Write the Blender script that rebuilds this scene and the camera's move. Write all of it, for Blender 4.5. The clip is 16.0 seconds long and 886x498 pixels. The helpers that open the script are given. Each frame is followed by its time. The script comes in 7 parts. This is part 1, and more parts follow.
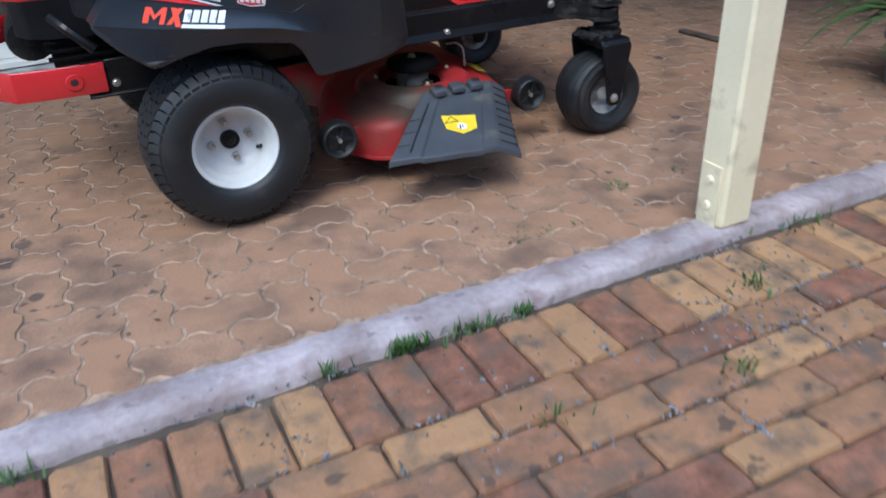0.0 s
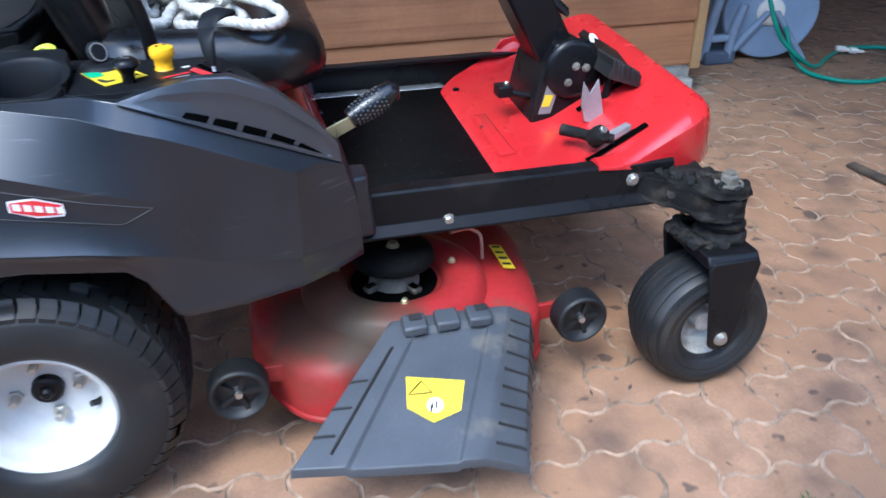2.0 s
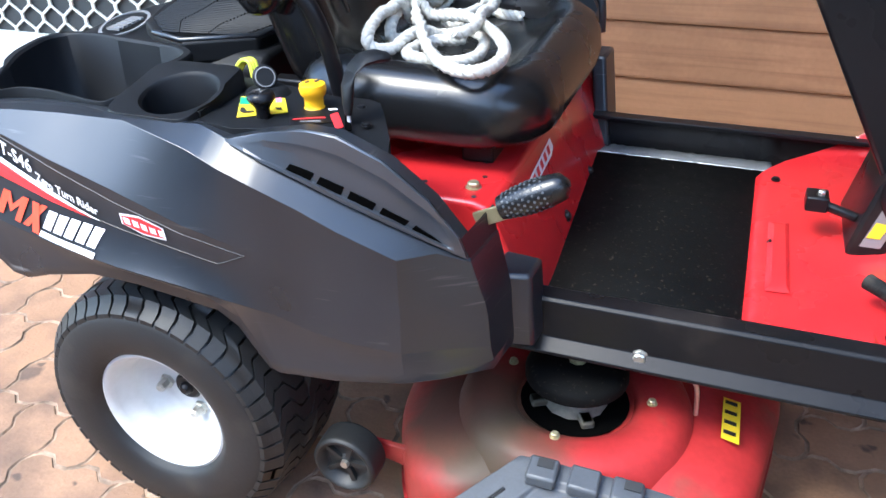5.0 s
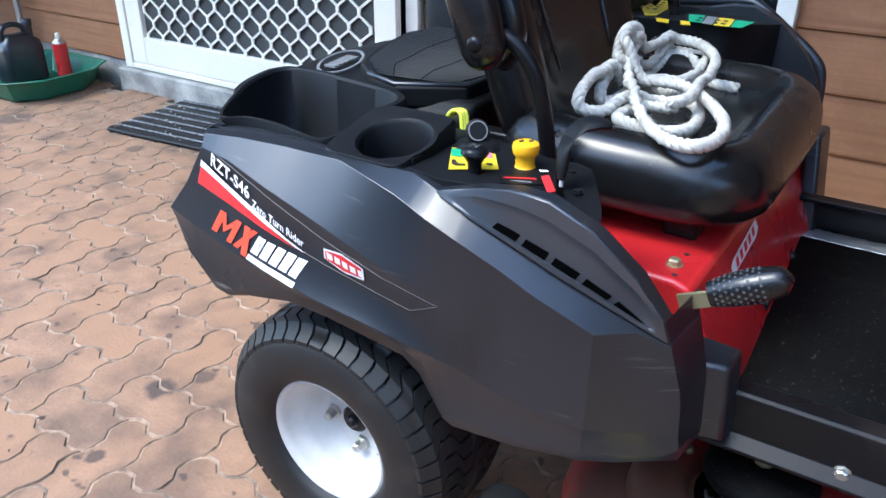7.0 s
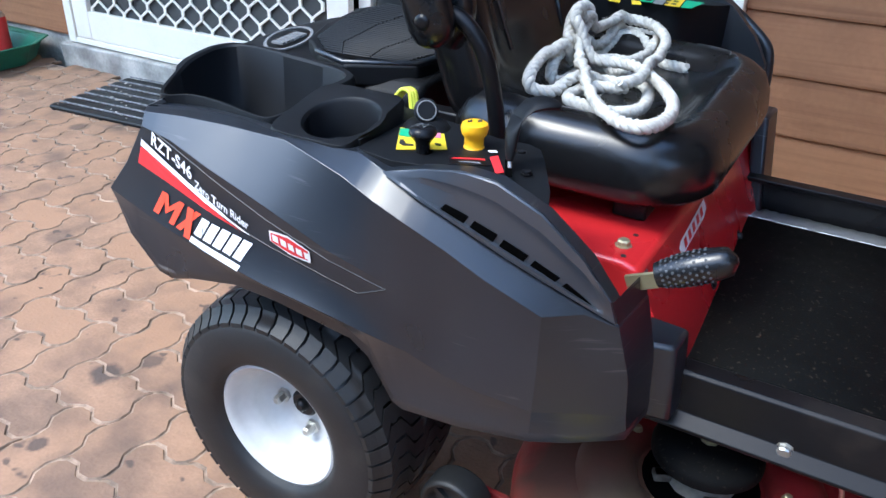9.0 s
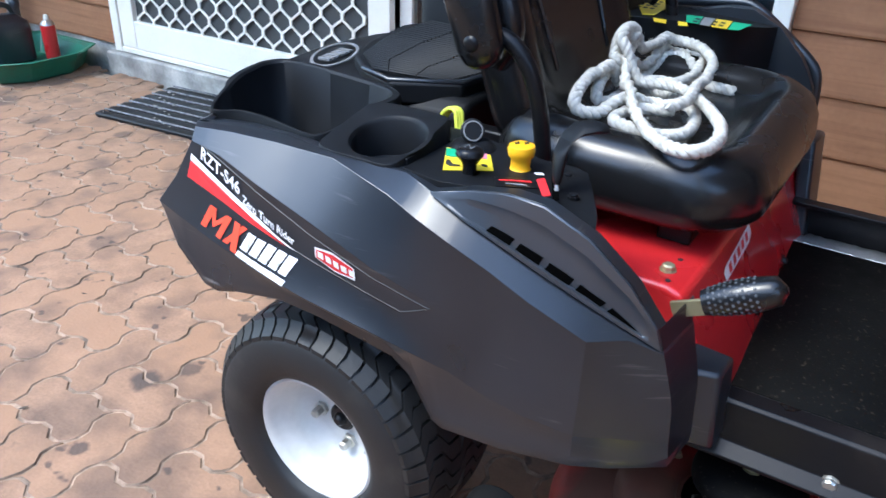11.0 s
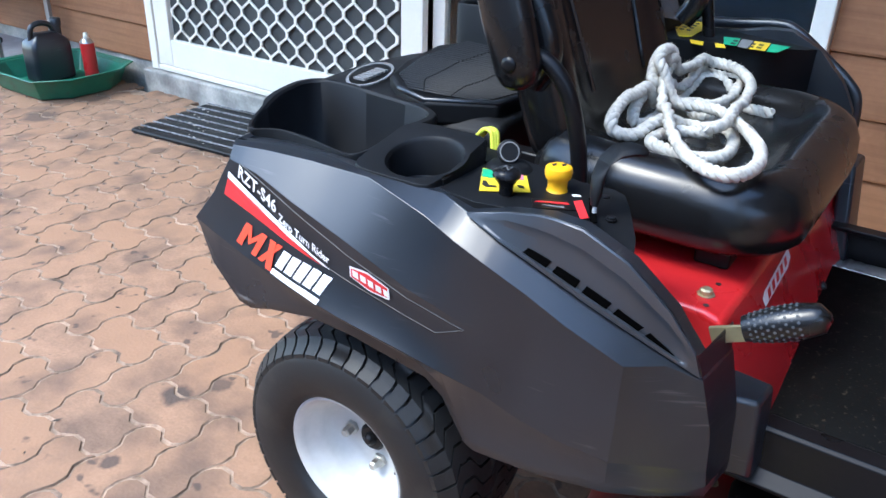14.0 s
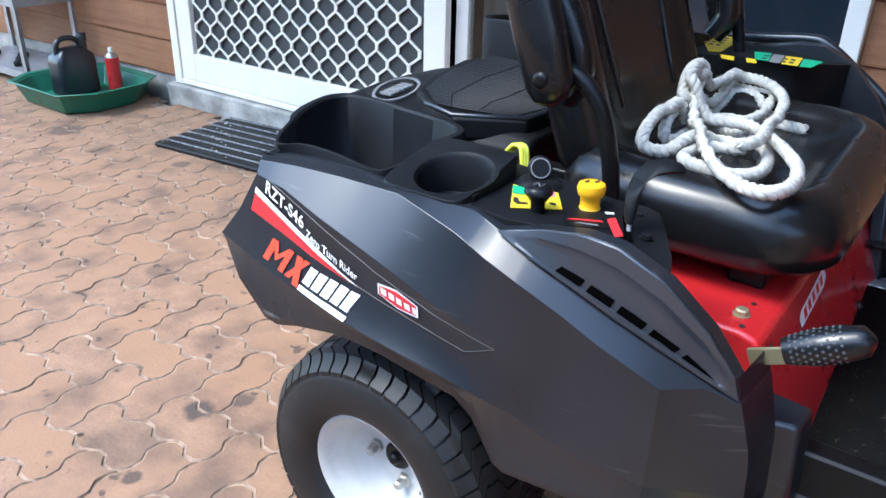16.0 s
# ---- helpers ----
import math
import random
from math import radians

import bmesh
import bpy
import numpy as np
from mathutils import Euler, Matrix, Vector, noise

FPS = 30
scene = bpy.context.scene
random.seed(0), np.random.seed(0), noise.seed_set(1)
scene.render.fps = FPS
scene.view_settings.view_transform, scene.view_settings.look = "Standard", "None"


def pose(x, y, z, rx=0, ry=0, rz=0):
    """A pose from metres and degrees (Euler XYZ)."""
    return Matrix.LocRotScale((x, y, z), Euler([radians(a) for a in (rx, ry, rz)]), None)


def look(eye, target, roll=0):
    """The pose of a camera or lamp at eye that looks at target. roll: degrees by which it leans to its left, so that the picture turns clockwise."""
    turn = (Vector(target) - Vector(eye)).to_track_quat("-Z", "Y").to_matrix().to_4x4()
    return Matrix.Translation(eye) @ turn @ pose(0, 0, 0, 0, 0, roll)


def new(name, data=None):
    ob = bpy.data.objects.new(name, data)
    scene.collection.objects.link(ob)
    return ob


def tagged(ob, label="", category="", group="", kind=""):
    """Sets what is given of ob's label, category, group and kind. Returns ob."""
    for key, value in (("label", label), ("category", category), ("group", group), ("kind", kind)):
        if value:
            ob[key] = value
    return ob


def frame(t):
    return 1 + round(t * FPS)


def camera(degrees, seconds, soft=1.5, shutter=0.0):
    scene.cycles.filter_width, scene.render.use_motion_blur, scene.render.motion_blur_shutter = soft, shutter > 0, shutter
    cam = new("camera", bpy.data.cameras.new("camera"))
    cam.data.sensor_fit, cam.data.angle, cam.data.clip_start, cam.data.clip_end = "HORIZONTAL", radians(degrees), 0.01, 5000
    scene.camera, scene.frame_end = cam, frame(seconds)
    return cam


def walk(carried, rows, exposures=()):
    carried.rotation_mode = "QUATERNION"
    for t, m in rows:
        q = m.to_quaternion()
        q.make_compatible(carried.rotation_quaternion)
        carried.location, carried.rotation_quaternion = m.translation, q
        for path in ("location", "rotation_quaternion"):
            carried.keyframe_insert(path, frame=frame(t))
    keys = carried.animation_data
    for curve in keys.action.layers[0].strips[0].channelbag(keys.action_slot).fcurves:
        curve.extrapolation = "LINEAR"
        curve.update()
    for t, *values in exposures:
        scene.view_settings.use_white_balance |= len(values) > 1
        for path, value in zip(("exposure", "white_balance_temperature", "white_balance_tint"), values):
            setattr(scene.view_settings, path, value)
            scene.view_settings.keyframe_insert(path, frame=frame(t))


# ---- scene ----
cam = camera(58.4, 16.0, shutter=0.35)
PATH = [
    (0, (-0.341, -2.475, 0.981), (0.401, -0.907, -0.013), -2.4),
    (0.5, (-0.16, -2.215, 1.016), (0.494, -0.599, 0.035), -0.8),
    (1, (-0.027, -1.958, 1.015), (0.59, -0.318, 0.051), -0.9),
    (1.5, (0.111, -1.754, 1.027), (0.683, -0.102, 0.054), -3.0),
    (2, (0.347, -1.602, 1.042), (0.804, 0.07, 0.045), -0.2),
    (2.5, (0.511, -1.437, 1.03), (0.84, 0.25, 0.008), -0.8),
    (3, (0.617, -1.275, 1.056), (0.823, 0.44, 0.047), -0.6),
    (3.2, (0.658, -1.264, 1.047), (0.689, 0.451, 0.019), -2.2),
    (3.5, (0.738, -1.276, 1.032), (0.328, 0.394, 0.011), -5.1),
    (3.6, (0.755, -1.278, 1.043), (0.205, 0.353, 0.024), -4.3),
    (3.7, (0.762, -1.278, 1.043), (0.152, 0.33, 0.021), -3.8),
    (5.8, (0.733, -1.285, 1.071), (0.073, 0.338, 0.107), 0.5),
    (6, (0.719, -1.292, 1.076), (-0.067, 0.293, 0.143), 0.5),
    (6.5, (0.691, -1.291, 1.077), (-0.243, 0.232, 0.178), 1.0),
    (7, (0.681, -1.28, 1.07), (-0.287, 0.211, 0.154), 0.3),
    (7.5, (0.691, -1.267, 1.069), (-0.246, 0.226, 0.125), -0.3),
    (8, (0.682, -1.264, 1.068), (-0.21, 0.256, 0.123), 0.5),
    (10.3, (0.687, -1.262, 1.066), (-0.179, 0.255, 0.093), 2.3),
    (10.5, (0.683, -1.264, 1.07), (-0.194, 0.253, 0.105), 2.2),
    (11, (0.667, -1.269, 1.078), (-0.269, 0.228, 0.139), 1.9),
    (11.5, (0.649, -1.268, 1.074), (-0.338, 0.203, 0.146), 1.4),
    (12, (0.655, -1.263, 1.071), (-0.33, 0.21, 0.143), 1.4),
    (12.5, (0.67, -1.254, 1.079), (-0.282, 0.248, 0.164), 1.1),
    (13, (0.671, -1.262, 1.075), (-0.263, 0.247, 0.154), 1.3),
    (13.5, (0.66, -1.268, 1.08), (-0.304, 0.227, 0.165), 1.8),
    (14, (0.655, -1.271, 1.079), (-0.349, 0.206, 0.178), 1.7),
    (14.5, (0.652, -1.273, 1.082), (-0.378, 0.19, 0.189), 1.4),
    (15, (0.651, -1.267, 1.082), (-0.386, 0.195, 0.192), 1.1),
    (15.5, (0.629, -1.267, 1.077), (-0.42, 0.188, 0.194), 1.4),
    (16, (0.633, -1.267, 1.076), (-0.415, 0.196, 0.205), 1.4),
]
EXPOSURES = [(0.0, 1.75, 5850, 4), (0.7, 1.85, 5800, 4), (1.5, 2.3, 5600, 4), (2.5, 2.8, 5700, 4), (3.0, 3.0, 6000, 4), (3.5, 3.25, 6350, 4), (5.8, 3.0, 6050, 4), (6.3, 2.85, 6000, 4), (7.0, 2.58, 5900, 4), (16.0, 2.63, 5950, 4)]
walk(cam, [(t, look(eye, target, roll)) for t, eye, target, roll in PATH], EXPOSURES)

# ---- light ----
world = bpy.data.worlds.new("sky")
scene.world = world
world.use_nodes = True
wn = world.node_tree
sky = wn.nodes.new("ShaderNodeTexSky")
sky.sky_type = "NISHITA"
sky.sun_disc = False
sky.sun_elevation = radians(61.7)
sky.sun_rotation = radians(210)
sky.air_density, sky.dust_density = 1.0, 1.0
wn.links.new(sky.outputs["Color"], wn.nodes["Background"].inputs["Color"])
wn.nodes["Background"].inputs["Strength"].default_value = 0.15
sun_data = bpy.data.lights.new("sun", "SUN")
sun_data.energy, sun_data.angle, sun_data.color = 0.6, radians(20), (1.0, 0.95, 0.88)
sun = new("sun", sun_data)
sun.matrix_world = look((-3.2, -3.8, 6.8), (0, 0, 0))

# ---- materials ----


def material(name, color, rough=0.5, metal=0.0, vary=0.12, scale=8.0, bump=0.15, fine=90.0, stain=None, stain_scale=2.0,
             stain_amount=0.5, island=0.0, obj_random=0.0, coat=0.0, tint=None, spec=0.5, speckle=0.0, grain=0.0, spots=(), spot_color=(0.05, 0.04, 0.035), scratch=0.0):
    """A two-scale procedural surface: grain and bump, broad variation, and stains of another colour."""
    m = bpy.data.materials.new(name)
    m.use_nodes = True
    nt = m.node_tree
    b = nt.nodes["Principled BSDF"]
    b.inputs["Roughness"].default_value = rough
    b.inputs["Metallic"].default_value = metal
    b.inputs["Coat Weight"].default_value = coat
    b.inputs["Specular IOR Level"].default_value = spec
    tc = nt.nodes.new("ShaderNodeTexCoord")
    geo = nt.nodes.new("ShaderNodeNewGeometry")
    where = geo.outputs["Position"]

    def noise_node(sc, detail=4.0):
        n = nt.nodes.new("ShaderNodeTexNoise")
        n.inputs["Scale"].default_value = sc
        n.inputs["Detail"].default_value = detail
        nt.links.new(where, n.inputs["Vector"])
        return n

    def mix(fac, a, c, kind="MIX"):
        x = nt.nodes.new("ShaderNodeMix")
        x.data_type, x.blend_type = "RGBA", kind
        for s, v in (("Factor", fac), ("A", a), ("B", c)):
            sock = {"Factor": x.inputs[0], "A": x.inputs[6], "B": x.inputs[7]}[s]
            if hasattr(v, "is_linked"):
                nt.links.new(v, sock)
            else:
                sock.default_value = v if s == "Factor" else (*v, 1)
        return x.outputs[2]

    def ramp(sock, lo, hi):
        r = nt.nodes.new("ShaderNodeMapRange")
        r.inputs["From Min"].default_value, r.inputs["From Max"].default_value = lo, hi
        nt.links.new(sock, r.inputs["Value"])
        return r.outputs["Result"]

    dark = tuple(c * (1 - vary * 1.6) for c in color)
    light = tuple(min(1, c * (1 + vary)) for c in color)
    n1, n2 = noise_node(scale), noise_node(fine, 6.0)
    col = mix(ramp(n1.outputs["Fac"], 0.3, 0.7), dark, light)
    col = mix(ramp(n2.outputs["Fac"], 0.25, 0.75), mix(min(0.25, vary * 1.2), col, (0, 0, 0)), col) if vary > 0.02 else col
    if obj_random and tint:
        info = nt.nodes.new("ShaderNodeObjectInfo")
        col = mix(ramp(info.outputs["Random"], 0.0, 1.0 / obj_random), col, tint)
    if island and tint:
        col = mix(ramp(geo.outputs["Random Per Island"], 0.0, 1.0 / island), col, tint)
    if stain:
        n3 = noise_node(stain_scale, 5.0)
        col = mix(ramp(n3.outputs["Fac"], 0.62 - 0.2 * stain_amount, 0.72), col, stain)
    if grain:
        gm = nt.nodes.new("ShaderNodeMapping")
        gm.inputs["Scale"].default_value = (2.2, 2.2, 55)
        nt.links.new(where, gm.inputs["Vector"])
        gn = nt.nodes.new("ShaderNodeTexNoise")
        gn.inputs["Scale"].default_value, gn.inputs["Detail"].default_value, gn.inputs["Distortion"].default_value = 1.0, 6.0, 0.6
        nt.links.new(gm.outputs["Vector"], gn.inputs["Vector"])
        gr = ramp(gn.outputs["Fac"], 0.45, 0.75)
        gr.node.inputs["To Max"].default_value = grain
        col = mix(gr, col, tuple(c * 0.35 for c in color))
    if speckle:
        sp = ramp(noise_node(19.0, 2.0).outputs["Fac"], 0.66, 0.72)
        sp.node.inputs["To Max"].default_value = speckle
        col = mix(sp, col, spot_color)
    for sx, sy, sz, sr, sa in spots:
        dist = nt.nodes.new("ShaderNodeVectorMath")
        dist.operation = "DISTANCE"
        wob = nt.nodes.new("ShaderNodeVectorMath")
        wob.operation = "MULTIPLY_ADD"
        nt.links.new(noise_node(1.2 / sr, 3.0).outputs["Color"], wob.inputs[0])
        wob.inputs[1].default_value = (sr * 0.9, sr * 0.9, 0)
        nt.links.new(where, wob.inputs[2])
        nt.links.new(wob.outputs[0], dist.inputs[0])
        dist.inputs[1].default_value = (sx + sr * 0.45, sy + sr * 0.45, sz)
        r = ramp(dist.outputs["Value"], sr, sr * 0.6)
        r.node.inputs["To Max"].default_value = sa
        col = mix(r, col, spot_color)
    if scratch:
        mp = nt.nodes.new("ShaderNodeMapping")
        mp.inputs["Scale"].default_value = (9, 9, 160)
        mp.inputs["Rotation"].default_value = (0, radians(12), 0)
        nt.links.new(where, mp.inputs["Vector"])
        sn = nt.nodes.new("ShaderNodeTexNoise")
        sn.inputs["Scale"].default_value, sn.inputs["Detail"].default_value = 1.0, 5.0
        nt.links.new(mp.outputs["Vector"], sn.inputs["Vector"])
        mul = nt.nodes.new("ShaderNodeMath")
        mul.operation = "MULTIPLY"
        nt.links.new(ramp(sn.outputs["Fac"], 0.62, 0.71), mul.inputs[0])
        nt.links.new(ramp(noise_node(7.0, 3.0).outputs["Fac"], 0.50, 0.70), mul.inputs[1])
        dm = nt.nodes.new("ShaderNodeMath")
        dm.operation = "MULTIPLY"
        dm.inputs[1].default_value = scratch
        nt.links.new(mul.outputs[0], dm.inputs[0])
        col = mix(dm.outputs[0], col, (0.30, 0.29, 0.28))
    nt.links.new(col, b.inputs["Base Color"])
    if vary > 0.02:
        r = nt.nodes.new("ShaderNodeMapRange")
        r.inputs["To Min"].default_value, r.inputs["To Max"].default_value = max(0.03, rough - 0.1), min(1, rough + 0.12)
        nt.links.new(n1.outputs["Fac"], r.inputs["Value"])
        nt.links.new(r.outputs["Result"], b.inputs["Roughness"])
    if bump:
        bp = nt.nodes.new("ShaderNodeBump")
        bp.inputs["Strength"].default_value, bp.inputs["Distance"].default_value = bump, min(0.004, 0.25 / fine)
        nt.links.new(n2.outputs["Fac"], bp.inputs["Height"])
        nt.links.new(bp.outputs["Normal"], b.inputs["Normal"])
    return m


PAVER_SPOTS = ((-0.600, -0.440, 0, 0.042, 0.85), (-0.553, -0.356, 0, 0.030, 0.7), (-0.531, -0.653, 0, 0.024, 0.8), (-2.65, 0.46, 0, 0.09, 0.7), (-1.91, 0.51, 0, 0.045, 0.6), (1.887, 0.046, 0, 0.035, 0.8),
               (1.577, -0.187, 0, 0.025, 0.7), (0.18, -0.60, 0, 0.10, 0.5), (1.0, -0.98, 0, 0.05, 0.6), (-0.36, -0.66, 0, 0.13, 0.38), (-0.62, -0.60, 0, 0.12, 0.38), (-1.22, -0.10, 0, 0.05, 0.5), (-1.05, 0.32, 0, 0.06, 0.45),
               (1.35, -0.35, 0, 0.03, 0.7), (1.48, -0.52, 0, 0.022, 0.7), (0.42, -0.78, 0, 0.02, 0.6))

M = {}
PAVER = dict(color=(0.355, 0.208, 0.126), rough=0.88, vary=0.2, scale=13, bump=0.7, fine=130, stain=(0.15, 0.092, 0.062),
             stain_scale=6.0, stain_amount=0.55, tint=(0.32, 0.178, 0.100), spots=PAVER_SPOTS, speckle=0.75)
M["paver"] = material("paver", obj_random=0.9, **PAVER)
M["paver_far"] = material("paver_far", island=0.9, **PAVER)
M["sand"] = material("joint_sand", (0.40, 0.278, 0.192), 0.95, vary=0.35, scale=25, bump=0.6, stain=(0.10, 0.072, 0.052), stain_scale=9, stain_amount=0.4)
M["brick"] = material("clay_brick", (0.23, 0.098, 0.060), 0.95, vary=0.34, scale=20, bump=1.0, fine=90, stain=(0.115, 0.085, 0.062),
                      stain_scale=14, stain_amount=0.7, speckle=0.7, obj_random=1.0, tint=(0.39, 0.225, 0.105))
M["brick_far"] = material("clay_brick_far", (0.23, 0.098, 0.060), 0.95, vary=0.34, scale=20, bump=1.0, fine=90, stain=(0.115, 0.085, 0.062),
                      stain_scale=14, stain_amount=0.7, speckle=0.7, island=1.0, tint=(0.39, 0.225, 0.105))
M["yard"] = material("dry_yard", (0.20, 0.17, 0.12), 0.95, vary=0.3, scale=1.5, bump=0.5, fine=30)
M["soil"] = material("soil", (0.10, 0.075, 0.055), 0.95, vary=0.4, scale=12, bump=0.9, fine=60)
M["concrete"] = material("kerb_concrete", (0.44, 0.375, 0.375), 0.95, vary=0.22, scale=5, bump=1.0, fine=60, stain=(0.23, 0.165, 0.155), stain_scale=11, stain_amount=0.7, speckle=0.55, spot_color=(0.10, 0.095, 0.09))
M["footing"] = material("footing_concrete", (0.52, 0.485, 0.42), 0.9, vary=0.3, scale=8, bump=0.6, fine=90, stain=(0.2, 0.2, 0.17), stain_scale=5, stain_amount=0.6)
M["cream"] = material("cream_paint", (0.82, 0.725, 0.49), 0.4, vary=0.05, scale=5, bump=0.08, stain=(0.45, 0.38, 0.25), stain_scale=8, stain_amount=0.1)
M["timber"] = material("timber_cladding", (0.35, 0.150, 0.070), 0.6, vary=0.2, scale=5, bump=0.25, fine=70, obj_random=0.7, tint=(0.44, 0.205, 0.095), grain=0.42, spec=0.25)
M["timber_trim"] = material("timber_trim", (0.42, 0.25, 0.11), 0.55, vary=0.12, scale=6, bump=0.2)
M["white"] = material("white_paint", (0.92, 0.855, 0.725), 0.35, vary=0.03, scale=4, bump=0.05)
# near-black that paints the dimness indoors
M["dark"] = material("room_shade", (0.03, 0.03, 0.032), 0.9, vary=0.1, bump=0)
M["fly_mesh"] = material("insect_mesh", (0.060, 0.061, 0.057), 0.8, vary=0.1, scale=4, bump=0.1)
M["blind"] = material("pale_pane_backing", (0.34, 0.33, 0.29), 0.8, vary=0.12, scale=5, bump=0.1)
M["curtain"] = material("curtain", (0.085, 0.105, 0.145), 0.8, vary=0.1, scale=6, bump=0.1)
M["far_wall"] = material("unseen_wall_grey", (0.32, 0.335, 0.36), 0.9, vary=0.2, scale=2, bump=0.2)
M["roof_metal"] = material("grey_roof_metal", (0.26, 0.27, 0.28), 0.6, vary=0.1, scale=3, bump=0.1)
M["plastic"] = material("black_plastic", (0.013, 0.016, 0.021), 0.31, vary=0.12, scale=9, bump=0.05, fine=900, scratch=0.36, spec=0.7)
M["plastic_grey"] = material("charcoal_plastic", (0.034, 0.041, 0.052), 0.31, vary=0.08, scale=9, bump=0.05, fine=900, spec=1.0)
M["console_black"] = material("matt_black_plastic", (0.0065, 0.0072, 0.0085), 0.52, vary=0.15, scale=12, bump=0.10, fine=800, spec=0.22)
M["pink_print"] = material("pink_print", (0.75, 0.20, 0.30), 0.4, vary=0.02, bump=0)
M["vinyl"] = material("seat_vinyl", (0.008, 0.008, 0.0085), 0.25, vary=0.1, scale=10, bump=0.05, fine=700)
M["black_metal"] = material("black_painted_steel", (0.008, 0.008, 0.009), 0.28, vary=0.1, scale=9, bump=0.05, stain=(0.022, 0.019, 0.017), stain_scale=7, stain_amount=0.2, spec=0.2)
M["greasy"] = material("greasy_black_steel", (0.009, 0.0085, 0.008), 0.75, vary=0.35, scale=45, bump=1.0, fine=160, stain=(0.045, 0.038, 0.030), stain_scale=26, stain_amount=0.5, spec=0.25)
M["mat_floor"] = material("floor_rubber", (0.004, 0.004, 0.004), 0.7, vary=0.15, scale=40, bump=0.3, fine=300, stain=(0.03, 0.024, 0.018), stain_scale=150, stain_amount=0.02, spec=0.08)
M["red"] = material("red_paint", (0.56, 0.020, 0.024), 0.27, vary=0.06, scale=6, bump=0.03, coat=0.4)
M["deck_red"] = material("dusty_red_deck", (0.37, 0.026, 0.027), 0.45, vary=0.15, scale=8, bump=0.15, stain=(0.13, 0.075, 0.05), stain_scale=5, stain_amount=0.3, spots=((0.46, -0.41, 0.2, 0.155, 0.85), (0.54, -0.47, 0.2, 0.11, 0.75), (0.60, -0.33, 0.24, 0.12, 0.35)), spot_color=(0.050, 0.042, 0.027), spec=0.22)
M["rubber"] = material("tyre_rubber", (0.0095, 0.0105, 0.0115), 0.55, vary=0.15, scale=12, bump=0.15, fine=150, stain=(0.028, 0.026, 0.023), stain_scale=8, stain_amount=0.25, spec=0.5)
M["rim"] = material("white_rim_paint", (0.57, 0.575, 0.56), 0.45, vary=0.06, scale=10, bump=0.02)
M["rim_dirty"] = material("worn_rim_paint", (0.50, 0.50, 0.48), 0.45, vary=0.2, scale=25, bump=0.2, stain=(0.10, 0.085, 0.07), stain_scale=22, stain_amount=0.7)
M["dusty"] = material("dusty_cast_iron", (0.17, 0.155, 0.125), 0.8, vary=0.3, scale=30, bump=0.5, fine=150, stain=(0.05, 0.045, 0.04), stain_scale=25, stain_amount=0.5)
M["mat_rod"] = material("mat_rubber_rod", (0.012, 0.013, 0.014), 0.5, vary=0.15, scale=30, bump=0.2, spec=0.25)
M["steel"] = material("zinc_steel", (0.55, 0.54, 0.50), 0.35, metal=0.9, vary=0.1, scale=20, bump=0.1)
M["brass"] = material("gold_zinc_steel", (0.5, 0.45, 0.28), 0.4, metal=0.7, vary=0.1, scale=20, bump=0.1)
M["chute"] = material("grey_chute_plastic", (0.062, 0.068, 0.077), 0.45, vary=0.12, scale=12, bump=0.2, fine=200, stain=(0.14, 0.125, 0.10), stain_scale=10, stain_amount=0.05)
M["yellow"] = material("yellow_label", (0.85, 0.60, 0.03), 0.35, vary=0.04, bump=0.0)
M["amber"] = material("amber_knob", (0.90, 0.45, 0.01), 0.35, vary=0.03, bump=0.0)
M["lime"] = material("lime_plastic", (0.62, 0.66, 0.06), 0.4, vary=0.03, bump=0.0)
M["green_label"] = material("green_label", (0.03, 0.42, 0.20), 0.35, vary=0.03, bump=0)
M["white_print"] = material("white_print", (0.82, 0.82, 0.82), 0.4, vary=0.02, bump=0)
M["red_print"] = material("red_print", (0.70, 0.03, 0.035), 0.4, vary=0.02, bump=0)
M["orange_print"] = material("orange_red_print", (0.78, 0.07, 0.03), 0.4, vary=0.02, bump=0)
# real print, and near-black that paints shade in holes and grooves
M["black_print_and_shade"] = material("black_print_and_shade", (0.02, 0.02, 0.02), 0.5, vary=0.02, bump=0)
# flat black, laid on closed surfaces to paint the shade in openings
M["opening_shade"] = material("painted_opening_shade", (0.002, 0.002, 0.002), 1.0, vary=0.0, bump=0, spec=0.0)
M["grey_print"] = material("grey_print", (0.20, 0.20, 0.20), 0.5, vary=0.02, bump=0)
M["rope"] = material("white_rope", (0.62, 0.59, 0.52), 0.9, vary=0.18, scale=60, bump=0.8, fine=260)
M["green_tray"] = material("green_plastic", (0.02, 0.17, 0.10), 0.4, vary=0.12, scale=9, bump=0.1, stain=(0.05, 0.09, 0.06), stain_scale=9, stain_amount=0.4)
M["red_can"] = material("red_can", (0.72, 0.03, 0.03), 0.3, vary=0.03, bump=0)
M["galv"] = material("galvanised_steel", (0.45, 0.46, 0.47), 0.45, metal=0.6, vary=0.12, scale=14, bump=0.1)
M["reel"] = material("blue_grey_plastic", (0.30, 0.38, 0.48), 0.4, vary=0.06, scale=6, bump=0.05)
M["reel_dark"] = material("slate_plastic", (0.10, 0.13, 0.18), 0.45, vary=0.06, scale=6, bump=0.05)
M["hose"] = material("green_hose", (0.02, 0.30, 0.20), 0.4, vary=0.08, scale=20, bump=0.1)
M["doormat"] = material("black_doormat", (0.025, 0.025, 0.027), 0.7, vary=0.2, scale=20, bump=0.4)
M["leaf"] = material("weed_leaf", (0.06, 0.13, 0.03), 0.6, vary=0.3, scale=40, bump=0.2)
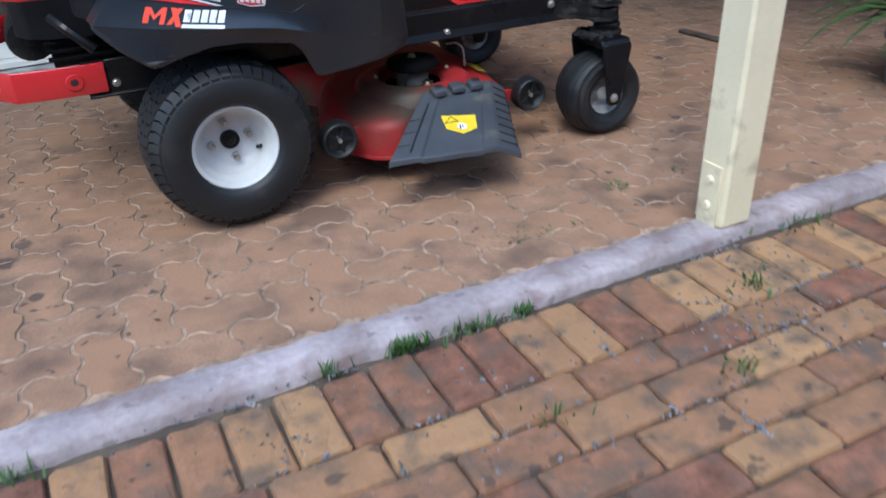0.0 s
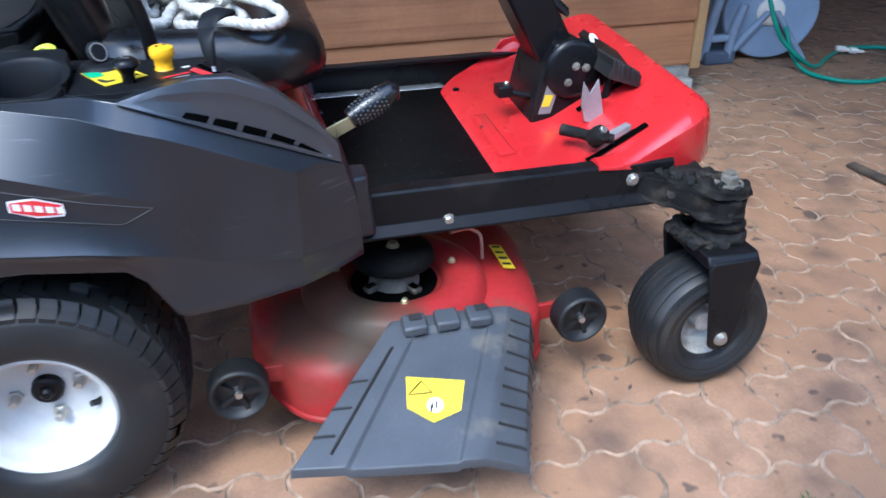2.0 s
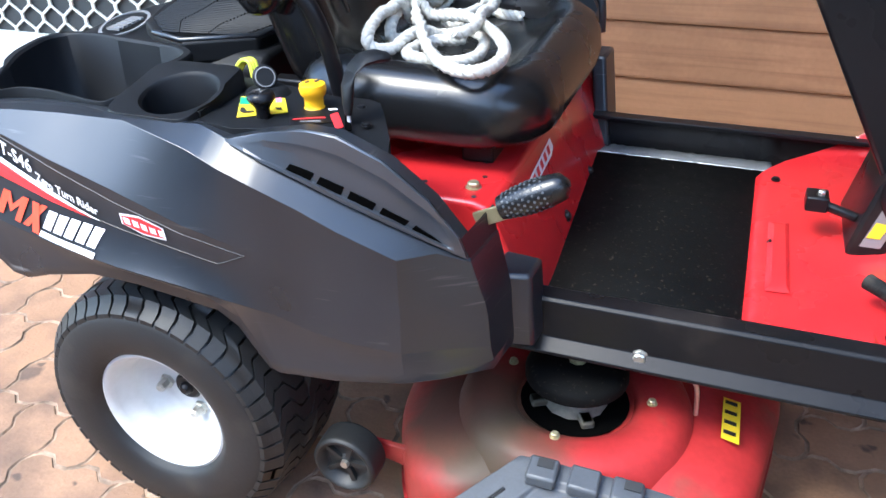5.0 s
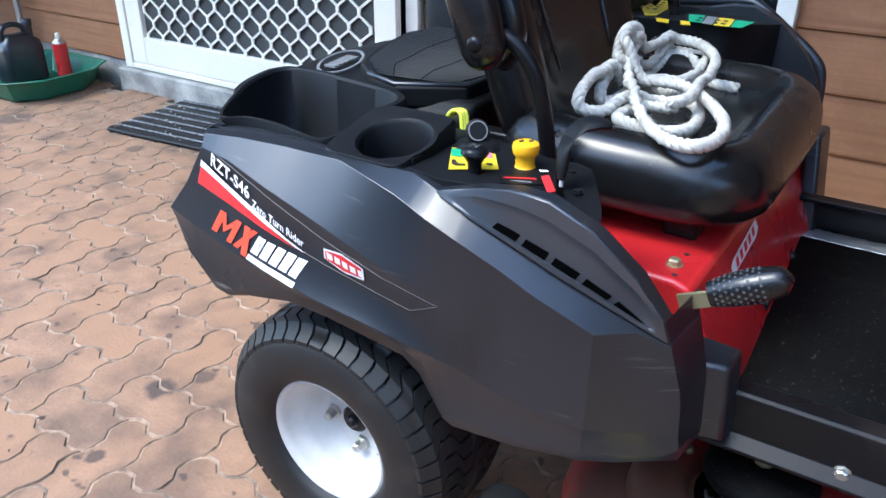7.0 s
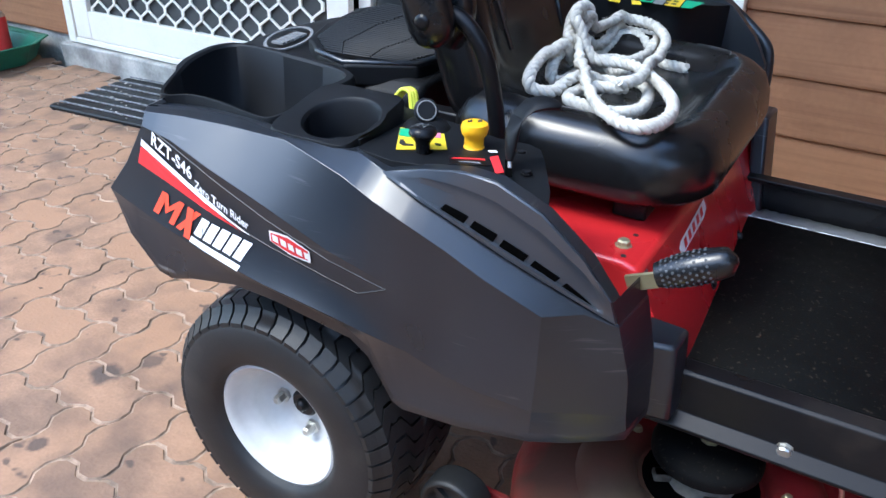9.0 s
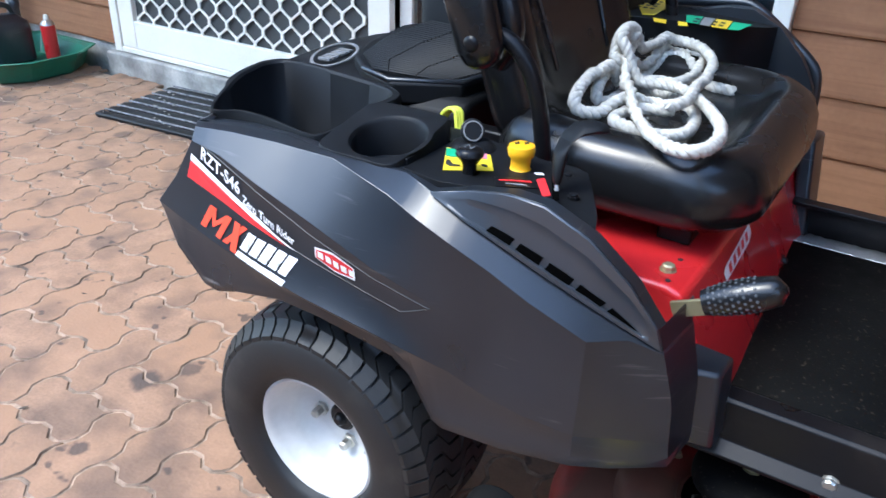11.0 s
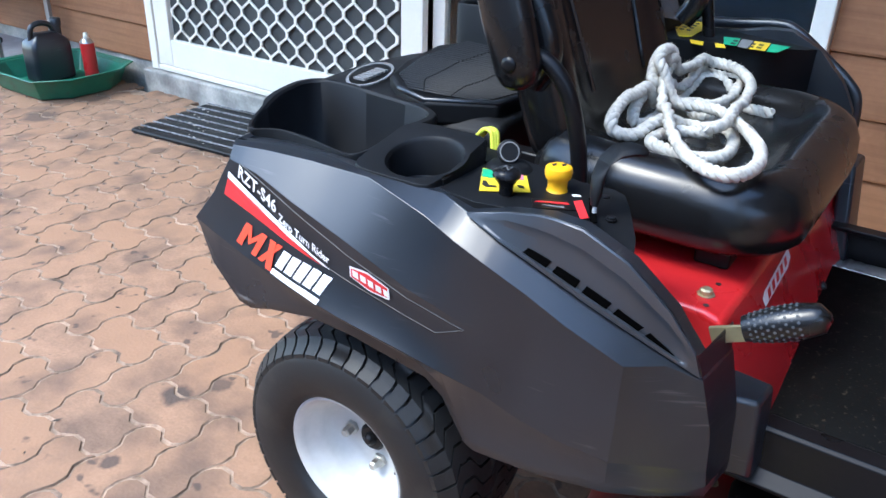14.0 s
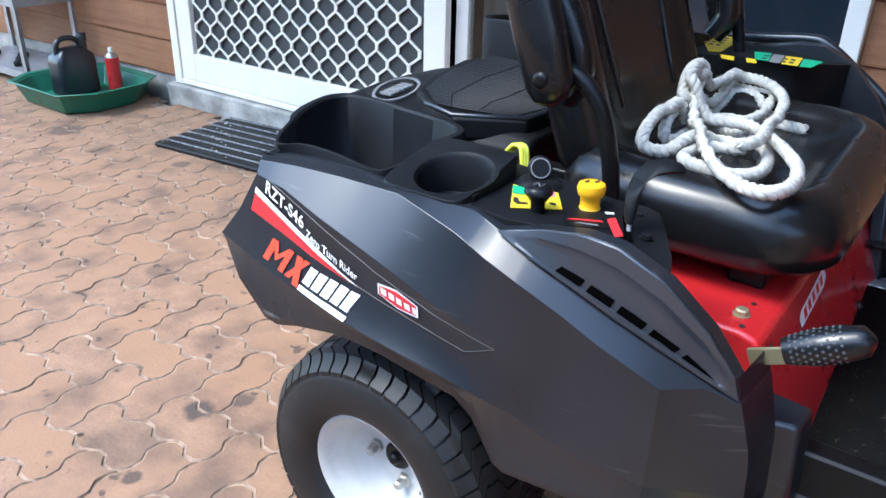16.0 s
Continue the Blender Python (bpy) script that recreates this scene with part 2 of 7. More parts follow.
# grey of the grit; also paints the highlights of the doormat's rods
M["ash_and_rod_glint"] = material("grey_debris_and_rod_glint", (0.24, 0.235, 0.235), 0.8, vary=0.4, scale=60, bump=0.5)

# bluish clear sheet for the unseen roof, added to pass sky light
sheet = bpy.data.materials.new("sky_pass_sheet")
sheet.use_nodes = True
sn_ = sheet.node_tree
pass_light = sn_.nodes.new("ShaderNodeBsdfTranslucent")
pass_light.inputs["Color"].default_value = (0.46, 0.58, 0.76, 1)
clear = sn_.nodes.new("ShaderNodeBsdfTransparent")
clear.inputs["Color"].default_value = (0.80, 0.90, 1.0, 1)
half_half = sn_.nodes.new("ShaderNodeMixShader")
half_half.inputs[0].default_value = 0.7
sn_.links.new(pass_light.outputs[0], half_half.inputs[1])
sn_.links.new(clear.outputs[0], half_half.inputs[2])
sn_.links.new(half_half.outputs[0], sn_.nodes["Material Output"].inputs["Surface"])
M["sheet"] = sheet

glass = bpy.data.materials.new("window_glass")
glass.use_nodes = True
gb = glass.node_tree.nodes["Principled BSDF"]
gb.inputs["Base Color"].default_value = (0.75, 0.8, 0.8, 1)
gb.inputs["Roughness"].default_value = 0.03
gb.inputs["Transmission Weight"].default_value = 1.0
gb.inputs["IOR"].default_value = 1.45
M["glass"] = glass

# ---- mesh helpers ----


def finish(ob, smooth=True, bevel=0.0, segments=2, angle=30, solid=0.0, subsurf=0):
    if subsurf:
        s = ob.modifiers.new("subsurf", "SUBSURF")
        s.levels = s.render_levels = subsurf
    if solid:
        s = ob.modifiers.new("solidify", "SOLIDIFY")
        s.thickness, s.offset = solid, -1
    if bevel:
        b = ob.modifiers.new("bevel", "BEVEL")
        b.width, b.segments, b.limit_method, b.angle_limit = bevel, segments, "ANGLE", radians(angle)
        b.harden_normals = False
    if smooth:
        for p in ob.data.polygons:
            p.use_smooth = True
        ob.data.set_sharp_from_angle(angle=radians(angle + 8))
    return ob


def part(name, bm, mat, parent=None, label="", recalc=True):
    """Links a bmesh as one mesh object, under a thing or part if given."""
    if recalc:
        bmesh.ops.recalc_face_normals(bm, faces=bm.faces)
    me = bpy.data.meshes.new(name)
    bm.to_mesh(me)
    bm.free()
    me.materials.append(M[mat])
    ob = new(name, me)
    if parent:
        ob.parent = parent
        ob.matrix_parent_inverse = Matrix.Translation(-parent_place(parent))
    if label:
        ob["label"] = label
    return ob


def parent_place(ob):
    p = Vector(ob.location)
    while ob.parent:
        p = p + ob.matrix_parent_inverse.translation
        ob = ob.parent
        p = p + ob.location
    return p


def empty(name, place, label, category, group="", kind=""):
    ob = new(name)
    ob.location = place
    ob.empty_display_size = 0.1
    return tagged(ob, label, category, group, kind)


def box(bm, lo, hi, m=None):
    vs = [bm.verts.new((x, y, z)) for x in (lo[0], hi[0]) for y in (lo[1], hi[1]) for z in (lo[2], hi[2])]
    for f in ((0, 1, 3, 2), (4, 6, 7, 5), (0, 4, 5, 1), (2, 3, 7, 6), (0, 2, 6, 4), (1, 5, 7, 3)):
        bm.faces.new([vs[i] for i in f])
    if m is not None:
        bmesh.ops.transform(bm, matrix=m, verts=vs)
    return vs


def prism(bm, outline, a, b):
    """Skins a closed outline of 3D points moved by a and by b."""
    n = len(outline)
    va = [bm.verts.new(Vector(p) + Vector(a)) for p in outline]
    vb = [bm.verts.new(Vector(p) + Vector(b)) for p in outline]
    for i in range(n):
        bm.faces.new((va[i], va[(i + 1) % n], vb[(i + 1) % n], vb[i]))
    bm.faces.new(va[::-1])
    bm.faces.new(vb)
    return va + vb


def lathe(bm, profile, m, n=32, close=False):
    """Turns (radius, height) pairs about the local z axis and places them by m."""
    rings = []
    for r, h in profile:
        rings.append([bm.verts.new(m @ Vector((r * math.cos(2 * math.pi * i / n), r * math.sin(2 * math.pi * i / n), h))) for i in range(n)]
                     if r > 1e-5 else [bm.verts.new(m @ Vector((0, 0, h)))])
    pairs = list(zip(rings, rings[1:])) + ([(rings[-1], rings[0])] if close else [])
    for a, b in pairs:
        for i in range(n):
            j = (i + 1) % n
            if len(a) == 1 and len(b) == 1:
                continue
            if len(a) == 1:
                bm.faces.new((a[0], b[i], b[j]))
            elif len(b) == 1:
                bm.faces.new((a[i], b[0], a[j]))
            else:
                bm.faces.new((a[i], b[i], b[j], a[j]))


def tube(bm, points, r, n=10, closed=False, caps=True):
    pts = [Vector(p) for p in points]
    rings, side = [], None
    for i, p in enumerate(pts):
        a = pts[i - 1] if (i or closed) else p
        b = pts[(i + 1) % len(pts)] if (i < len(pts) - 1 or closed) else p
        d = (b - a).normalized()
        if side is None:
            side = d.orthogonal().normalized()
        side = (side - d * side.dot(d)).normalized()
        up = d.cross(side)
        rr = r(i / (len(pts) - 1)) if callable(r) else r
        rings.append([bm.verts.new(p + rr * (math.cos(2 * math.pi * k / n) * side + math.sin(2 * math.pi * k / n) * up)) for k in range(n)])
    for a, b in list(zip(rings, rings[1:])) + ([(rings[-1], rings[0])] if closed else []):
        for k in range(n):
            bm.faces.new((a[k], a[(k + 1) % n], b[(k + 1) % n], b[k]))
    if caps and not closed:
        bm.faces.new(rings[0][::-1])
        bm.faces.new(rings[-1])


def spline(points, steps=8, closed=False):
    """Catmull-Rom through the points."""
    p = [Vector(q) for q in points]
    n, out = len(p), []
    for i in range(n if closed else n - 1):
        a, b, c, d = ([p[(i + k) % n] for k in (-1, 0, 1, 2)] if closed else [p[max(0, i - 1)], p[i], p[i + 1], p[min(n - 1, i + 2)]])
        for s in range(steps):
            t = s / steps
            out.append(0.5 * ((2 * b) + (c - a) * t + (2 * a - 5 * b + 4 * c - d) * t * t + (3 * b - a - 3 * c + d) * t ** 3))
    return out if closed else out + [p[-1]]


def loft(bm, sections, closed=False, cap=False):
    rows = [[bm.verts.new(p) for p in s] for s in sections]
    n = len(rows[0])
    for a, b in zip(rows, rows[1:]):
        for k in range(n if closed else n - 1):
            bm.faces.new((a[k], a[(k + 1) % n], b[(k + 1) % n], b[k]))
    if cap:
        bm.faces.new(rows[0][::-1])
        bm.faces.new(rows[-1])
    return rows


def turn_to(axis):
    """Local z onto a world axis."""
    return Vector(axis).to_track_quat("Z", "Y").to_matrix().to_4x4()


def ring_on(place, axis):
    return Matrix.Translation(place) @ turn_to(axis)


B = bmesh.new

# ---- the setting ----
WALL_Y, KERB_IN, KERB_OUT = 1.095, -1.112, -1.217
YC = -0.03  # the mower's middle line


def structure(name, bm, mat, label, category):
    return tagged(part(name, bm, mat), label, category, kind="structure")


bm = B()
for a, b in (((-300, -300, -0.4), (300, 300, -0.09)),):
    box(bm, a, b)
structure("ground", bm, "yard", "dry bare soil under and beyond the paving", "ground")

# bed of sand that the pavers lie in
bm = B()
box(bm, (-7.0, KERB_IN - 0.02, -0.088), (7.0, WALL_Y - 0.1, -0.0026))
box(bm, (2.13, WALL_Y - 0.1, -0.088), (7.0, 6.0, -0.0026))
paving = structure("paving", bm, "sand", "interlocking zigzag pavers with sandy joints", "paving")

# kerb strip
bm = B()
n = 420
rows = []
for i in range(n + 1):
    x = -7 + 14 * i / n
    e = 0.010 * noise.noise((x * 3, 0, 0)) + 0.016 * noise.noise((x * 14, 4, 0))
    g = 0.008 * noise.noise((x * 4, 9, 0)) + 0.008 * noise.noise((x * 19, 9, 3))
    h = 0.004 + 0.005 * noise.noise((x * 5, 2, 7)) + 0.006 * noise.noise((x * 23, 5, 1))
    rows.append([(x, KERB_OUT + e, -0.08), (x, KERB_OUT + e, h - 0.012), (x, KERB_OUT + 0.012 + e, h), (x, -1.17, h + 0.002),
                 (x, KERB_IN - 0.012 + g, h), (x, KERB_IN + g, h - 0.008), (x, KERB_IN + g, -0.08)])
loft(bm, rows)
finish(structure("kerb", bm, "concrete", "weathered pinkish grey concrete edging strip", "kerb"), angle=60)

# cladding: each board is a piece of the wall
BOARD, BASE = 0.168, 0.117


def cladding(name, x0, x1, z0, z1, label):
    bm = B()
    box(bm, (x0, WALL_Y + 0.028, z0), (x1, WALL_Y + 0.14, z1))
    wall = structure(name, bm, "timber", label, "wall")
    k = 0
    while BASE + k * BOARD < z1 - 0.01:
        lo, hi = max(z0, BASE + k * BOARD), min(z1, BASE + (k + 1) * BOARD)
        k += 1
        if hi - lo < 0.02:
            continue
        bm = B()
        sec = [(0.026, lo + 0.001), (0.0, lo + 0.001), (-0.002, lo + 0.008), (0.010, hi - 0.004), (0.016, hi - 0.001), (0.026, hi - 0.001)]
        prism(bm, [(0, WALL_Y + y, z) for y, z in sec], (x0, 0, 0), (x1, 0, 0))
        part("board", bm, "timber", wall)
    return wall


cladding("wall_north", 0.287, 2.09, BASE, 2.4, "stained timber weatherboard wall in warm brown")
cladding("wall_north_west", -7.0, -2.665, BASE, 2.4, "stained timber weatherboard wall beside the sliding door")
cladding("wall_north_head", -2.665, 0.287, 2.2, 2.4, "timber weatherboards over the sliding door")
bm = B()
box(bm, (2.092, WALL_Y - 0.012, 0.10), (2.13, WALL_Y + 0.1, 2.4))
finish(structure("corner_trim", bm, "timber_trim", "lighter timber trim board at the wall's corner", "trim"), bevel=0.003)
bm = B()
box(bm, (2.015, WALL_Y + 0.141, 0.10), (2.13, 6.0, 2.4))
structure("wall_east", bm, "timber", "timber side wall round the corner", "wall")
bm = B()
box(bm, (-7.0, WALL_Y + 0.01, -0.08), (-2.665, WALL_Y + 0.14, 0.115))
box(bm, (0.287, WALL_Y + 0.012, -0.08), (2.10, WALL_Y + 0.14, 0.115))
structure("footing", bm, "footing", "grey concrete footing under the timber wall", "footing")
bm = B()
box(bm, (1.72, WALL_Y - 0.045, -0.08), (2.09, WALL_Y + 0.008, 0.07))
finish(structure("footing_block", bm, "footing", "pale mossy concrete block at the foot of the wall", "footing"), bevel=0.006)
bm = B()
box(bm, (-2.70, WALL_Y - 0.055, -0.08), (0.284, WALL_Y + 0.16, 0.095))
finish(structure("door_step", bm, "footing", "low concrete sill under the sliding door", "sill"), bevel=0.008)

# corrugated roof implied by the carport post; unseen spans and far walls shape light
# clear sheets let the fender mirror the sky; metal spans darken the rest
for name, x0, x1, front, back, mat, label in (("ceiling", -7.0, 2.02, -0.08, WALL_Y + 0.2, "roof_metal", "unseen grey corrugated metal eave, added to keep reflections dark"),
                                              ("ceiling_east", 1.56, 2.02, -1.75, -0.085, "roof_metal", "unseen grey corrugated metal roof, added to shade the east paving"),
                                              ("ceiling_outer", -7.0, 1.55, -0.85, -0.085, "sheet", "unseen bluish clear corrugated sheets, added to let sky light through"),
                                              ("ceiling_corner", 2.03, 7.0, -1.75, 6.0, "roof_metal", "unseen grey corrugated metal roof, added to darken the corner")):
    bm = B()
    n = int((x1 - x0) / 0.0127)
    loft(bm, [[(x0 + (x1 - x0) * i / n, y, 2.472 + 0.009 * math.sin(2 * math.pi * i / 6)) for i in range(n + 1)] for y in (front, back)])
    structure(name, bm, mat, label, "ceiling")
# near-black walls stand in for the unlit depth of the room
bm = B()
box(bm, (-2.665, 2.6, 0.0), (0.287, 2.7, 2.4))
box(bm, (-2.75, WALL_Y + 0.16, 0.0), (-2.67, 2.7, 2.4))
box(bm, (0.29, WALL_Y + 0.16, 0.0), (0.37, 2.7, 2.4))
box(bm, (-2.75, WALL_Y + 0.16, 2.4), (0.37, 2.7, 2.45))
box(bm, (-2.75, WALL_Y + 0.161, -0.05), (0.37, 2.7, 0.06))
structure("inner_room", bm, "dark", "room behind the sliding door, its dimness painted near-black", "room")

# unseen walls, added to hold eastern sky light off the paving
bm = B()
box(bm, (5.2, -5.2, -0.09), (5.35, 6.1, 2.46))
box(bm, (2.13, 6.0, -0.09), (5.2, 6.1, 2.46))
structure("wall_far_east", bm, "timber", "unseen plain timber walls added to block light from the far ends", "wall")

# unseen wall, added to cut the low sky mirrored in the fender
bm = B()
box(bm, (-9.0, -5.6, -0.09), (9.0, -5.4, 3.4))
structure("wall_south", bm, "far_wall", "unseen pale grey wall added to block low sky from the south", "wall")

# sliding door: white frame, screen with a diamond grille, glass panel
D0, D1, DZ = -2.66, 0.284, 0.10
bm = B()
box(bm, (D0, WALL_Y - 0.03, DZ), (D0 + 0.05, WALL_Y + 0.12, 2.2))
box(bm, (D1 - 0.052, WALL_Y - 0.03, DZ), (D1, WALL_Y + 0.12, 2.2))
box(bm, (D0 + 0.05, WALL_Y - 0.03, 2.12), (D1 - 0.052, WALL_Y + 0.12, 2.2))
box(bm, (D0 + 0.05, WALL_Y - 0.028, DZ), (D1 - 0.052, WALL_Y + 0.12, DZ + 0.025))
door = finish(structure("door_1", bm, "white", "white aluminium sliding door with a closed security screen", "door"), bevel=0.003)
S0, S1, SZ0, SZ1 = D0 + 0.052, -1.055, DZ + 0.027, 2.11
bm = B()
box(bm, (S0, WALL_Y - 0.022, SZ0), (S0 + 0.1, WALL_Y + 0.012, SZ1))
box(bm, (S1 - 0.1, WALL_Y - 0.022, SZ0), (S1, WALL_Y + 0.012, SZ1))
box(bm, (S0 + 0.1, WALL_Y - 0.022, SZ0), (S1 - 0.1, WALL_Y + 0.012, SZ0 + 0.125))
box(bm, (S0 + 0.1, WALL_Y - 0.022, SZ1 - 0.085), (S1 - 0.1, WALL_Y + 0.012, SZ1))
screen = finish(part("screen_frame", bm, "white", door), bevel=0.004)
# diamond grille
bm = B()
gx0, gx1, gz0, gz1 = S0 + 0.1, S1 - 0.1, SZ0 + 0.125, SZ1 - 0.085
px, pz = 0.1045, 0.122


def bar(bm, a, b, w, y0, y1):
    a, b = Vector((a[0], 0, a[1])), Vector((b[0], 0, b[1]))
    d = (b - a).normalized()
    s = Vector((-d.z, 0, d.x)) * w / 2
    prism(bm, [a + s, b + s, b - s, a - s], (0, y0, 0), (0, y1, 0))


for i in range(15):
    for k in range(11):
        xa, za = -2.594 + i * px, 0.256 + k * pz
        # wavy strands: short flats where they meet, as in expanded mesh
        for x0 in (xa, xa + px):
            x1 = xa + px / 2
            if not (gx0 - 0.005 < min(x0, x1) and max(x0, x1) < gx1 + 0.005):
                continue
            bar(bm, (x0, za + 0.012), (x1, za + pz / 2 - 0.012), 0.0092, WALL_Y - 0.009, WALL_Y - 0.003)
            bar(bm, (x1, za + pz / 2 + 0.012), (x0, za + pz - 0.012), 0.0092, WALL_Y - 0.009, WALL_Y - 0.003)
        for xx, zz in ((xa, za), (xa + px / 2, za + pz / 2)):
            if gx0 + 0.004 < xx < gx1 - 0.004:
                bar(bm, (xx, zz - 0.016), (xx, zz + 0.016), 0.0135, WALL_Y - 0.0095, WALL_Y - 0.0025)
part("grille", bm, "white", screen, "white diamond-pattern security grille")
bm = B()
box(bm, (gx0, WALL_Y + 0.003, gz0), (gx1, WALL_Y + 0.005, gz1))
part("fly_mesh", bm, "fly_mesh", screen, "dull grey insect mesh")
bm = B()
box(bm, (S1 + 0.006, WALL_Y + 0.03, SZ0), (S1 + 0.06, WALL_Y + 0.07, SZ1))
box(bm, (S1 + 0.06, WALL_Y + 0.03, SZ0), (D1 - 0.054, WALL_Y + 0.07, SZ0 + 0.07))
sash = finish(part("sash", bm, "white", door), bevel=0.003)
bm = B()
box(bm, (S1 + 0.06, WALL_Y + 0.048, SZ0 + 0.07), (D1 - 0.054, WALL_Y + 0.053, SZ1))
part("pane", bm, "glass", sash)
bm = B()
loft(bm, [[(-0.42 + 0.68 * i / 90, WALL_Y + 0.16 + 0.010 * math.sin(i * 0.35), z) for i in range(91)] for z in (0.07, 2.2)])
finish(structure("curtain", bm, "curtain", "dark slate curtain behind the glass", "curtain"), solid=0.004, angle=80)
# pale wavy sheet that gives this part of the pane a grey tone
bm = B()
loft(bm, [[(-1.02 + 0.58 * i / 60, WALL_Y + 0.17 + 0.012 * math.sin(i * 0.8), z) for i in range(61)] for z in (0.07, 2.2)])
finish(structure("blind", bm, "blind", "pale grey wavy sheet behind the glass", "blind"), solid=0.004, angle=80)

# carport post
PX, PY, PW = 1.032, -1.205, 0.10
post = empty("carport_post", (PX + PW / 2, PY + PW / 2, 0.0), "cream painted square post standing on the concrete edging", "post")
bm = B()
c = 0.008
prism(bm, [(PX + c, PY, 0), (PX + PW - c, PY, 0), (PX + PW, PY + c, 0), (PX + PW, PY + PW - c, 0), (PX + PW - c, PY + PW, 0),
           (PX + c, PY + PW, 0), (PX, PY + PW - c, 0), (PX, PY + c, 0)], (0, 0, 0.012), (0, 0, 2.46))
finish(part("shaft", bm, "cream", post), angle=30)
bm = B()
box(bm, (PX - 0.007, PY + 0.018, 0.0), (PX - 0.0005, PY + PW - 0.018, 0.17))
bracket = finish(part("bracket", bm, "cream", post, "painted steel foot bracket"), bevel=0.002)
for z in (0.06, 0.13):
    bm = B()
    lathe(bm, [(0, 0.009), (0.008, 0.008), (0.011, 0.004), (0.012, 0), (0, 0)], ring_on((PX - 0.007, PY + PW / 2, z), (-1, 0, 0)), 12)
    part("bolt", bm, "cream", bracket)

# ---- the mower ----
mower = empty("ride_on_mower", (0.45, YC, 0.0), "black and red zero-turn ride-on mower parked on the pavers", "mower")


# rails of the frame; the machine leans a little, its far side higher
YR = -0.075


def roll(y):
    return 0.08 * max(0.0, y + 0.385)


for side in (0, 1):
    bm = B()
    if side:
        sec = [(0.238, 0.486), (0.233, 0.491), (0.205, 0.491), (0.205, 0.483), (0.231, 0.483), (0.231, 0.412), (0.238, 0.412)]
    else:
        sec = [(-0.385, 0.438), (-0.380, 0.443), (-0.352, 0.443), (-0.352, 0.435), (-0.378, 0.435), (-0.378, 0.360), (-0.401, 0.360), (-0.402, 0.365), (-0.385, 0.381)]
    prism(bm, [(0, y, z) for y, z in sec], (-0.30, 0, 0), (1.135, 0, 0))
    finish(part("frame_rail", bm, "black_metal", mower), bevel=0.0015, segments=2)
# worn lip of the floor along the far rail
bm = B()
loft(bm, [[(0.50 + 0.34 * i / 40, 0.150 + dy + 0.004 * noise.noise((i * 0.7, 3, 0)), z + 0.002 * noise.noise((i * 0.9, 1, 2))) for i in range(41)]
          for dy, z in ((0.080, 0.424), (0.016, 0.434), (0.004, 0.438), (0.0, 0.434), (0.0, 0.425))])
finish(part("floor_lip", bm, "galv", mower, "bare worn metal lip along the floor"), solid=0.002, angle=40)
bm = B()
loft(bm, [[(0.50, y, 0.395 + roll(y)), (0.86, y, 0.395 + roll(y))] for y in (-0.376, -0.2, 0.0, 0.152)])
finish(part("floor_pan", bm, "mat_floor", mower, "black ribbed rubber floor mat"), solid=0.008)
bm = B()
box(bm, (1.02, -0.377, 0.372), (1.10, 0.23, 0.43))
finish(part("front_crossbar", bm, "black_metal", mower), bevel=0.003)


def bolt(place, axis, r, mat="steel", parent=mower, h=0.008, name="bolt"):
    bm = B()
    lathe(bm, [(0, h), (r * 0.75, h), (r, h * 0.75), (r, 0), (r * 1.35, 0), (r * 1.35, -0.002), (0, -0.002)], ring_on(place, axis), 8)
    return part(name, bm, mat, parent)


bolt((0.69, -0.386, 0.376), (0, -1, 0), 0.009)
bolt((1.05, -0.386, 0.410), (0, -1, 0), 0.010)

# rear wheels
TY0, TY1, AXLE = -0.578, -0.348, 0.224


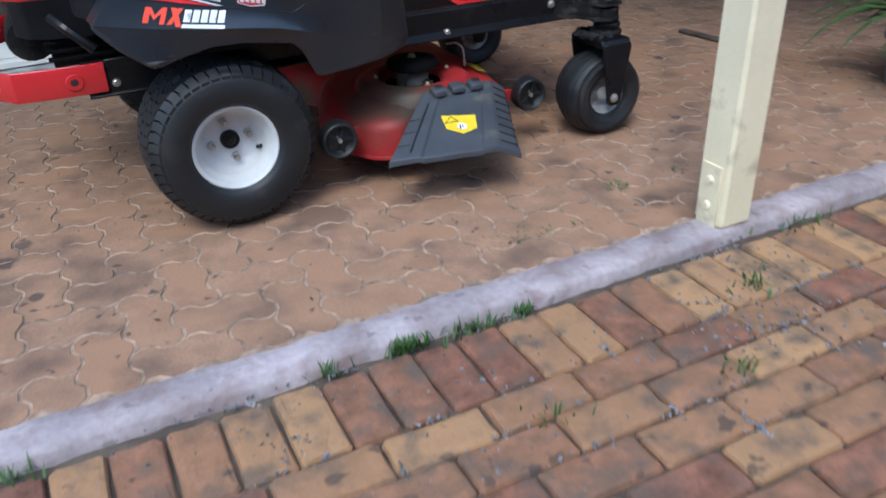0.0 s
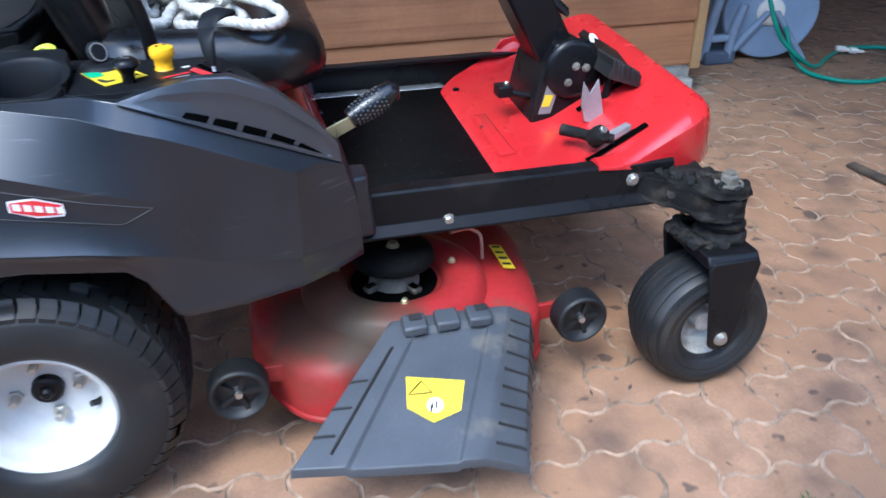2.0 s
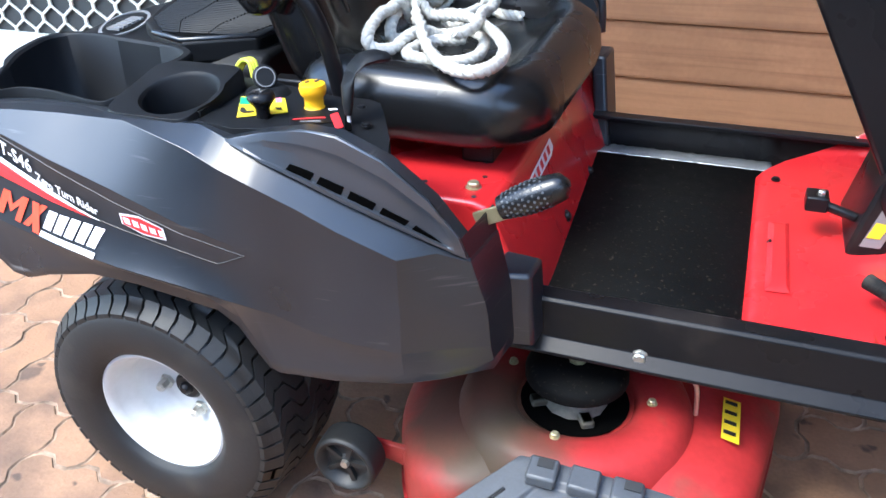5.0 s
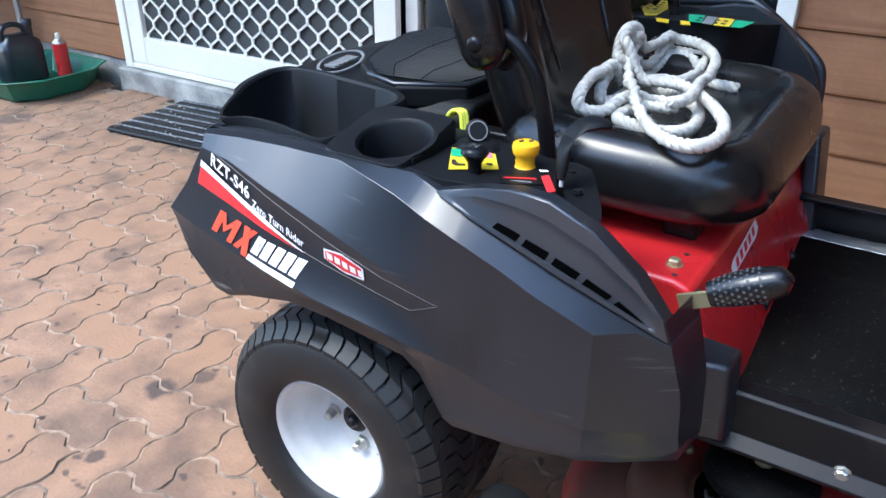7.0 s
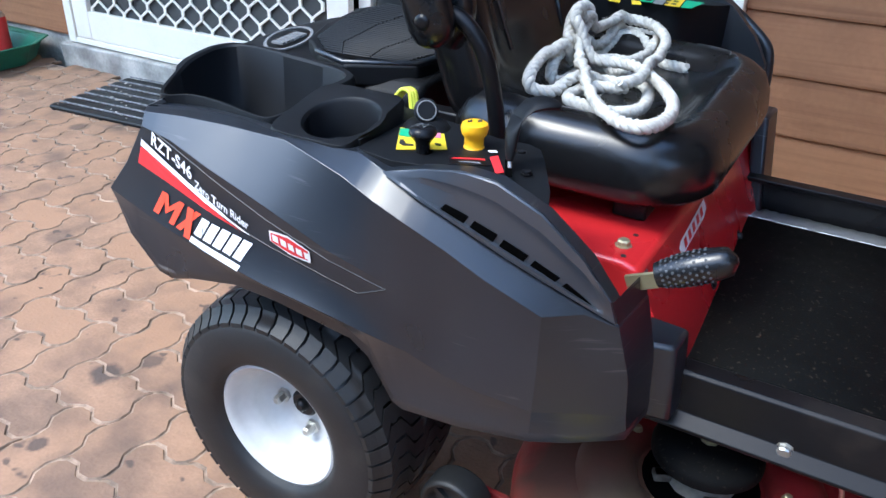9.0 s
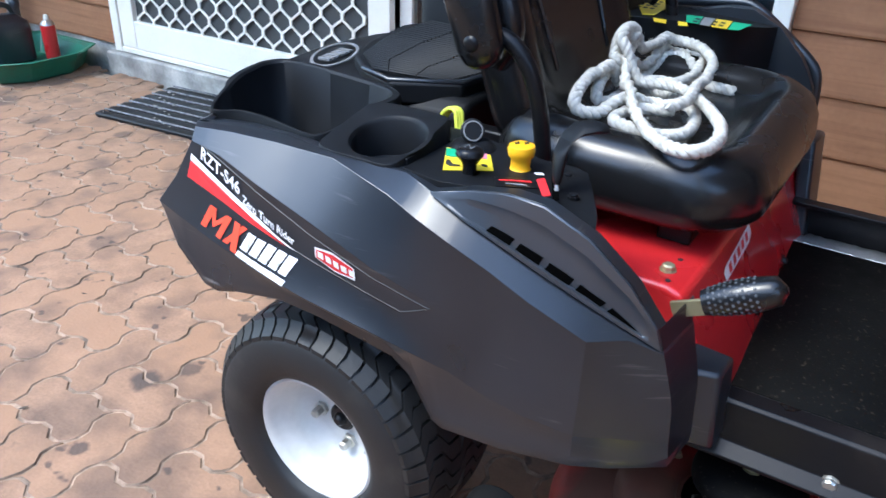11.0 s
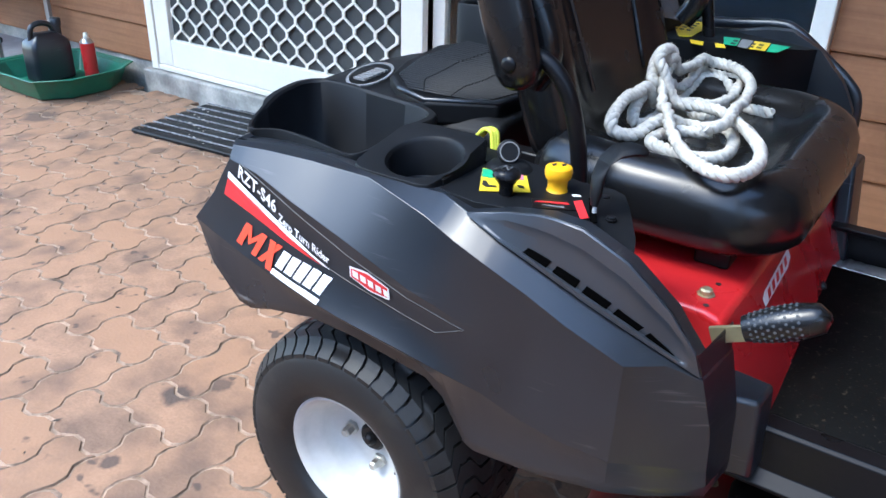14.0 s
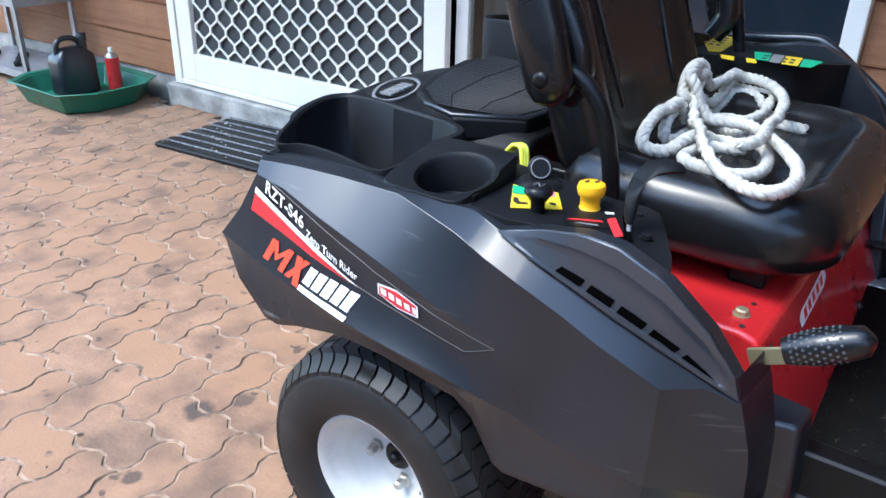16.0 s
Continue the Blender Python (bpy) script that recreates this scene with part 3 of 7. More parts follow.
def rear_wheel(side):
    def fl(v):
        return Vector((v[0], 2 * YC - v[1], v[2])) if side else Vector(v)
    s = 1 if side else -1
    m = ring_on(fl((0, (TY0 + TY1) / 2, AXLE)), (0, s, 0))
    bm = B()
    # white dished rim
    lathe(bm, [(0.0, 0.020), (0.040, 0.020), (0.060, 0.022), (0.070, 0.026), (0.079, 0.036), (0.085, 0.054), (0.087, 0.066), (0.094, 0.072), (0.097, 0.088), (0.102, 0.098), (0.107, 0.101),
               (0.111, 0.099), (0.1115, 0.090), (0.098, 0.076), (0.093, -0.09), (0.0, -0.09)], m, 56)
    rim = finish(part("rear_wheel", bm, "rim", mower, "white painted steel rim with a turf tyre"), angle=40)
    bm = B()
    prof = [(0.102, -0.095), (0.115, -0.110), (0.145, -0.117), (0.178, -0.116), (0.191, -0.108), (0.197, -0.094), (0.2040, -0.06), (0.2070, 0.0),
            (0.2040, 0.06), (0.197, 0.094), (0.191, 0.108), (0.178, 0.116), (0.145, 0.117), (0.125, 0.113), (0.115, 0.107), (0.110, 0.098), (0.100, 0.090)]
    lathe(bm, prof, m, 72)
    # zigzag turf tread
    n = 46
    zz = [(-0.113, 0.6), (-0.098, 0.8), (-0.092, 0.85), (-0.074, 0.85), (-0.058, 0.0), (-0.036, 0.0), (-0.020, 0.85), (0.002, 0.85), (0.018, 0.0), (0.040, 0.0), (0.056, 0.85), (0.076, 0.85), (0.091, 0.1), (0.100, 0.0), (0.113, 0.0)]

    def rad(h):
        return np.interp(abs(h), [0, 0.06, 0.094, 0.108, 0.113], [0.2085, 0.2055, 0.198, 0.190, 0.184])
    pitch = 2 * math.pi / n
    for i in range(n):
        for (h0, a0), (h1, a1) in zip(zz, zz[1:]):
            vs = []
            for lift in (-0.009, 0.0115):
                for h, a, da in ((h0, a0, 0), (h1, a1, 0), (h1, a1, 0.83), (h0, a0, 0.83)):
                    th = (i + a + da) * pitch
                    r = rad(h) + (lift if abs(h) < 0.10 or lift < 0 else lift * 0.55)
                    vs.append(bm.verts.new(m @ Vector((r * math.cos(th), r * math.sin(th), h))))
            for f in ((4, 5, 6, 7), (0, 1, 5, 4), (1, 2, 6, 5), (2, 3, 7, 6), (3, 0, 4, 7)):
                bm.faces.new([vs[k] for k in f])
        # tie bars between neighbouring ribs
        for h0, h1, a in ((-0.088, -0.078, 0.85), (-0.014, -0.004, 0.85), (0.061, 0.071, 0.85)) if i % 2 else ((-0.052, -0.042, 0.0), (0.024, 0.034, 0.0)):
            ring = [m @ Vector(((rad(h) + 0.0085) * math.cos((i + a + da) * pitch), (rad(h) + 0.0085) * math.sin((i + a + da) * pitch), h))
                    for h, da in ((h0, 0.81), (h1, 0.81), (h1, 1.02), (h0, 1.02))]
            bm.faces.new([bm.verts.new(v) for v in ring])
    bmesh.ops.remove_doubles(bm, verts=bm.verts, dist=0.0001)
    finish(part("tyre", bm, "rubber", rim, "black turf tyre with zigzag tread"), angle=32)
    bm = B()
    lathe(bm, [(0, 0.046), (0.006, 0.046), (0.010, 0.042), (0.012, 0.036), (0.020, 0.036), (0.024, 0.032), (0.025, 0.018), (0, 0.018)], m, 24)
    part("hub_cap", bm, "black_metal", rim)
    for k in range(4):
        a = radians(90 * k + 10)
        bm = B()
        lathe(bm, [(0, 0.012), (0.006, 0.012), (0.0085, 0.008), (0.0085, -0.006), (0.013, -0.006), (0.013, -0.012), (0, -0.012)],
              m @ Matrix.Translation((0.050 * math.cos(a), 0.050 * math.sin(a), 0.034)), 6)
        part("wheel_nut", bm, "steel", rim)
    bm = B()
    tube(bm, [m @ Vector((0.078, -0.030, 0.034)), m @ Vector((0.070, -0.027, 0.046)), m @ Vector((0.062, -0.024, 0.052))], 0.0055, 8)
    part("valve_stem", bm, "rubber", rim)


rear_wheel(0)
rear_wheel(1)

# front casters
CX, CY, CR = 1.183, -0.468, 0.1345


def lump(bm, c, r, seed, flat=1.0):
    """A ragged clod."""
    made = bmesh.ops.create_icosphere(bm, subdivisions=2, radius=r)["verts"]
    for v in made:
        k = 1 + 0.75 * noise.noise(v.co / r * 1.1 + Vector((seed, seed * 2.3, 1))) + 0.35 * noise.noise(v.co / r * 3 + Vector((seed, 1, 4)))
        v.co = Vector(c) + Vector((v.co.x * k, v.co.y * k, v.co.z * k * flat))


def caked(bm, cuts, amp, freq):
    """Roughens plates that grease and dirt have caked."""
    bmesh.ops.subdivide_edges(bm, edges=bm.edges[:], cuts=cuts, use_grid_fill=True)
    bm.normal_update()
    for v, nrm in [(v, v.normal.copy()) for v in bm.verts]:
        v.co += nrm * amp * (noise.noise(v.co * freq) + 0.5 * noise.noise(v.co * freq * 2.7))


def caster(side):
    def fl(v):
        return Vector((v[0], 2 * YC - v[1], v[2])) if side else Vector(v)

    def place(bm):
        for v in bm.verts:
            v.co = fl(v.co)
        return bm
    s = 1 if side else -1
    m = ring_on(fl((CX, CY, CR)), (0, s, 0))
    bm = B()
    lathe(bm, [(0.0, 0.030), (0.020, 0.030), (0.024, 0.006), (0.034, 0.002), (0.050, 0.006), (0.058, 0.026), (0.064, 0.050), (0.071, 0.054), (0.072, 0.045), (0.06, 0.03),
               (0.06, -0.05), (0, -0.05)], m, 36)
    wheel = finish(part("caster_wheel", bm, "rim_dirty", mower, "small worn white rim with a grooved black tyre"), angle=40)
    bm = B()
    prof = [(0.062, -0.05), (0.072, -0.060), (0.090, -0.069), (0.106, -0.071), (0.116, -0.066)]
    for h0, h1 in ((-0.056, -0.041), (-0.039, -0.021), (-0.019, -0.001), (0.001, 0.019), (0.021, 0.039), (0.041, 0.056)):
        for k, dip in ((0.0, 0.0028), (0.06, 0.0003), (0.2, 0.0), (0.5, 0.0), (0.8, 0.0), (0.94, 0.0003), (1.0, 0.0028)):
            h = h0 + (h1 - h0) * k
            prof.append((CR - dip - 0.016 * (abs(h) / 0.056) ** 2.3, h))
    prof += [(0.116, 0.066), (0.106, 0.071), (0.096, 0.070), (0.092, 0.067), (0.088, 0.068), (0.076, 0.062), (0.072, 0.055), (0.062, 0.05)]
    lathe(bm, prof, m, 56)
    finish(part("tyre", bm, "rubber", wheel, "rounded black tyre with fine grooves"), angle=24)
    # fork: a bent plate whose legs taper to the axle
    bm = B()
    legs = [(CX - 0.024, 0.118), (CX - 0.012, 0.108), (CX + 0.014, 0.108), (CX + 0.026, 0.118), (CX + 0.046, 0.225), (CX + 0.056, 0.292), (CX + 0.050, 0.306), (CX - 0.044, 0.306), (CX - 0.050, 0.290), (CX - 0.038, 0.22)]
    for y0, y1 in ((CY - 0.088, CY - 0.079), (CY + 0.079, CY + 0.088)):
        prism(bm, [(x, 0, z) for x, z in legs], (0, y0, 0), (0, y1, 0))
    prism(bm, [(0, CY - 0.088, 0.300), (0, CY - 0.076, 0.316), (0, CY + 0.076, 0.316), (0, CY + 0.088, 0.300), (0, CY + 0.078, 0.292), (0, CY - 0.078, 0.292)], (CX - 0.052, 0, 0), (CX + 0.052, 0, 0))
    fork = finish(part("fork", place(bm), "black_metal", mower, "black steel caster fork with greasy top"), bevel=0.004)
    bm = B()
    for k in range(15):
        a = k * 2.4
        rr = 0.016 + 0.034 * ((k * 0.618) % 1)
        lump(bm, (CX - 0.008 + rr * 1.3 * math.cos(a), CY + rr * 1.7 * math.sin(a), 0.316 + 0.006 * ((k * 0.37) % 1)), 0.013 + 0.012 * ((k * 0.73) % 1), k + side, 0.6)
    part("grease", place(bm), "greasy", fork, "caked grease and dirt")["kind"] = "stuff"
    # pivot: stacked washers and a housing, the nut on top
    hub = Matrix.Translation(fl((CX + 0.012, CY - 0.008, 0)))
    bm = B()
    lathe(bm, [(0, 0.312), (0.046, 0.312), (0.050, 0.326), (0.046, 0.334), (0.036, 0.337), (0.040, 0.343), (0.043, 0.352), (0.036, 0.357), (0.036, 0.398), (0, 0.398)], hub, 24)
    caked(bm, 1, 0.005, 60)
    pivot = finish(part("pivot", bm, "greasy", mower, "greasy caster pivot with a nut"), angle=50)
    bm = B()
    lathe(bm, [(0, 0.427), (0.026, 0.427), (0.026, 0.424), (0, 0.424)], hub, 20)
    part("washer", bm, "dusty", pivot)
    bm = B()
    lathe(bm, [(0, 0.449), (0.010, 0.449), (0.010, 0.443), (0.014, 0.443), (0.0175, 0.440), (0.0175, 0.427), (0, 0.427)], hub, 6)
    part("nut", bm, "dusty", pivot, "dusty grey pivot nut")
    # arm: upper and lower plate with a web between, blending into the rail's end
    bm = B()
    arm = [(1.060, -0.352), (1.060, -0.384), (1.092, -0.400), (1.112, -0.440), (1.138, -0.484), (1.166, -0.510), (1.204, -0.516), (1.230, -0.500), (1.238, -0.468), (1.224, -0.430), (1.195, -0.390), (1.180, -0.352)]
    prism(bm, [(x, y, 0.409) for x, y in arm], (0, 0, 0), (0, 0, 0.014))
    low = [(1.060, -0.350), (1.066, -0.384), (1.108, -0.440), (1.130, -0.488), (1.160, -0.514), (1.205, -0.522), (1.238, -0.480), (1.222, -0.420), (1.190, -0.350)]
    prism(bm, [(x, y, 0.366) for x, y in low], (0, 0, 0), (0, 0, 0.010))
    web = [(1.062, -0.352), (1.062, -0.380), (1.112, -0.436), (1.136, -0.480), (1.196, -0.486), (1.204, -0.44), (1.18, -0.352)]
    prism(bm, [(x, y, 0.372) for x, y in web], (0, 0, 0), (0, 0, 0.042))
    caked(bm, 3, 0.006, 60)
    arm_ob = finish(part("caster_arm", place(bm), "greasy", mower, "short black caster arm caked with greasy dirt"), angle=40)
    bm = B()
    for k in range(60):
        f = (k * 0.618) % 1
        a = k * 1.9
        lump(bm, (1.105 + 0.10 * f + 0.020 * math.cos(a), -0.39 - 0.10 * f + 0.020 * math.sin(a), (0.424, 0.372, 0.392)[k % 3]), 0.005 + 0.009 * ((k * 0.41) % 1), k + 40 + side, 0.8)
    part("grease", place(bm), "greasy", arm_ob, "caked grease and grass")["kind"] = "stuff"
    bolt(fl((CX, CY - 0.089, CR)), (0, s, 0), 0.011, parent=fork, name="axle_bolt")


caster(0)
caster(1)

# fender: feature lines from rear to front, one value list per line; each knot is (station, x, y, z)
FENDER = dict(
    lip=((0, -.215, -.500, .690), (1, -.15, -.492, .694), (2, -.06, -.492, .696), (3, .04, -.520, .704), (4, .150, -.512, .7035), (5, .200, -.522, .6975), (6, .25, -.520, .709), (7, .300, -.523, .719), (8, .345, -.527, .719),
         (9, .402, -.523, .693), (10, .452, -.512, .646), (11, .486, -.505, .598)),
    rim=((0, -.205, -.540, .700), (1, -.13, -.522, .704), (2, -.05, -.522, .706), (3, .05, -.545, .7075), (4, .152, -.534, .7055), (5, .200, -.551, .6985), (6, .25, -.543, .7105), (7, .300, -.545, .7205), (8, .345, -.549, .7205),
         (9, .400, -.545, .695), (10, .450, -.534, .648), (11, .484, -.527, .600)),
    band=((0, -.200, -.550, .7005), (1, -.13, -.534, .7035), (2, -.05, -.531, .7055), (3, .05, -.5475, .7068), (4, .152, -.5355, .705), (5, .202, -.552, .697), (6, .25, -.557, .679), (7, .300, -.550, .656), (8, .350, -.544, .633),
          (9, .402, -.536, .610), (10, .452, -.523, .585), (11, .490, -.512, .566)),
    shoulder=((0, -.192, -.561, .698), (1, -.13, -.552, .701), (2, -.05, -.549, .7035), (3, .05, -.552, .7055), (4, .152, -.574, .690), (5, .200, -.580, .672), (6, .25, -.585, .657), (7, .300, -.581, .636), (8, .350, -.579, .613),
              (9, .418, -.566, .580), (10, .455, -.532, .578), (11, .492, -.514, .563)),
    panel=((0, -.192, -.570, .680), (1, -.13, -.578, .675), (2, -.05, -.592, .658), (3, .05, -.601, .634), (4, .15, -.602, .600), (5, .2, -.592, .580), (6, .25, -.582, .560), (7, .3, -.576, .541), (8, .35, -.574, .530),
           (9, .417, -.564, .520), (10, .455, -.540, .515), (11, .508, -.506, .500)),
    groove=((0, -.225, -.578, .622), (1, -.14, -.583, .611), (2, -.05, -.593, .594), (3, .05, -.594, .570), (4, .13, -.590, .551), (5, .19, -.586, .538), (6, .25, -.582, .524), (7, .3, -.577, .512), (8, .35, -.574, .505),
            (9, .417, -.563, .495), (10, .455, -.540, .490), (11, .511, -.504, .480)),
    crease=((0, -.264, -.585, .574), (1, -.14, -.602, .553), (2, -.05, -.613, .541), (3, .05, -.620, .531), (4, .13, -.614, .518), (5, .2, -.600, .498), (6, .25, -.585, .480), (7, .3, -.578, .460), (8, .35, -.574, .450),
            (9, .415, -.561, .440), (10, .455, -.539, .440), (11, .514, -.502, .435)),
)
HEM = ((0, -.258, -.582, .553), (.35, -.220, -.596, .512), (.8, -.165, -.601, .468), (1.0, -.14, -.602, .465), (1.5, -.10, -.602, .478), (2.3, -.02, -.601, .494), (3, .05, -.600, .492), (4.4, .172, -.593, .471), (4.9, .195, -.587, .447),
       (5.5, .226, -.578, .381), (5.8, .24, -.577, .374), (7.4, .32, -.571, .377), (9, .412, -.555, .384), (10, .456, -.537, .389), (11, .516, -.499, .394))


def on_line(knots, s):
    st = [k[0] for k in knots]
    return Vector([float(np.interp(s, st, [k[i] for k in knots])) for i in (1, 2, 3)])


STATIONS = sorted(set([i * 0.5 for i in range(23)] + [k[0] for k in HEM]))


def fender_row(s):
    row = [on_line(FENDER[k], s) for k in ("lip", "rim", "band", "shoulder", "panel", "groove", "crease")]
    hem = on_line(HEM, s)
    return [row[0] + Vector((0, 0.004, -0.10))] + row + [hem + Vector((0, 0.003, 0.016)), hem + Vector((0, 0.0, 0.004)), hem + Vector((0, 0.004, 0))]


FENDER_ROWS = [fender_row(s) for s in STATIONS]
SIDE_TRIS = []
for ra, rb in zip(FENDER_ROWS, FENDER_ROWS[1:]):
    for k in range(3, 8):
        SIDE_TRIS += [(ra[k], rb[k], rb[k + 1]), (ra[k], rb[k + 1], ra[k + 1])]


def fender_y(x, z):
    """The outer surface's y at a place on the side."""
    for a, b, c in SIDE_TRIS:
        det = (b.z - c.z) * (a.x - c.x) + (c.x - b.x) * (a.z - c.z)
        if abs(det) < 1e-9:
            continue
        u = ((b.z - c.z) * (x - c.x) + (c.x - b.x) * (z - c.z)) / det
        v = ((c.z - a.z) * (x - c.x) + (a.x - c.x) * (z - c.z)) / det
        if u > -0.002 and v > -0.002 and u + v < 1.002:
            return a.y * u + b.y * v + c.y * (1 - u - v)
    return -0.59


FAR_UP = 0.066


def fl(v, side):
    return Vector((v[0], 2 * YC - v[1], v[2])) if side else Vector(v)


def raised(v):
    """The far side stands higher, as the machine leans."""
    return Vector((v.x - 0.018, v.y + 2 * (YR - YC), v.z + FAR_UP * min(1, max(0, (v.z - 0.42) / 0.2))))


def flip(bm, side, lift=False):
    for v in bm.verts:
        v.co = fl(v.co, side)
        if side and lift:
            v.co = raised(v.co)


def fender(side):
    secs = [list(r) for r in FENDER_ROWS]
    first = [Vector((p.x - 0.006, max(p.y + 0.03, -0.515), p.z)) for p in secs[0]]
    last = [Vector((p.x + 0.008, -0.43, p.z)) for p in secs[-1]]
    secs = [first] + secs + [last]
    bm = B()
    rows = loft(bm, secs)
    weight = bm.edges.layers.float.new("bevel_weight_edge")
    soft = {1: 0.7, 2: 0.7, 3: 0.8, 4: 1.0, 5: 0.8, 6: 0.3, 7: 1.0, 8: 0.5, 9: 0.5}
    for i, (a, b) in enumerate(zip(rows, rows[1:])):
        for k, w in soft.items():
            if k == 5 and i > 16 or k in (6, 8, 9):
                continue
            e = bm.edges.get((a[k], b[k]))
            e[weight], e.smooth = w, False
    corner = STATIONS.index(9) + 1
    for r, k0 in ((1, 3), (len(rows) - 2, 1), (corner, 4)):
        for k in range(k0, 8):
            e = bm.edges.get((rows[r][k], rows[r][k + 1]))
            e[weight], e.smooth = 0.8, False
    flip(bm, side, True)
    ob = part("rear_fender", bm, "plastic", mower, "faceted satin black plastic rear fender")
    for q in ob.data.polygons:
        q.use_smooth = True
    b = ob.modifiers.new("bevel", "BEVEL")
    b.width, b.segments, b.limit_method, b.harden_normals = 0.0045, 3, "WEIGHT", True
    return ob


fender_right = fender(0)
fender(1)


def on_fender(name, polys, mat, parent, lift=0.0016, label=""):
    """Flat stickers, given as outlines of (x, z), laid on the fender's side."""
    bm = B()
    for poly in polys:
        vs = [bm.verts.new((x, 0, z)) for x, z in poly]
        bm.faces.new(vs)
    bmesh.ops.triangulate(bm, faces=bm.faces)
    bmesh.ops.subdivide_edges(bm, edges=bm.edges, cuts=5)
    for v in bm.verts:
        v.co.y = fender_y(v.co.x, v.co.z) - lift
    return part(name, bm, mat, parent, label)


def text_on(name, words, size, mat, parent, mapper, shear=0.0, spacing=1.0):
    cu = bpy.data.curves.new(name, "FONT")
    cu.offset = 0.022 * size
    cu.body, cu.size, cu.shear, cu.space_character, cu.resolution_u = words, size, shear, spacing, 3
    tmp = new("lettering", cu)
    me = bpy.data.meshes.new_from_object(tmp.evaluated_get(bpy.context.evaluated_depsgraph_get()))
    bpy.data.objects.remove(tmp)
    bpy.data.curves.remove(cu)
    wide = max(v.co.x for v in me.vertices)
    for v in me.vertices:
        v.co = mapper(v.co.x / wide, v.co.y)
    me.materials.append(M[mat])
    ob = new(name, me)
    ob.parent = parent
    ob.matrix_parent_inverse = Matrix.Translation(-parent_place(parent))
    return ob


def on_side(x, z, lift):
    return Vector((x, fender_y(x, z) - lift, z))


def slant(x0, z0, x1, z1, lean=0.10):
    """Maps a line of lettering (0..1 along, height in metres) onto a sloping line of the side."""
    def f(u, v):
        return on_side(x0 + (x1 - x0) * u + lean * v, z0 + (z1 - z0) * u + v, 0.0032)
    return f


# markings
on_fender("red_stripe", [[(-.190, .653), (-.197, .628), (.004, .5825)]], "red_print", fender_right, 0.0030)
on_fender("white_stripe", [[(-.188, .664), (-.190, .6545), (.004, .5845), (.020, .5815)]], "white_print", fender_right, 0.0034)
text_on("model_lettering", "RZT-S46", 0.0255, "white_print", fender_right, slant(-.168, .6615, -.083, .6325), spacing=1.05)
text_on("rider_lettering", "Zero Turn Rider", 0.0170, "white_print", fender_right, slant(-.078, .6235, .018, .5895))
hexa = [(.054, .600), (.086, .601), (.118, .588), (.116, .569), (.083, .571), (.053, .584)]
on_fender("badge", [hexa], "white_print", fender_right, 0.0016, "red and white hexagonal badge")
cx0, cz0 = sum(p[0] for p in hexa) / 6, sum(p[1] for p in hexa) / 6
on_fender("badge_field", [[(cx0 + (x - cx0) * 0.92, cz0 + (z - cz0) * 0.80) for x, z in hexa]], "red_print", fender_right, 0.0022)
on_fender("badge_bar", [[(cx0 + a - .026 + .0125 * k, cz0 + b - (a + .0125 * k - .026) * .22) for a, b in ((0, -.005), (.009, -.005), (.009, .005), (0, .005))] for k in range(5)], "white_print", fender_right, 0.0028)


def mark(u, v, lean=0.5):
    """A place in the two-tone mark below the stripe."""
    return -.162 + .176 * u + lean * v, .569 - .026 * u + v


# two-tone mark: heavy slanted orange strokes, then blocky white ones over a white bar
ORANGE = [((0, 0), (.07, 0), (.07, .031), (0, .031)), ((.07, .019), (.13, .006), (.13, .016), (.07, .031)), ((.13, .006), (.20, .019), (.20, .031), (.13, .016)), ((.20, -.002), (.26, -.002), (.26, .031), (.20, .031)),
          ((.285, -.002), (.345, -.002), (.45, .031), (.39, .031)), ((.40, -.006), (.47, -.006), (.37, .031), (.30, .031))]
on_fender("orange_mark", [[mark(u, v) for u, v in q] for q in ORANGE[:5]], "orange_print", fender_right, 0.0018)
on_fender("orange_stroke", [[mark(u, v) for u, v in ORANGE[5]]], "orange_print", fender_right, 0.0024)
white = [[mark(.475 + .105 * k + du, v) for du, v in ((0, .004), (.085, .004), (.085, .010), (.034, .010), (.034, .021), (.085, .021), (.085, .028), (0, .028))] for k in range(5)]
on_fender("white_mark", white + [[mark(.47, -.0075), mark(1.0, -.0075), mark(1.0, .000), mark(.47, .000)]], "white_print", fender_right, 0.0018)

# groove round the marked panel, its shade painted as a thin black tube
bm = B()
edge_xz = [(-.165, .6785), (-.06, .650), (.07, .607), (.223, .5615), (.182, .5425), (.05, .572), (-.05, .5945), (-.19, .622)]
line = []
for (xa, za), (xb, zb) in zip(edge_xz, edge_xz[1:]):
    for t in np.linspace(0, 1, 8, endpoint=False):
        line.append(on_side(xa + (xb - xa) * t, za + (zb - za) * t, 0.0))
tube(bm, line, 0.0011, 6)
part("panel_groove", bm, "black_print_and_shade", fender_right)


# louvre panel: a raised rim round a sunk field with five slots
def louvre_at(x, f, lift):
    s = float(np.interp(x, [.20, .25, .30, .35, .402, .452, .488], [5, 6, 7, 8, 9, 10, 11]))
    p = on_line(FENDER["band"], s).lerp(on_line(FENDER["rim"], s), f)
    return Vector((p.x, p.y - 0.94 * lift, p.z + 0.30 * lift))


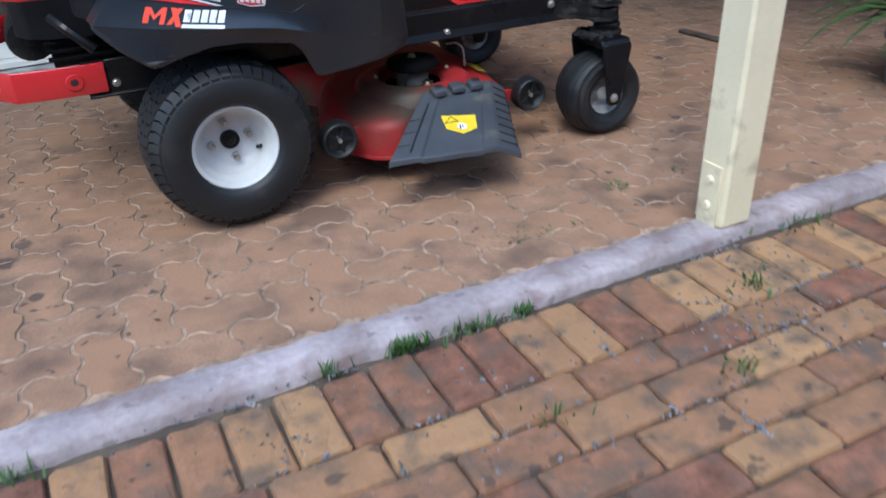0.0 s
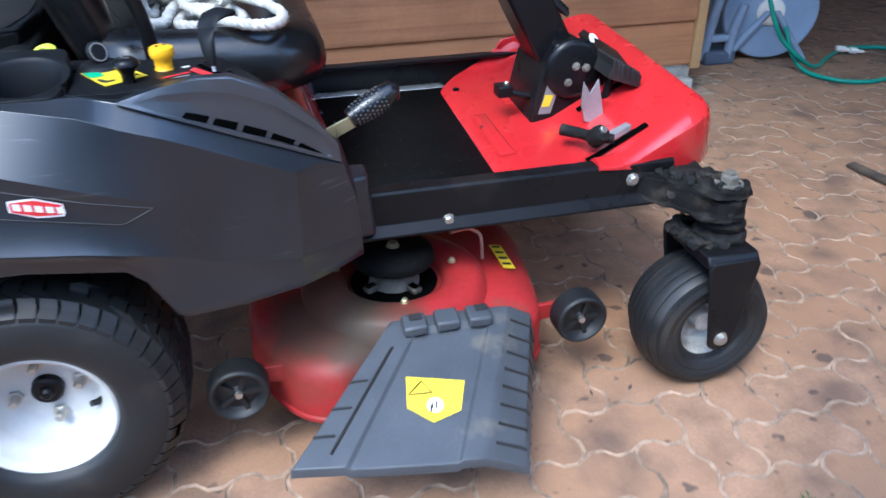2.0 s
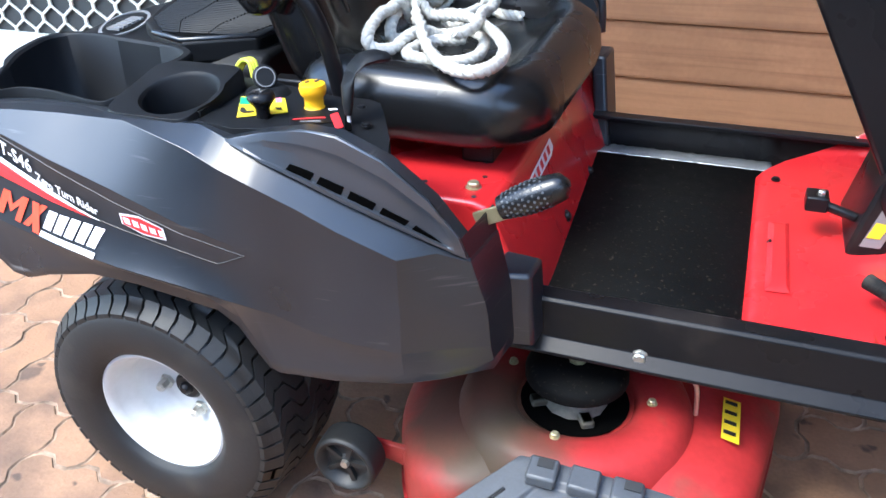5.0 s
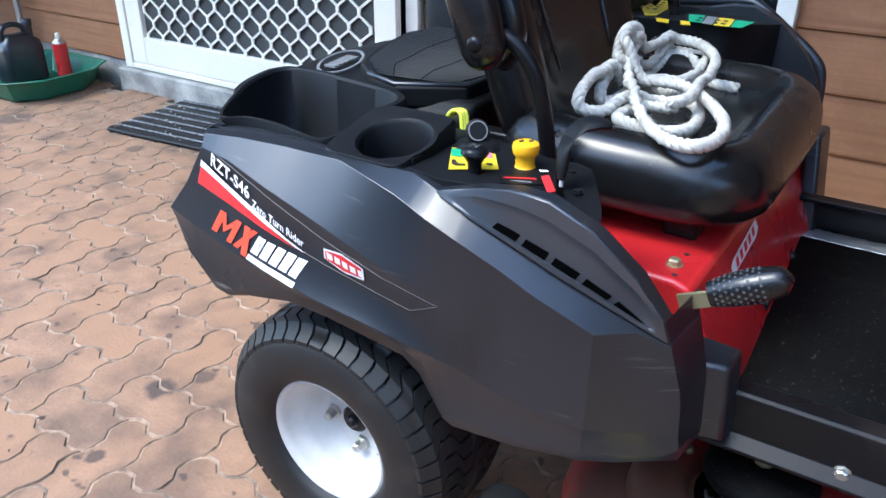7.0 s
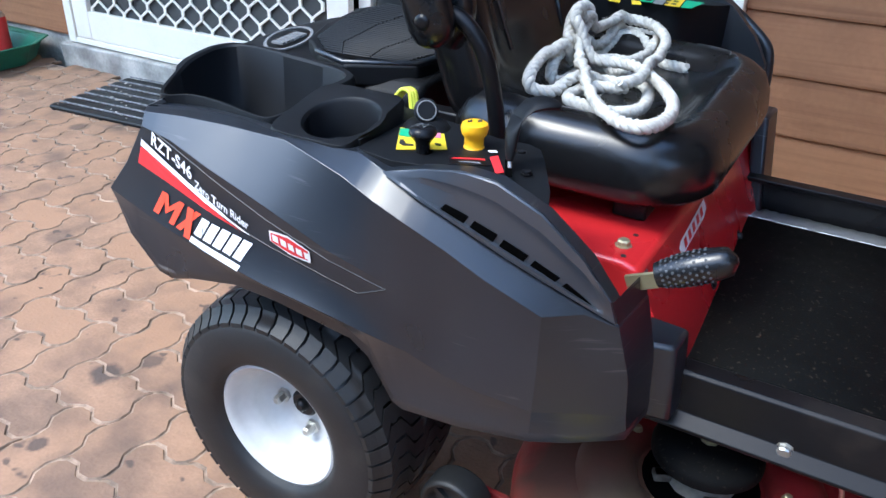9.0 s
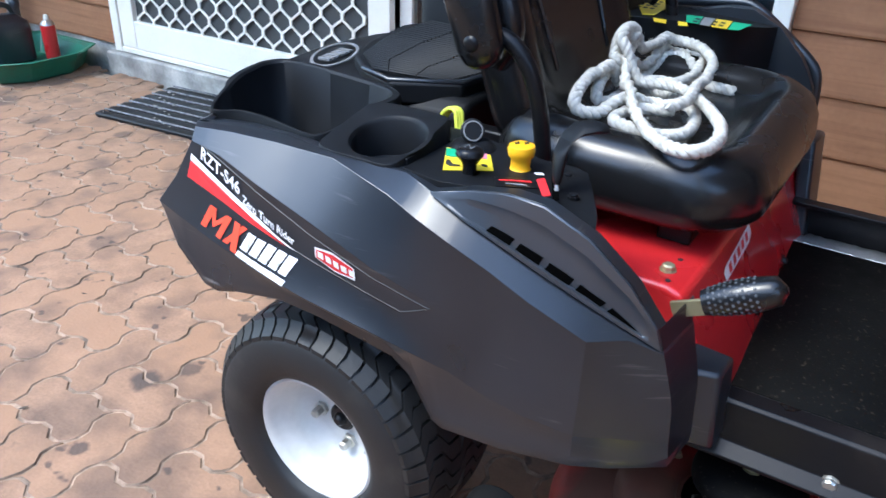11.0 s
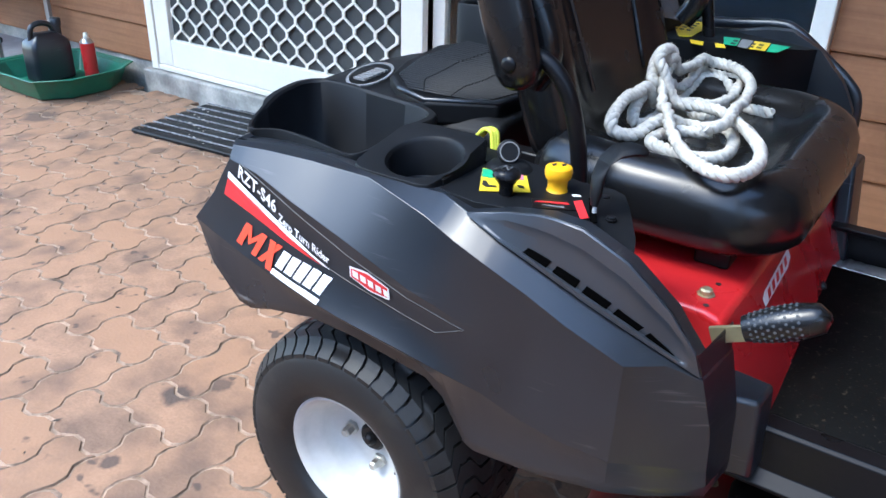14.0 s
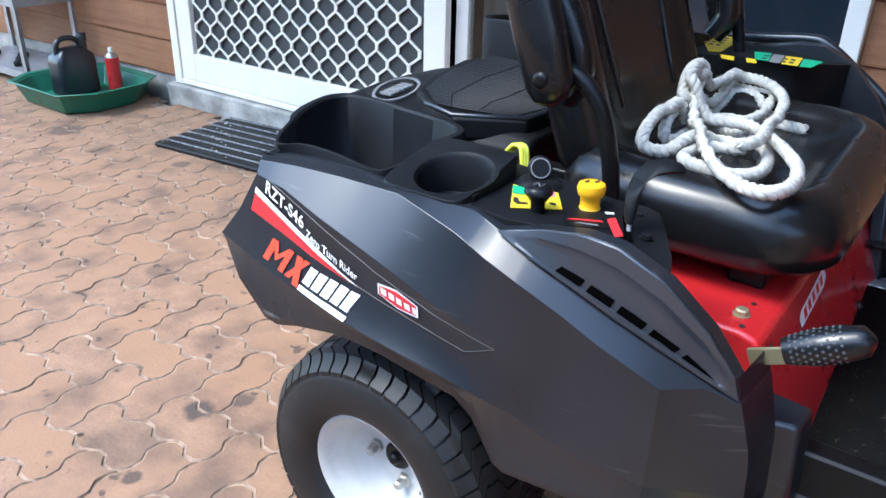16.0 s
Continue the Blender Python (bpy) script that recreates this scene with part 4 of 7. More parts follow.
DIP = ((-0.02, 0.6), (0.00, 1.0), (0.075, 1.0), (0.10, 0.0), (0.52, 0.0), (0.70, 0.75), (0.73, 1.0), (0.97, 1.0), (1.0, 0.6))
bm = B()
rows = []
for x, open_ in ((.201, 0), (.216, 0), (.226, .05), (.250, .45), (.272, 1), (.290, 1), (.31, 1), (.33, 1), (.352, 1), (.375, 1), (.402, 1), (.43, 1), (.452, 1), (.466, .6), (.474, .1), (.482, 0), (.487, 0)):
    rows.append([louvre_at(x, f if 0.08 < f < 0.72 and open_ > 0.3 or f < 0.08 or f > 0.72 else 0.35 + (f - 0.35) * max(.4, open_), 0.0065 - 0.0055 * (1 - d) * min(1, open_)) for f, d in DIP])
loft(bm, rows)
louvre = finish(part("louvre_panel", bm, "plastic_grey", fender_right, "grey vented cover panel with five slots"), solid=0.003, bevel=0.0016, angle=22)
# each slot is a black patch that paints its inner shade
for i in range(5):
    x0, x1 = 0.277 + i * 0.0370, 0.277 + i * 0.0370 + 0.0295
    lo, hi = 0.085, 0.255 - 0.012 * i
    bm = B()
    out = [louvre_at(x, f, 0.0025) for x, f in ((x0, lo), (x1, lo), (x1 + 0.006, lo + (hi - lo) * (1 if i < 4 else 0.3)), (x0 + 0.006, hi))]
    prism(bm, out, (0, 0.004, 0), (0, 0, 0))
    part("slot", bm, "opening_shade", louvre)

# consoles beside the seat: open bin, cup holder and dash
BIN = [(-.222, -.498), (-.175, -.486), (-.120, -.486), (-.050, -.497), (-.026, -.494), (-.014, -.468), (-.012, -.41), (-.002, -.365), (-.012, -.342), (-.050, -.326), (-.135, -.312), (-.235, -.302), (-.268, -.315), (-.275, -.36), (-.262, -.42)]
DZ0 = 0.706


def console(side):
    bm = B()
    out = [(p.x, p.y) for p in spline([(x, y, 0) for x, y in BIN], 5, closed=True)]
    cx, cy, zf = -0.13, -0.40, 0.585

    def rim(p):
        return float(np.interp(p[1], [-0.50, -0.46, -0.40, -0.34, -0.30], [0.7035, 0.711, 0.724, 0.730, 0.730])) - 0.03 * max(0, -0.2 - p[0])
    rows = []
    for inset, h in ((-0.014, "low"), (-0.014, "edge"), (-0.011, "rim"), (-0.001, "rim"), (0.003, "edge"), (0.012, "step"), (0.022, "floor")):
        row = []
        for p in out:
            d = Vector((cx - p[0], cy - p[1], 0)).normalized() * (inset * 0.45 if inset < 0 and p[1] < -0.43 else inset)
            z = {"low": 0.56, "edge": rim(p) - 0.004, "rim": rim(p), "step": zf + 0.012, "floor": zf}[h]
            row.append((p[0] + d.x, p[1] + d.y, z))
        rows.append(row)
    made = loft(bm, rows, closed=True)
    bm.faces.new(made[-1])
    # cup holder in a collar that rises towards the seat
    cc, r = Vector((0.083, -0.478, 0)), 0.0485

    def top(p):
        return float(np.interp(p.y, [-0.56, -0.53, -0.47, -0.42, -0.38], [0.7075, 0.710, 0.722, 0.733, 0.733]))
    prof = ((1.0, -0.14, 1), (1.0, -0.007, 1), (0.965, 0, 1), (r + 0.010, 0.0005, 0), (r + 0.004, 0, 0), (r, -0.005, 0), (r - 0.001, -0.045, 0), (r - 0.006, -0.048, 0), (r - 0.010, -0.090, 0))
    ring_rows = [[] for _ in prof]
    for k in range(48):
        a = 2 * math.pi * k / 48
        d = Vector((math.cos(a), math.sin(a), 0))
        reach = 1.0 / ((abs(d.x) / (0.052 if d.x > 0 else 0.082)) ** 6 + (abs(d.y) / (0.088 if d.y > 0 else 0.064)) ** 6) ** (1 / 6)
        for row, (q, z, outer) in zip(ring_rows, prof):
            e = cc + d * (reach * q if outer else q)
            row.append((e.x, e.y, top(e) + z if z > -0.04 or outer else top(cc) + z))
    made = loft(bm, ring_rows, closed=True)
    bm.faces.new(made[-1])
    # notch beside the cup
    box(bm, (0.126, -0.512, 0.60), (0.137, -0.492, 0.712))
    # dash
    dash = [(0.020, -0.350), (0.15, -0.366), (0.27, -0.396), (0.312, -0.393), (0.332, -0.402), (0.350, -0.430), (0.384, -0.490), (0.398, -0.528), (0.345, -0.530), (0.30, -0.527), (0.24, -0.525), (0.196, -0.535), (0.140, -0.525), (0.138, -0.41), (0.025, -0.385)]
    prism(bm, [(x, y, 0.55) for x, y in dash], (0, 0, 0), (0, 0, DZ0 - 0.55))
    for v in bm.verts:
        if abs(v.co.z - DZ0) < 1e-5 and v.co.x > 0.34:
            v.co.z -= (v.co.x - 0.34) * 0.22
    # inner side wall below
    prism(bm, [(-0.03, -0.34, 0.45), (0.33, -0.40, 0.45), (0.40, -0.47, 0.45), (0.40, -0.50, 0.45), (-0.03, -0.48, 0.45)], (0, 0, 0), (0, 0, 0.12))
    flip(bm, side, True)
    return finish(part("console", bm, "console_black", mower, "matt black plastic side console with bin and cup holder"), bevel=0.0045, angle=38, segments=3)


con = console(0)
far_con = console(1)


def lathe_part(name, prof, place, axis, mat, parent, n=20, label=""):
    bm = B()
    lathe(bm, prof, ring_on(place, axis), n)
    return finish(part(name, bm, mat, parent, label), angle=35)


def plate(name, pts, h, mat, parent, label=""):
    bm = B()
    prism(bm, pts, (0, 0, 0), h)
    return part(name, bm, mat, parent, label)


def dash_plate(name, pts, mat, lift=0.001, label=""):
    return plate(name, [(x, y, DZ0 + lift) for x, y in pts], (0, 0, 0.0008), mat, con, label)


lathe_part("ignition", [(0, 0.009), (0.021, 0.009), (0.027, 0.006), (0.032, 0.0), (0, 0)], (0.172, -0.412, DZ0), (0, 0, 1), "console_black", con, 28)
bm = B()
box(bm, (0.169, -0.418, DZ0 + 0.008), (0.175, -0.406, DZ0 + 0.014))
lathe(bm, [(0, 0.0028), (0.0140, 0.0028), (0.0165, 0.001), (0.0165, -0.001), (0.0140, -0.0028), (0, -0.0028)], ring_on((0.171, -0.412, DZ0 + 0.022), (0.62, -0.62, 0.42)), 24)
finish(part("key", bm, "console_black", con, "ignition key with a round black head"), angle=12)
bm = B()
lathe(bm, [(0.0135, 0.0032), (0.0118, 0.0034), (0.0118, 0.003)], ring_on((0.171, -0.412, DZ0 + 0.022), (0.62, -0.62, 0.42)), 24)
part("key_rim", bm, "grey_print", con)
dash_plate("control_label", [(0.185, -0.505), (0.147, -0.437), (0.207, -0.426), (0.237, -0.470)], "yellow", label="yellow and green control label")
dash_plate("green_field", [(0.163, -0.464), (0.150, -0.442), (0.168, -0.436), (0.180, -0.456), (0.174, -0.462)], "green_label", 0.002)
dash_plate("pink_field", [(0.212, -0.442), (0.203, -0.428), (0.196, -0.432), (0.205, -0.446)], "pink_print", 0.002)
dash_plate("label_arrow", [(0.178, -0.487), (0.172, -0.476), (0.176, -0.474), (0.186, -0.484), (0.194, -0.480), (0.197, -0.484), (0.186, -0.491)], "black_print_and_shade", 0.002)
dash_plate("label_mark", [(0.214, -0.462), (0.222, -0.460), (0.226, -0.466), (0.219, -0.467)], "black_print_and_shade", 0.002)
lathe_part("choke_knob", [(0, 0.033), (0.011, 0.033), (0.0165, 0.029), (0.0175, 0.024), (0.013, 0.018), (0.009, 0.012), (0.0085, 0.0), (0.0125, 0.0), (0, 0)], (0.214, -0.490, DZ0), (0, 0, 1), "black_metal", con, 24, "black choke knob")
bm = B()
for a, b in (((-.005, -.005), (-.005, .006)), ((-.005, .006), (.004, -.005)), ((.004, -.005), (.004, .006))):
    tube(bm, [(0.214 + a[0], -0.490 + a[1], DZ0 + 0.0335), (0.214 + b[0], -0.490 + b[1], DZ0 + 0.0335)], 0.0006, 4)
part("choke_sign", bm, "grey_print", con)
switch = lathe_part("blade_switch", [(0, 0.033), (0.011, 0.033), (0.0162, 0.0305), (0.0175, 0.025), (0.016, 0.0175), (0.0125, 0.0135), (0.0120, 0.002), (0.0135, 0.0), (0, 0)], (0.258, -0.440, DZ0), (0, 0, 1), "amber", con, 28, "amber mushroom blade switch")
for q in (-0.005, 0.005):
    bm = B()
    tube(bm, [(0.258 + q, -0.440 + q * 0.7 - 0.004, DZ0 + 0.0333), (0.258 + q, -0.440 + q * 0.7 + 0.004, DZ0 + 0.0333)], 0.0012, 5)
    tube(bm, [(0.258 + q - .003, -0.440 + q * 0.7, DZ0 + 0.0333), (0.258 + q + .003, -0.440 + q * 0.7, DZ0 + 0.0333)], 0.0009, 5)
    part("switch_arrow", bm, "black_print_and_shade", switch)
dash_plate("speed_plate", [(0.247, -0.485), (0.285, -0.466), (0.310, -0.483), (0.262, -0.510)], "black_metal")
dash_plate("speed_red", [(0.256, -0.4935), (0.259, -0.489), (0.290, -0.4735), (0.293, -0.476)], "red_print", 0.002)
dash_plate("speed_grey", [(0.268, -0.497), (0.272, -0.494), (0.291, -0.486), (0.293, -0.489)], "grey_print", 0.002)
dash_plate("speed_mark", [(0.293, -0.465), (0.299, -0.455), (0.328, -0.497), (0.322, -0.506)], "red_print", 0.002)
dash_plate("speed_dot", [(0.281, -0.447), (0.290, -0.442), (0.294, -0.446), (0.286, -0.451)], "white_print", 0.002)
# black plate paints the shade in the throttle's slot
dash_plate("throttle_slot", [(0.302, -0.442), (0.308, -0.438), (0.341, -0.502), (0.335, -0.508)], "opening_shade", 0.0015)
bm = B()
tube(bm, [(0.330, -0.486, DZ0 - 0.02), (0.322, -0.470, 0.735)], 0.0028, 8)
part("throttle_stalk", bm, "galv", con)
bm = B()
rows = []
for x, y, z, w, d in ((.324, -.476, .716, .006, .004), (.3225, -.472, .728, .010, .006), (.321, -.466, .748, .0125, .007), (.322, -.457, .764, .0155, .008), (.330, -.445, .774, .0175, .009), (.343, -.434, .777, .0175, .008), (.354, -.426, .775, .015, .006), (.358, -.423, .773, .008, .003)):
    u = Vector((0.75, -0.66, 0)).normalized() * w
    n = Vector((0.35, 0.40, 0.85)).normalized() * d if z > .76 else Vector((0.66, 0.75, 0)).normalized() * d
    c = Vector((x, y, z))
    rows.append([tuple(c + u * math.cos(a) + n * math.sin(a)) for a in np.linspace(0, 2 * math.pi, 14, endpoint=False)])
loft(bm, rows, closed=True, cap=True)
finish(part("throttle", bm, "console_black", con, "black bent throttle lever"), angle=50)
for x, y in ((0.316, -0.424), (0.346, -0.474)):
    bolt((x, y, DZ0 - max(0, x - .34) * .22), (0, 0, 1), 0.0055, "black_metal", con, 0.003, "screw")
bm = B()
loop = spline([(0.064, -0.330, 0.680), (0.070, -0.328, 0.702), (0.082, -0.326, 0.718), (0.096, -0.328, 0.718), (0.102, -0.332, 0.702), (0.108, -0.338, 0.680)], 6)
for off in (-0.004, 0, 0.004):
    tube(bm, [p + Vector((0.6, 0.8, 0)) * off for p in loop], 0.0036, 8)
finish(part("dipstick", bm, "lime", mower, "lime yellow dipstick loop"), angle=60)
# labels on the far console
ZL = DZ0 + FAR_UP + 0.0012
for name, pts, mat in (("warning_label", ((.109, .336), (.099, .414), (.139, .421), (.170, .334), (.174, .252), (.154, .241)), "yellow"), ("small_label", ((.181, .225), (.208, .223), (.217, .192), (.194, .195)), "yellow"),
                       ("start_label", ((.228, .226), (.245, .226), (.256, .198), (.240, .192)), "yellow"), ("green_strip", ((.223, .294), (.253, .300), (.266, .230), (.243, .229)), "green_label"),
                       ("print_strip", ((.257, .296), (.278, .296), (.288, .223), (.269, .224)), "grey_print"), ("yellow_strip", ((.281, .294), (.310, .296), (.319, .222), (.291, .222)), "yellow"),
                       ("green_tip", ((.313, .290), (.347, .289), (.340, .225), (.322, .220)), "green_label")):
    plate(name, [(x, y, ZL) for x, y in pts], (0, 0, 0.001), mat, far_con)
bm = B()
for x0, y0, nk, nj in ((.118, .300, 3, 4), (.286, .232, 2, 2), (.252, .236, 1, 2)):
    for k in range(nk):
        for j in range(nj):
            x, y = x0 + .014 * k - .003 * j, y0 + .026 * j
            bm.faces.new([bm.verts.new((x + a, y + b, ZL + 0.0016)) for a, b in ((0, 0), (.009, -.003), (.008, .012), (-.001, .014))])
part("label_print", bm, "black_print_and_shade", far_con)["kind"] = "stuff"
# raised moulding round the far control panel
bm = B()
tube(bm, spline([(0.09, 0.415, 0.772), (0.20, 0.425, 0.778), (0.29, 0.428, 0.786), (0.325, 0.425, 0.778), (0.38, 0.418, 0.742), (0.438, 0.412, 0.700), (0.462, 0.408, 0.668), (0.468, 0.405, 0.60)], 5), 0.011, 10)
finish(part("console_rim", bm, "plastic", far_con), angle=60)

# engine cover
bm = B()
secs = []
for x, ya, yb, zt in ((-0.43, -0.16, 0.10, 0.645), (-0.40, -0.22, 0.16, 0.674), (-0.33, -0.25, 0.19, 0.688), (-0.24, -0.262, 0.20, 0.695), (-0.10, -0.262, 0.20, 0.697), (0.02, -0.25, 0.19, 0.697), (0.05, -0.24, 0.18, 0.692)):
    k = 0.03
    secs.append([(x, ya + 0.01, 0.48), (x, ya, 0.60), (x, ya + 0.005, zt - 0.02), (x, ya + k, zt), (x, (ya + yb) / 2, zt + 0.008), (x, yb - k, zt), (x, yb - 0.005, zt - 0.02), (x, yb, 0.60), (x, yb - 0.01, 0.48)])
loft(bm, secs, cap=True)
hood = finish(part("engine_cover", bm, "console_black", mower, "black plastic engine cover"), bevel=0.008, angle=25, segments=3)
out = [(-0.140, -0.240), (-0.070, -0.268), (0.030, -0.207), (0.046, -0.10), (0.046, 0.10), (-0.02, 0.19), (-0.16, 0.20), (-0.26, 0.16), (-0.292, 0.08), (-0.262, -0.07), (-0.218, -0.172)]
bm = B()
prism(bm, [(x, y, 0.680) for x, y in out], (0, 0, 0), (0, 0, 0.038))
grille = finish(part("cooling_grille", bm, "console_black", hood, "raised slotted air intake"), bevel=0.006, angle=25, segments=3)
nsl = 30
for i in range(nsl):
    s = (i + 0.5) / nsl
    a = Vector((float(np.interp(s, [0, 0.2, 0.6, 1], [-0.128, -0.205, -0.252, -0.262])), float(np.interp(s, [0, 0.2, 0.6, 1], [-0.236, -0.165, -0.03, 0.14])), 0.7185))
    b = Vector((float(np.interp(s, [0, 0.4, 1], [0.010, 0.036, 0.030])), float(np.interp(s, [0, 0.4, 1], [-0.212, -0.10, 0.11])), 0.7185))
    for u0, u1 in ((0.02, 0.315), (0.325, 0.655), (0.665, 0.98)):
        bm = B()
        tube(bm, [a.lerp(b, t) + Vector((0.016 * math.sin(math.pi * t) * (s - 0.4), -0.018 * math.sin(math.pi * t), 0.006 * math.sin(math.pi * min(1, 0.15 + t * 0.8)))) for t in np.linspace(u0, u1, 6)], 0.0026, 6)
        part("slat", bm, "console_black", grille)
bm = B()
tube(bm, [(-0.150, -0.232, 0.718), (-0.075, -0.262, 0.718), (0.025, -0.203, 0.718), (0.040, -0.10, 0.718)], 0.0055, 8)
finish(part("lip", bm, "plastic", grille), angle=60)
bm = B()
for r0, r1 in ((0.88, 1.0),):
    rows = [[(-0.285 + 0.040 * r * math.cos(a) - 0.02 * r * math.sin(a), -0.145 + 0.075 * r * math.sin(a), 0.7015 + 0.003 * math.sin(a) + h) for a in np.linspace(0, 2 * math.pi, 40, endpoint=False)]
            for r, h in ((r0, 0), (r0, 0.002), (r1, 0.002), (r1, 0))]
    loft(bm, rows, closed=True)
part("oval_badge", bm, "grey_print", hood, "oval badge outline with unreadable raised marks")
bm = B()
for i in range(6):
    y = -0.185 + i * 0.0145
    box(bm, (-0.298 + 0.3 * (y + 0.145) * -0.5, y, 0.7000), (-0.272 + 0.3 * (y + 0.145) * -0.5, y + 0.009, 0.7040))
part("badge_bars", bm, "grey_print", hood)

# engine, rear plate and bumper
bm = B()
box(bm, (-0.36, -0.21, 0.40), (0.02, 0.15, 0.58))
engine = finish(part("engine", bm, "black_metal", mower, "dark engine block with cooling fins and muffler"), bevel=0.004)
bm = B()
lathe(bm, [(0, -0.02), (0.055, -0.02), (0.06, 0), (0.06, 0.14), (0.05, 0.16), (0, 0.16)], ring_on((-0.40, -0.10, 0.46), (0, 1, 0)), 20)
finish(part("muffler", bm, "greasy", engine), angle=40)
for i in range(6):
    bm = B()
    box(bm, (-0.37, -0.225, 0.42 + i * 0.022), (-0.10, -0.205, 0.428 + i * 0.022))
    part("cooling_fin", bm, "black_metal", engine)
bm = B()
path = [(-0.252, -0.405), (-0.36, -0.400), (-0.46, -0.385), (-0.505, -0.33), (-0.515, YC)]
path += [(x, 2 * YC - y) for x, y in path[:-1][::-1]]
loft(bm, [[(x, y, 0.374), (x, y, 0.448)] for x, y in path])
finish(part("rear_bumper", bm, "red", mower, "bright red bent steel rear bumper"), solid=0.006, bevel=0.003, angle=30)
lathe_part("bumper_hole", [(0, 0.001), (0.008, 0.001), (0.010, 0.003), (0.019, 0.003), (0.021, 0), (0, 0)], (-0.325, -0.4035, 0.409), (0, -1, 0), "red", mower, 24)
# black disc paints the shade in the tow hole
lathe_part("tow_hole", [(0, 0.0015), (0.008, 0.0015), (0.008, 0), (0, 0)], (-0.325, -0.4047, 0.409), (0, -1, 0), "black_print_and_shade", mower, 16)
bm = B()
box(bm, (-0.250, -0.397, 0.368), (-0.10, -0.386, 0.452))
finish(part("bumper_plate", bm, "black_metal", mower), bevel=0.003)
bolt((-0.135, -0.398, 0.425), (0, -1, 0), 0.011, "steel")
bolt((-0.232, -0.398, 0.392), (0, -1, 0), 0.008, "steel")
bm = B()
loft(bm, [[(x, y, 0.585), (x, y, 0.615)] for x, y in ((-0.33, -0.285), (-0.40, -0.27), (-0.455, -0.22), (-0.475, YC), (-0.455, 0.16))])
finish(part("heat_guard", bm, "red", mower, "red guard over the muffler"), solid=0.006, bevel=0.003)
bm = B()
tube(bm, spline([(-0.26, -0.36, 0.47), (-0.31, -0.34, 0.52), (-0.34, -0.30, 0.545)], 5), 0.013, 8)
part("drain_hose", bm, "black_metal", mower)
bm = B()
box(bm, (-0.30, -0.36, 0.355), (0.30, 2 * YC + 0.36, 0.372))
box(bm, (-0.02, -0.37, 0.19), (0.05, -0.30, 0.40))
box(bm, (-0.02, 2 * YC + 0.30, 0.19), (0.05, 2 * YC + 0.37, 0.40))
finish(part("transaxle_plate", bm, "greasy", mower), bevel=0.004)

# seat
def round_rect(cx, cy, hx, hy, r, n=8):
    pts = []
    for k, (sx, sy) in enumerate(((1, 1), (-1, 1), (-1, -1), (1, -1))):
        for i in range(n + 1):
            a = math.pi / 2 * (k + i / n)
            pts.append((cx + sx * (hx - r) + r * math.cos(a), cy + sy * (hy - r) + r * math.sin(a)))
    return pts


seat_cx, seat_hx, seat_hy = 0.312, 0.205, 0.272
bm = B()
rows = []
for z, ins, r in ((0.604, 0.040, 0.09), (0.606, 0.016, 0.10), (0.618, 0.004, 0.11), (0.640, 0.0, 0.11), (0.668, 0.003, 0.11), (0.692, 0.013, 0.105), (0.706, 0.032, 0.09), (0.711, 0.052, 0.08),
                  (0.707, 0.066, 0.07), (0.696, 0.078, 0.065), (0.686, 0.092, 0.06), (0.681, 0.115, 0.05), (0.680, 0.16, 0.04)):
    row = []
    for x, y in round_rect(seat_cx, YC, seat_hx - ins, seat_hy - ins, r):
        f = (x - seat_cx) / seat_hx
        if ins > 0.06 and f > 0.3:
            x -= 0.034 * math.exp(-((y + 0.045) / 0.060) ** 2) * min(1, (ins - 0.06) / 0.02)
        lift = 0.010 * max(0, -f) - 0.006 * max(0, f - 0.3) + 0.050 * max(0, y - YC)
        row.append((x, y, z + lift * (1 if z > 0.64 else 0)))
    rows.append(row)
made = loft(bm, rows, closed=True)
bm.faces.new(made[0][::-1])
bm.faces.new(made[-1])
cushion = finish(part("seat_cushion", bm, "vinyl", mower, "glossy black moulded vinyl seat cushion"), angle=60)
tilt = Matrix.Translation((0.150, YC, 0.68)) @ Matrix.Rotation(radians(-20), 4, "Y")
bm = B()
rows = []
for d, ins, r in ((-0.036, 0.05, 0.05), (-0.036, 0.02, 0.07), (-0.028, 0.004, 0.08), (-0.01, 0.0, 0.085), (0.022, 0.006, 0.08), (0.040, 0.028, 0.07), (0.044, 0.052, 0.06), (0.036, 0.080, 0.05), (0.030, 0.095, 0.045), (0.028, 0.14, 0.03)):
    rows.append([tuple(tilt @ Vector((d, v, u))) for u, v in round_rect(0.215, 0, 0.265 - ins, 0.232 - ins, r)])
made = loft(bm, rows, closed=True)
bm.faces.new(made[0][::-1])
bm.faces.new(made[-1])
back = finish(part("backrest", bm, "vinyl", mower, "black moulded vinyl backrest"), angle=60)
for s in (-1, 1):
    bm = B()
    tube(bm, [tuple(tilt @ Vector((0.029, s * (0.10 + 0.03 * u), 0.06 + 0.34 * u))) for u in np.linspace(0, 1, 8)], 0.004, 6)
    part("seam", bm, "vinyl", back)
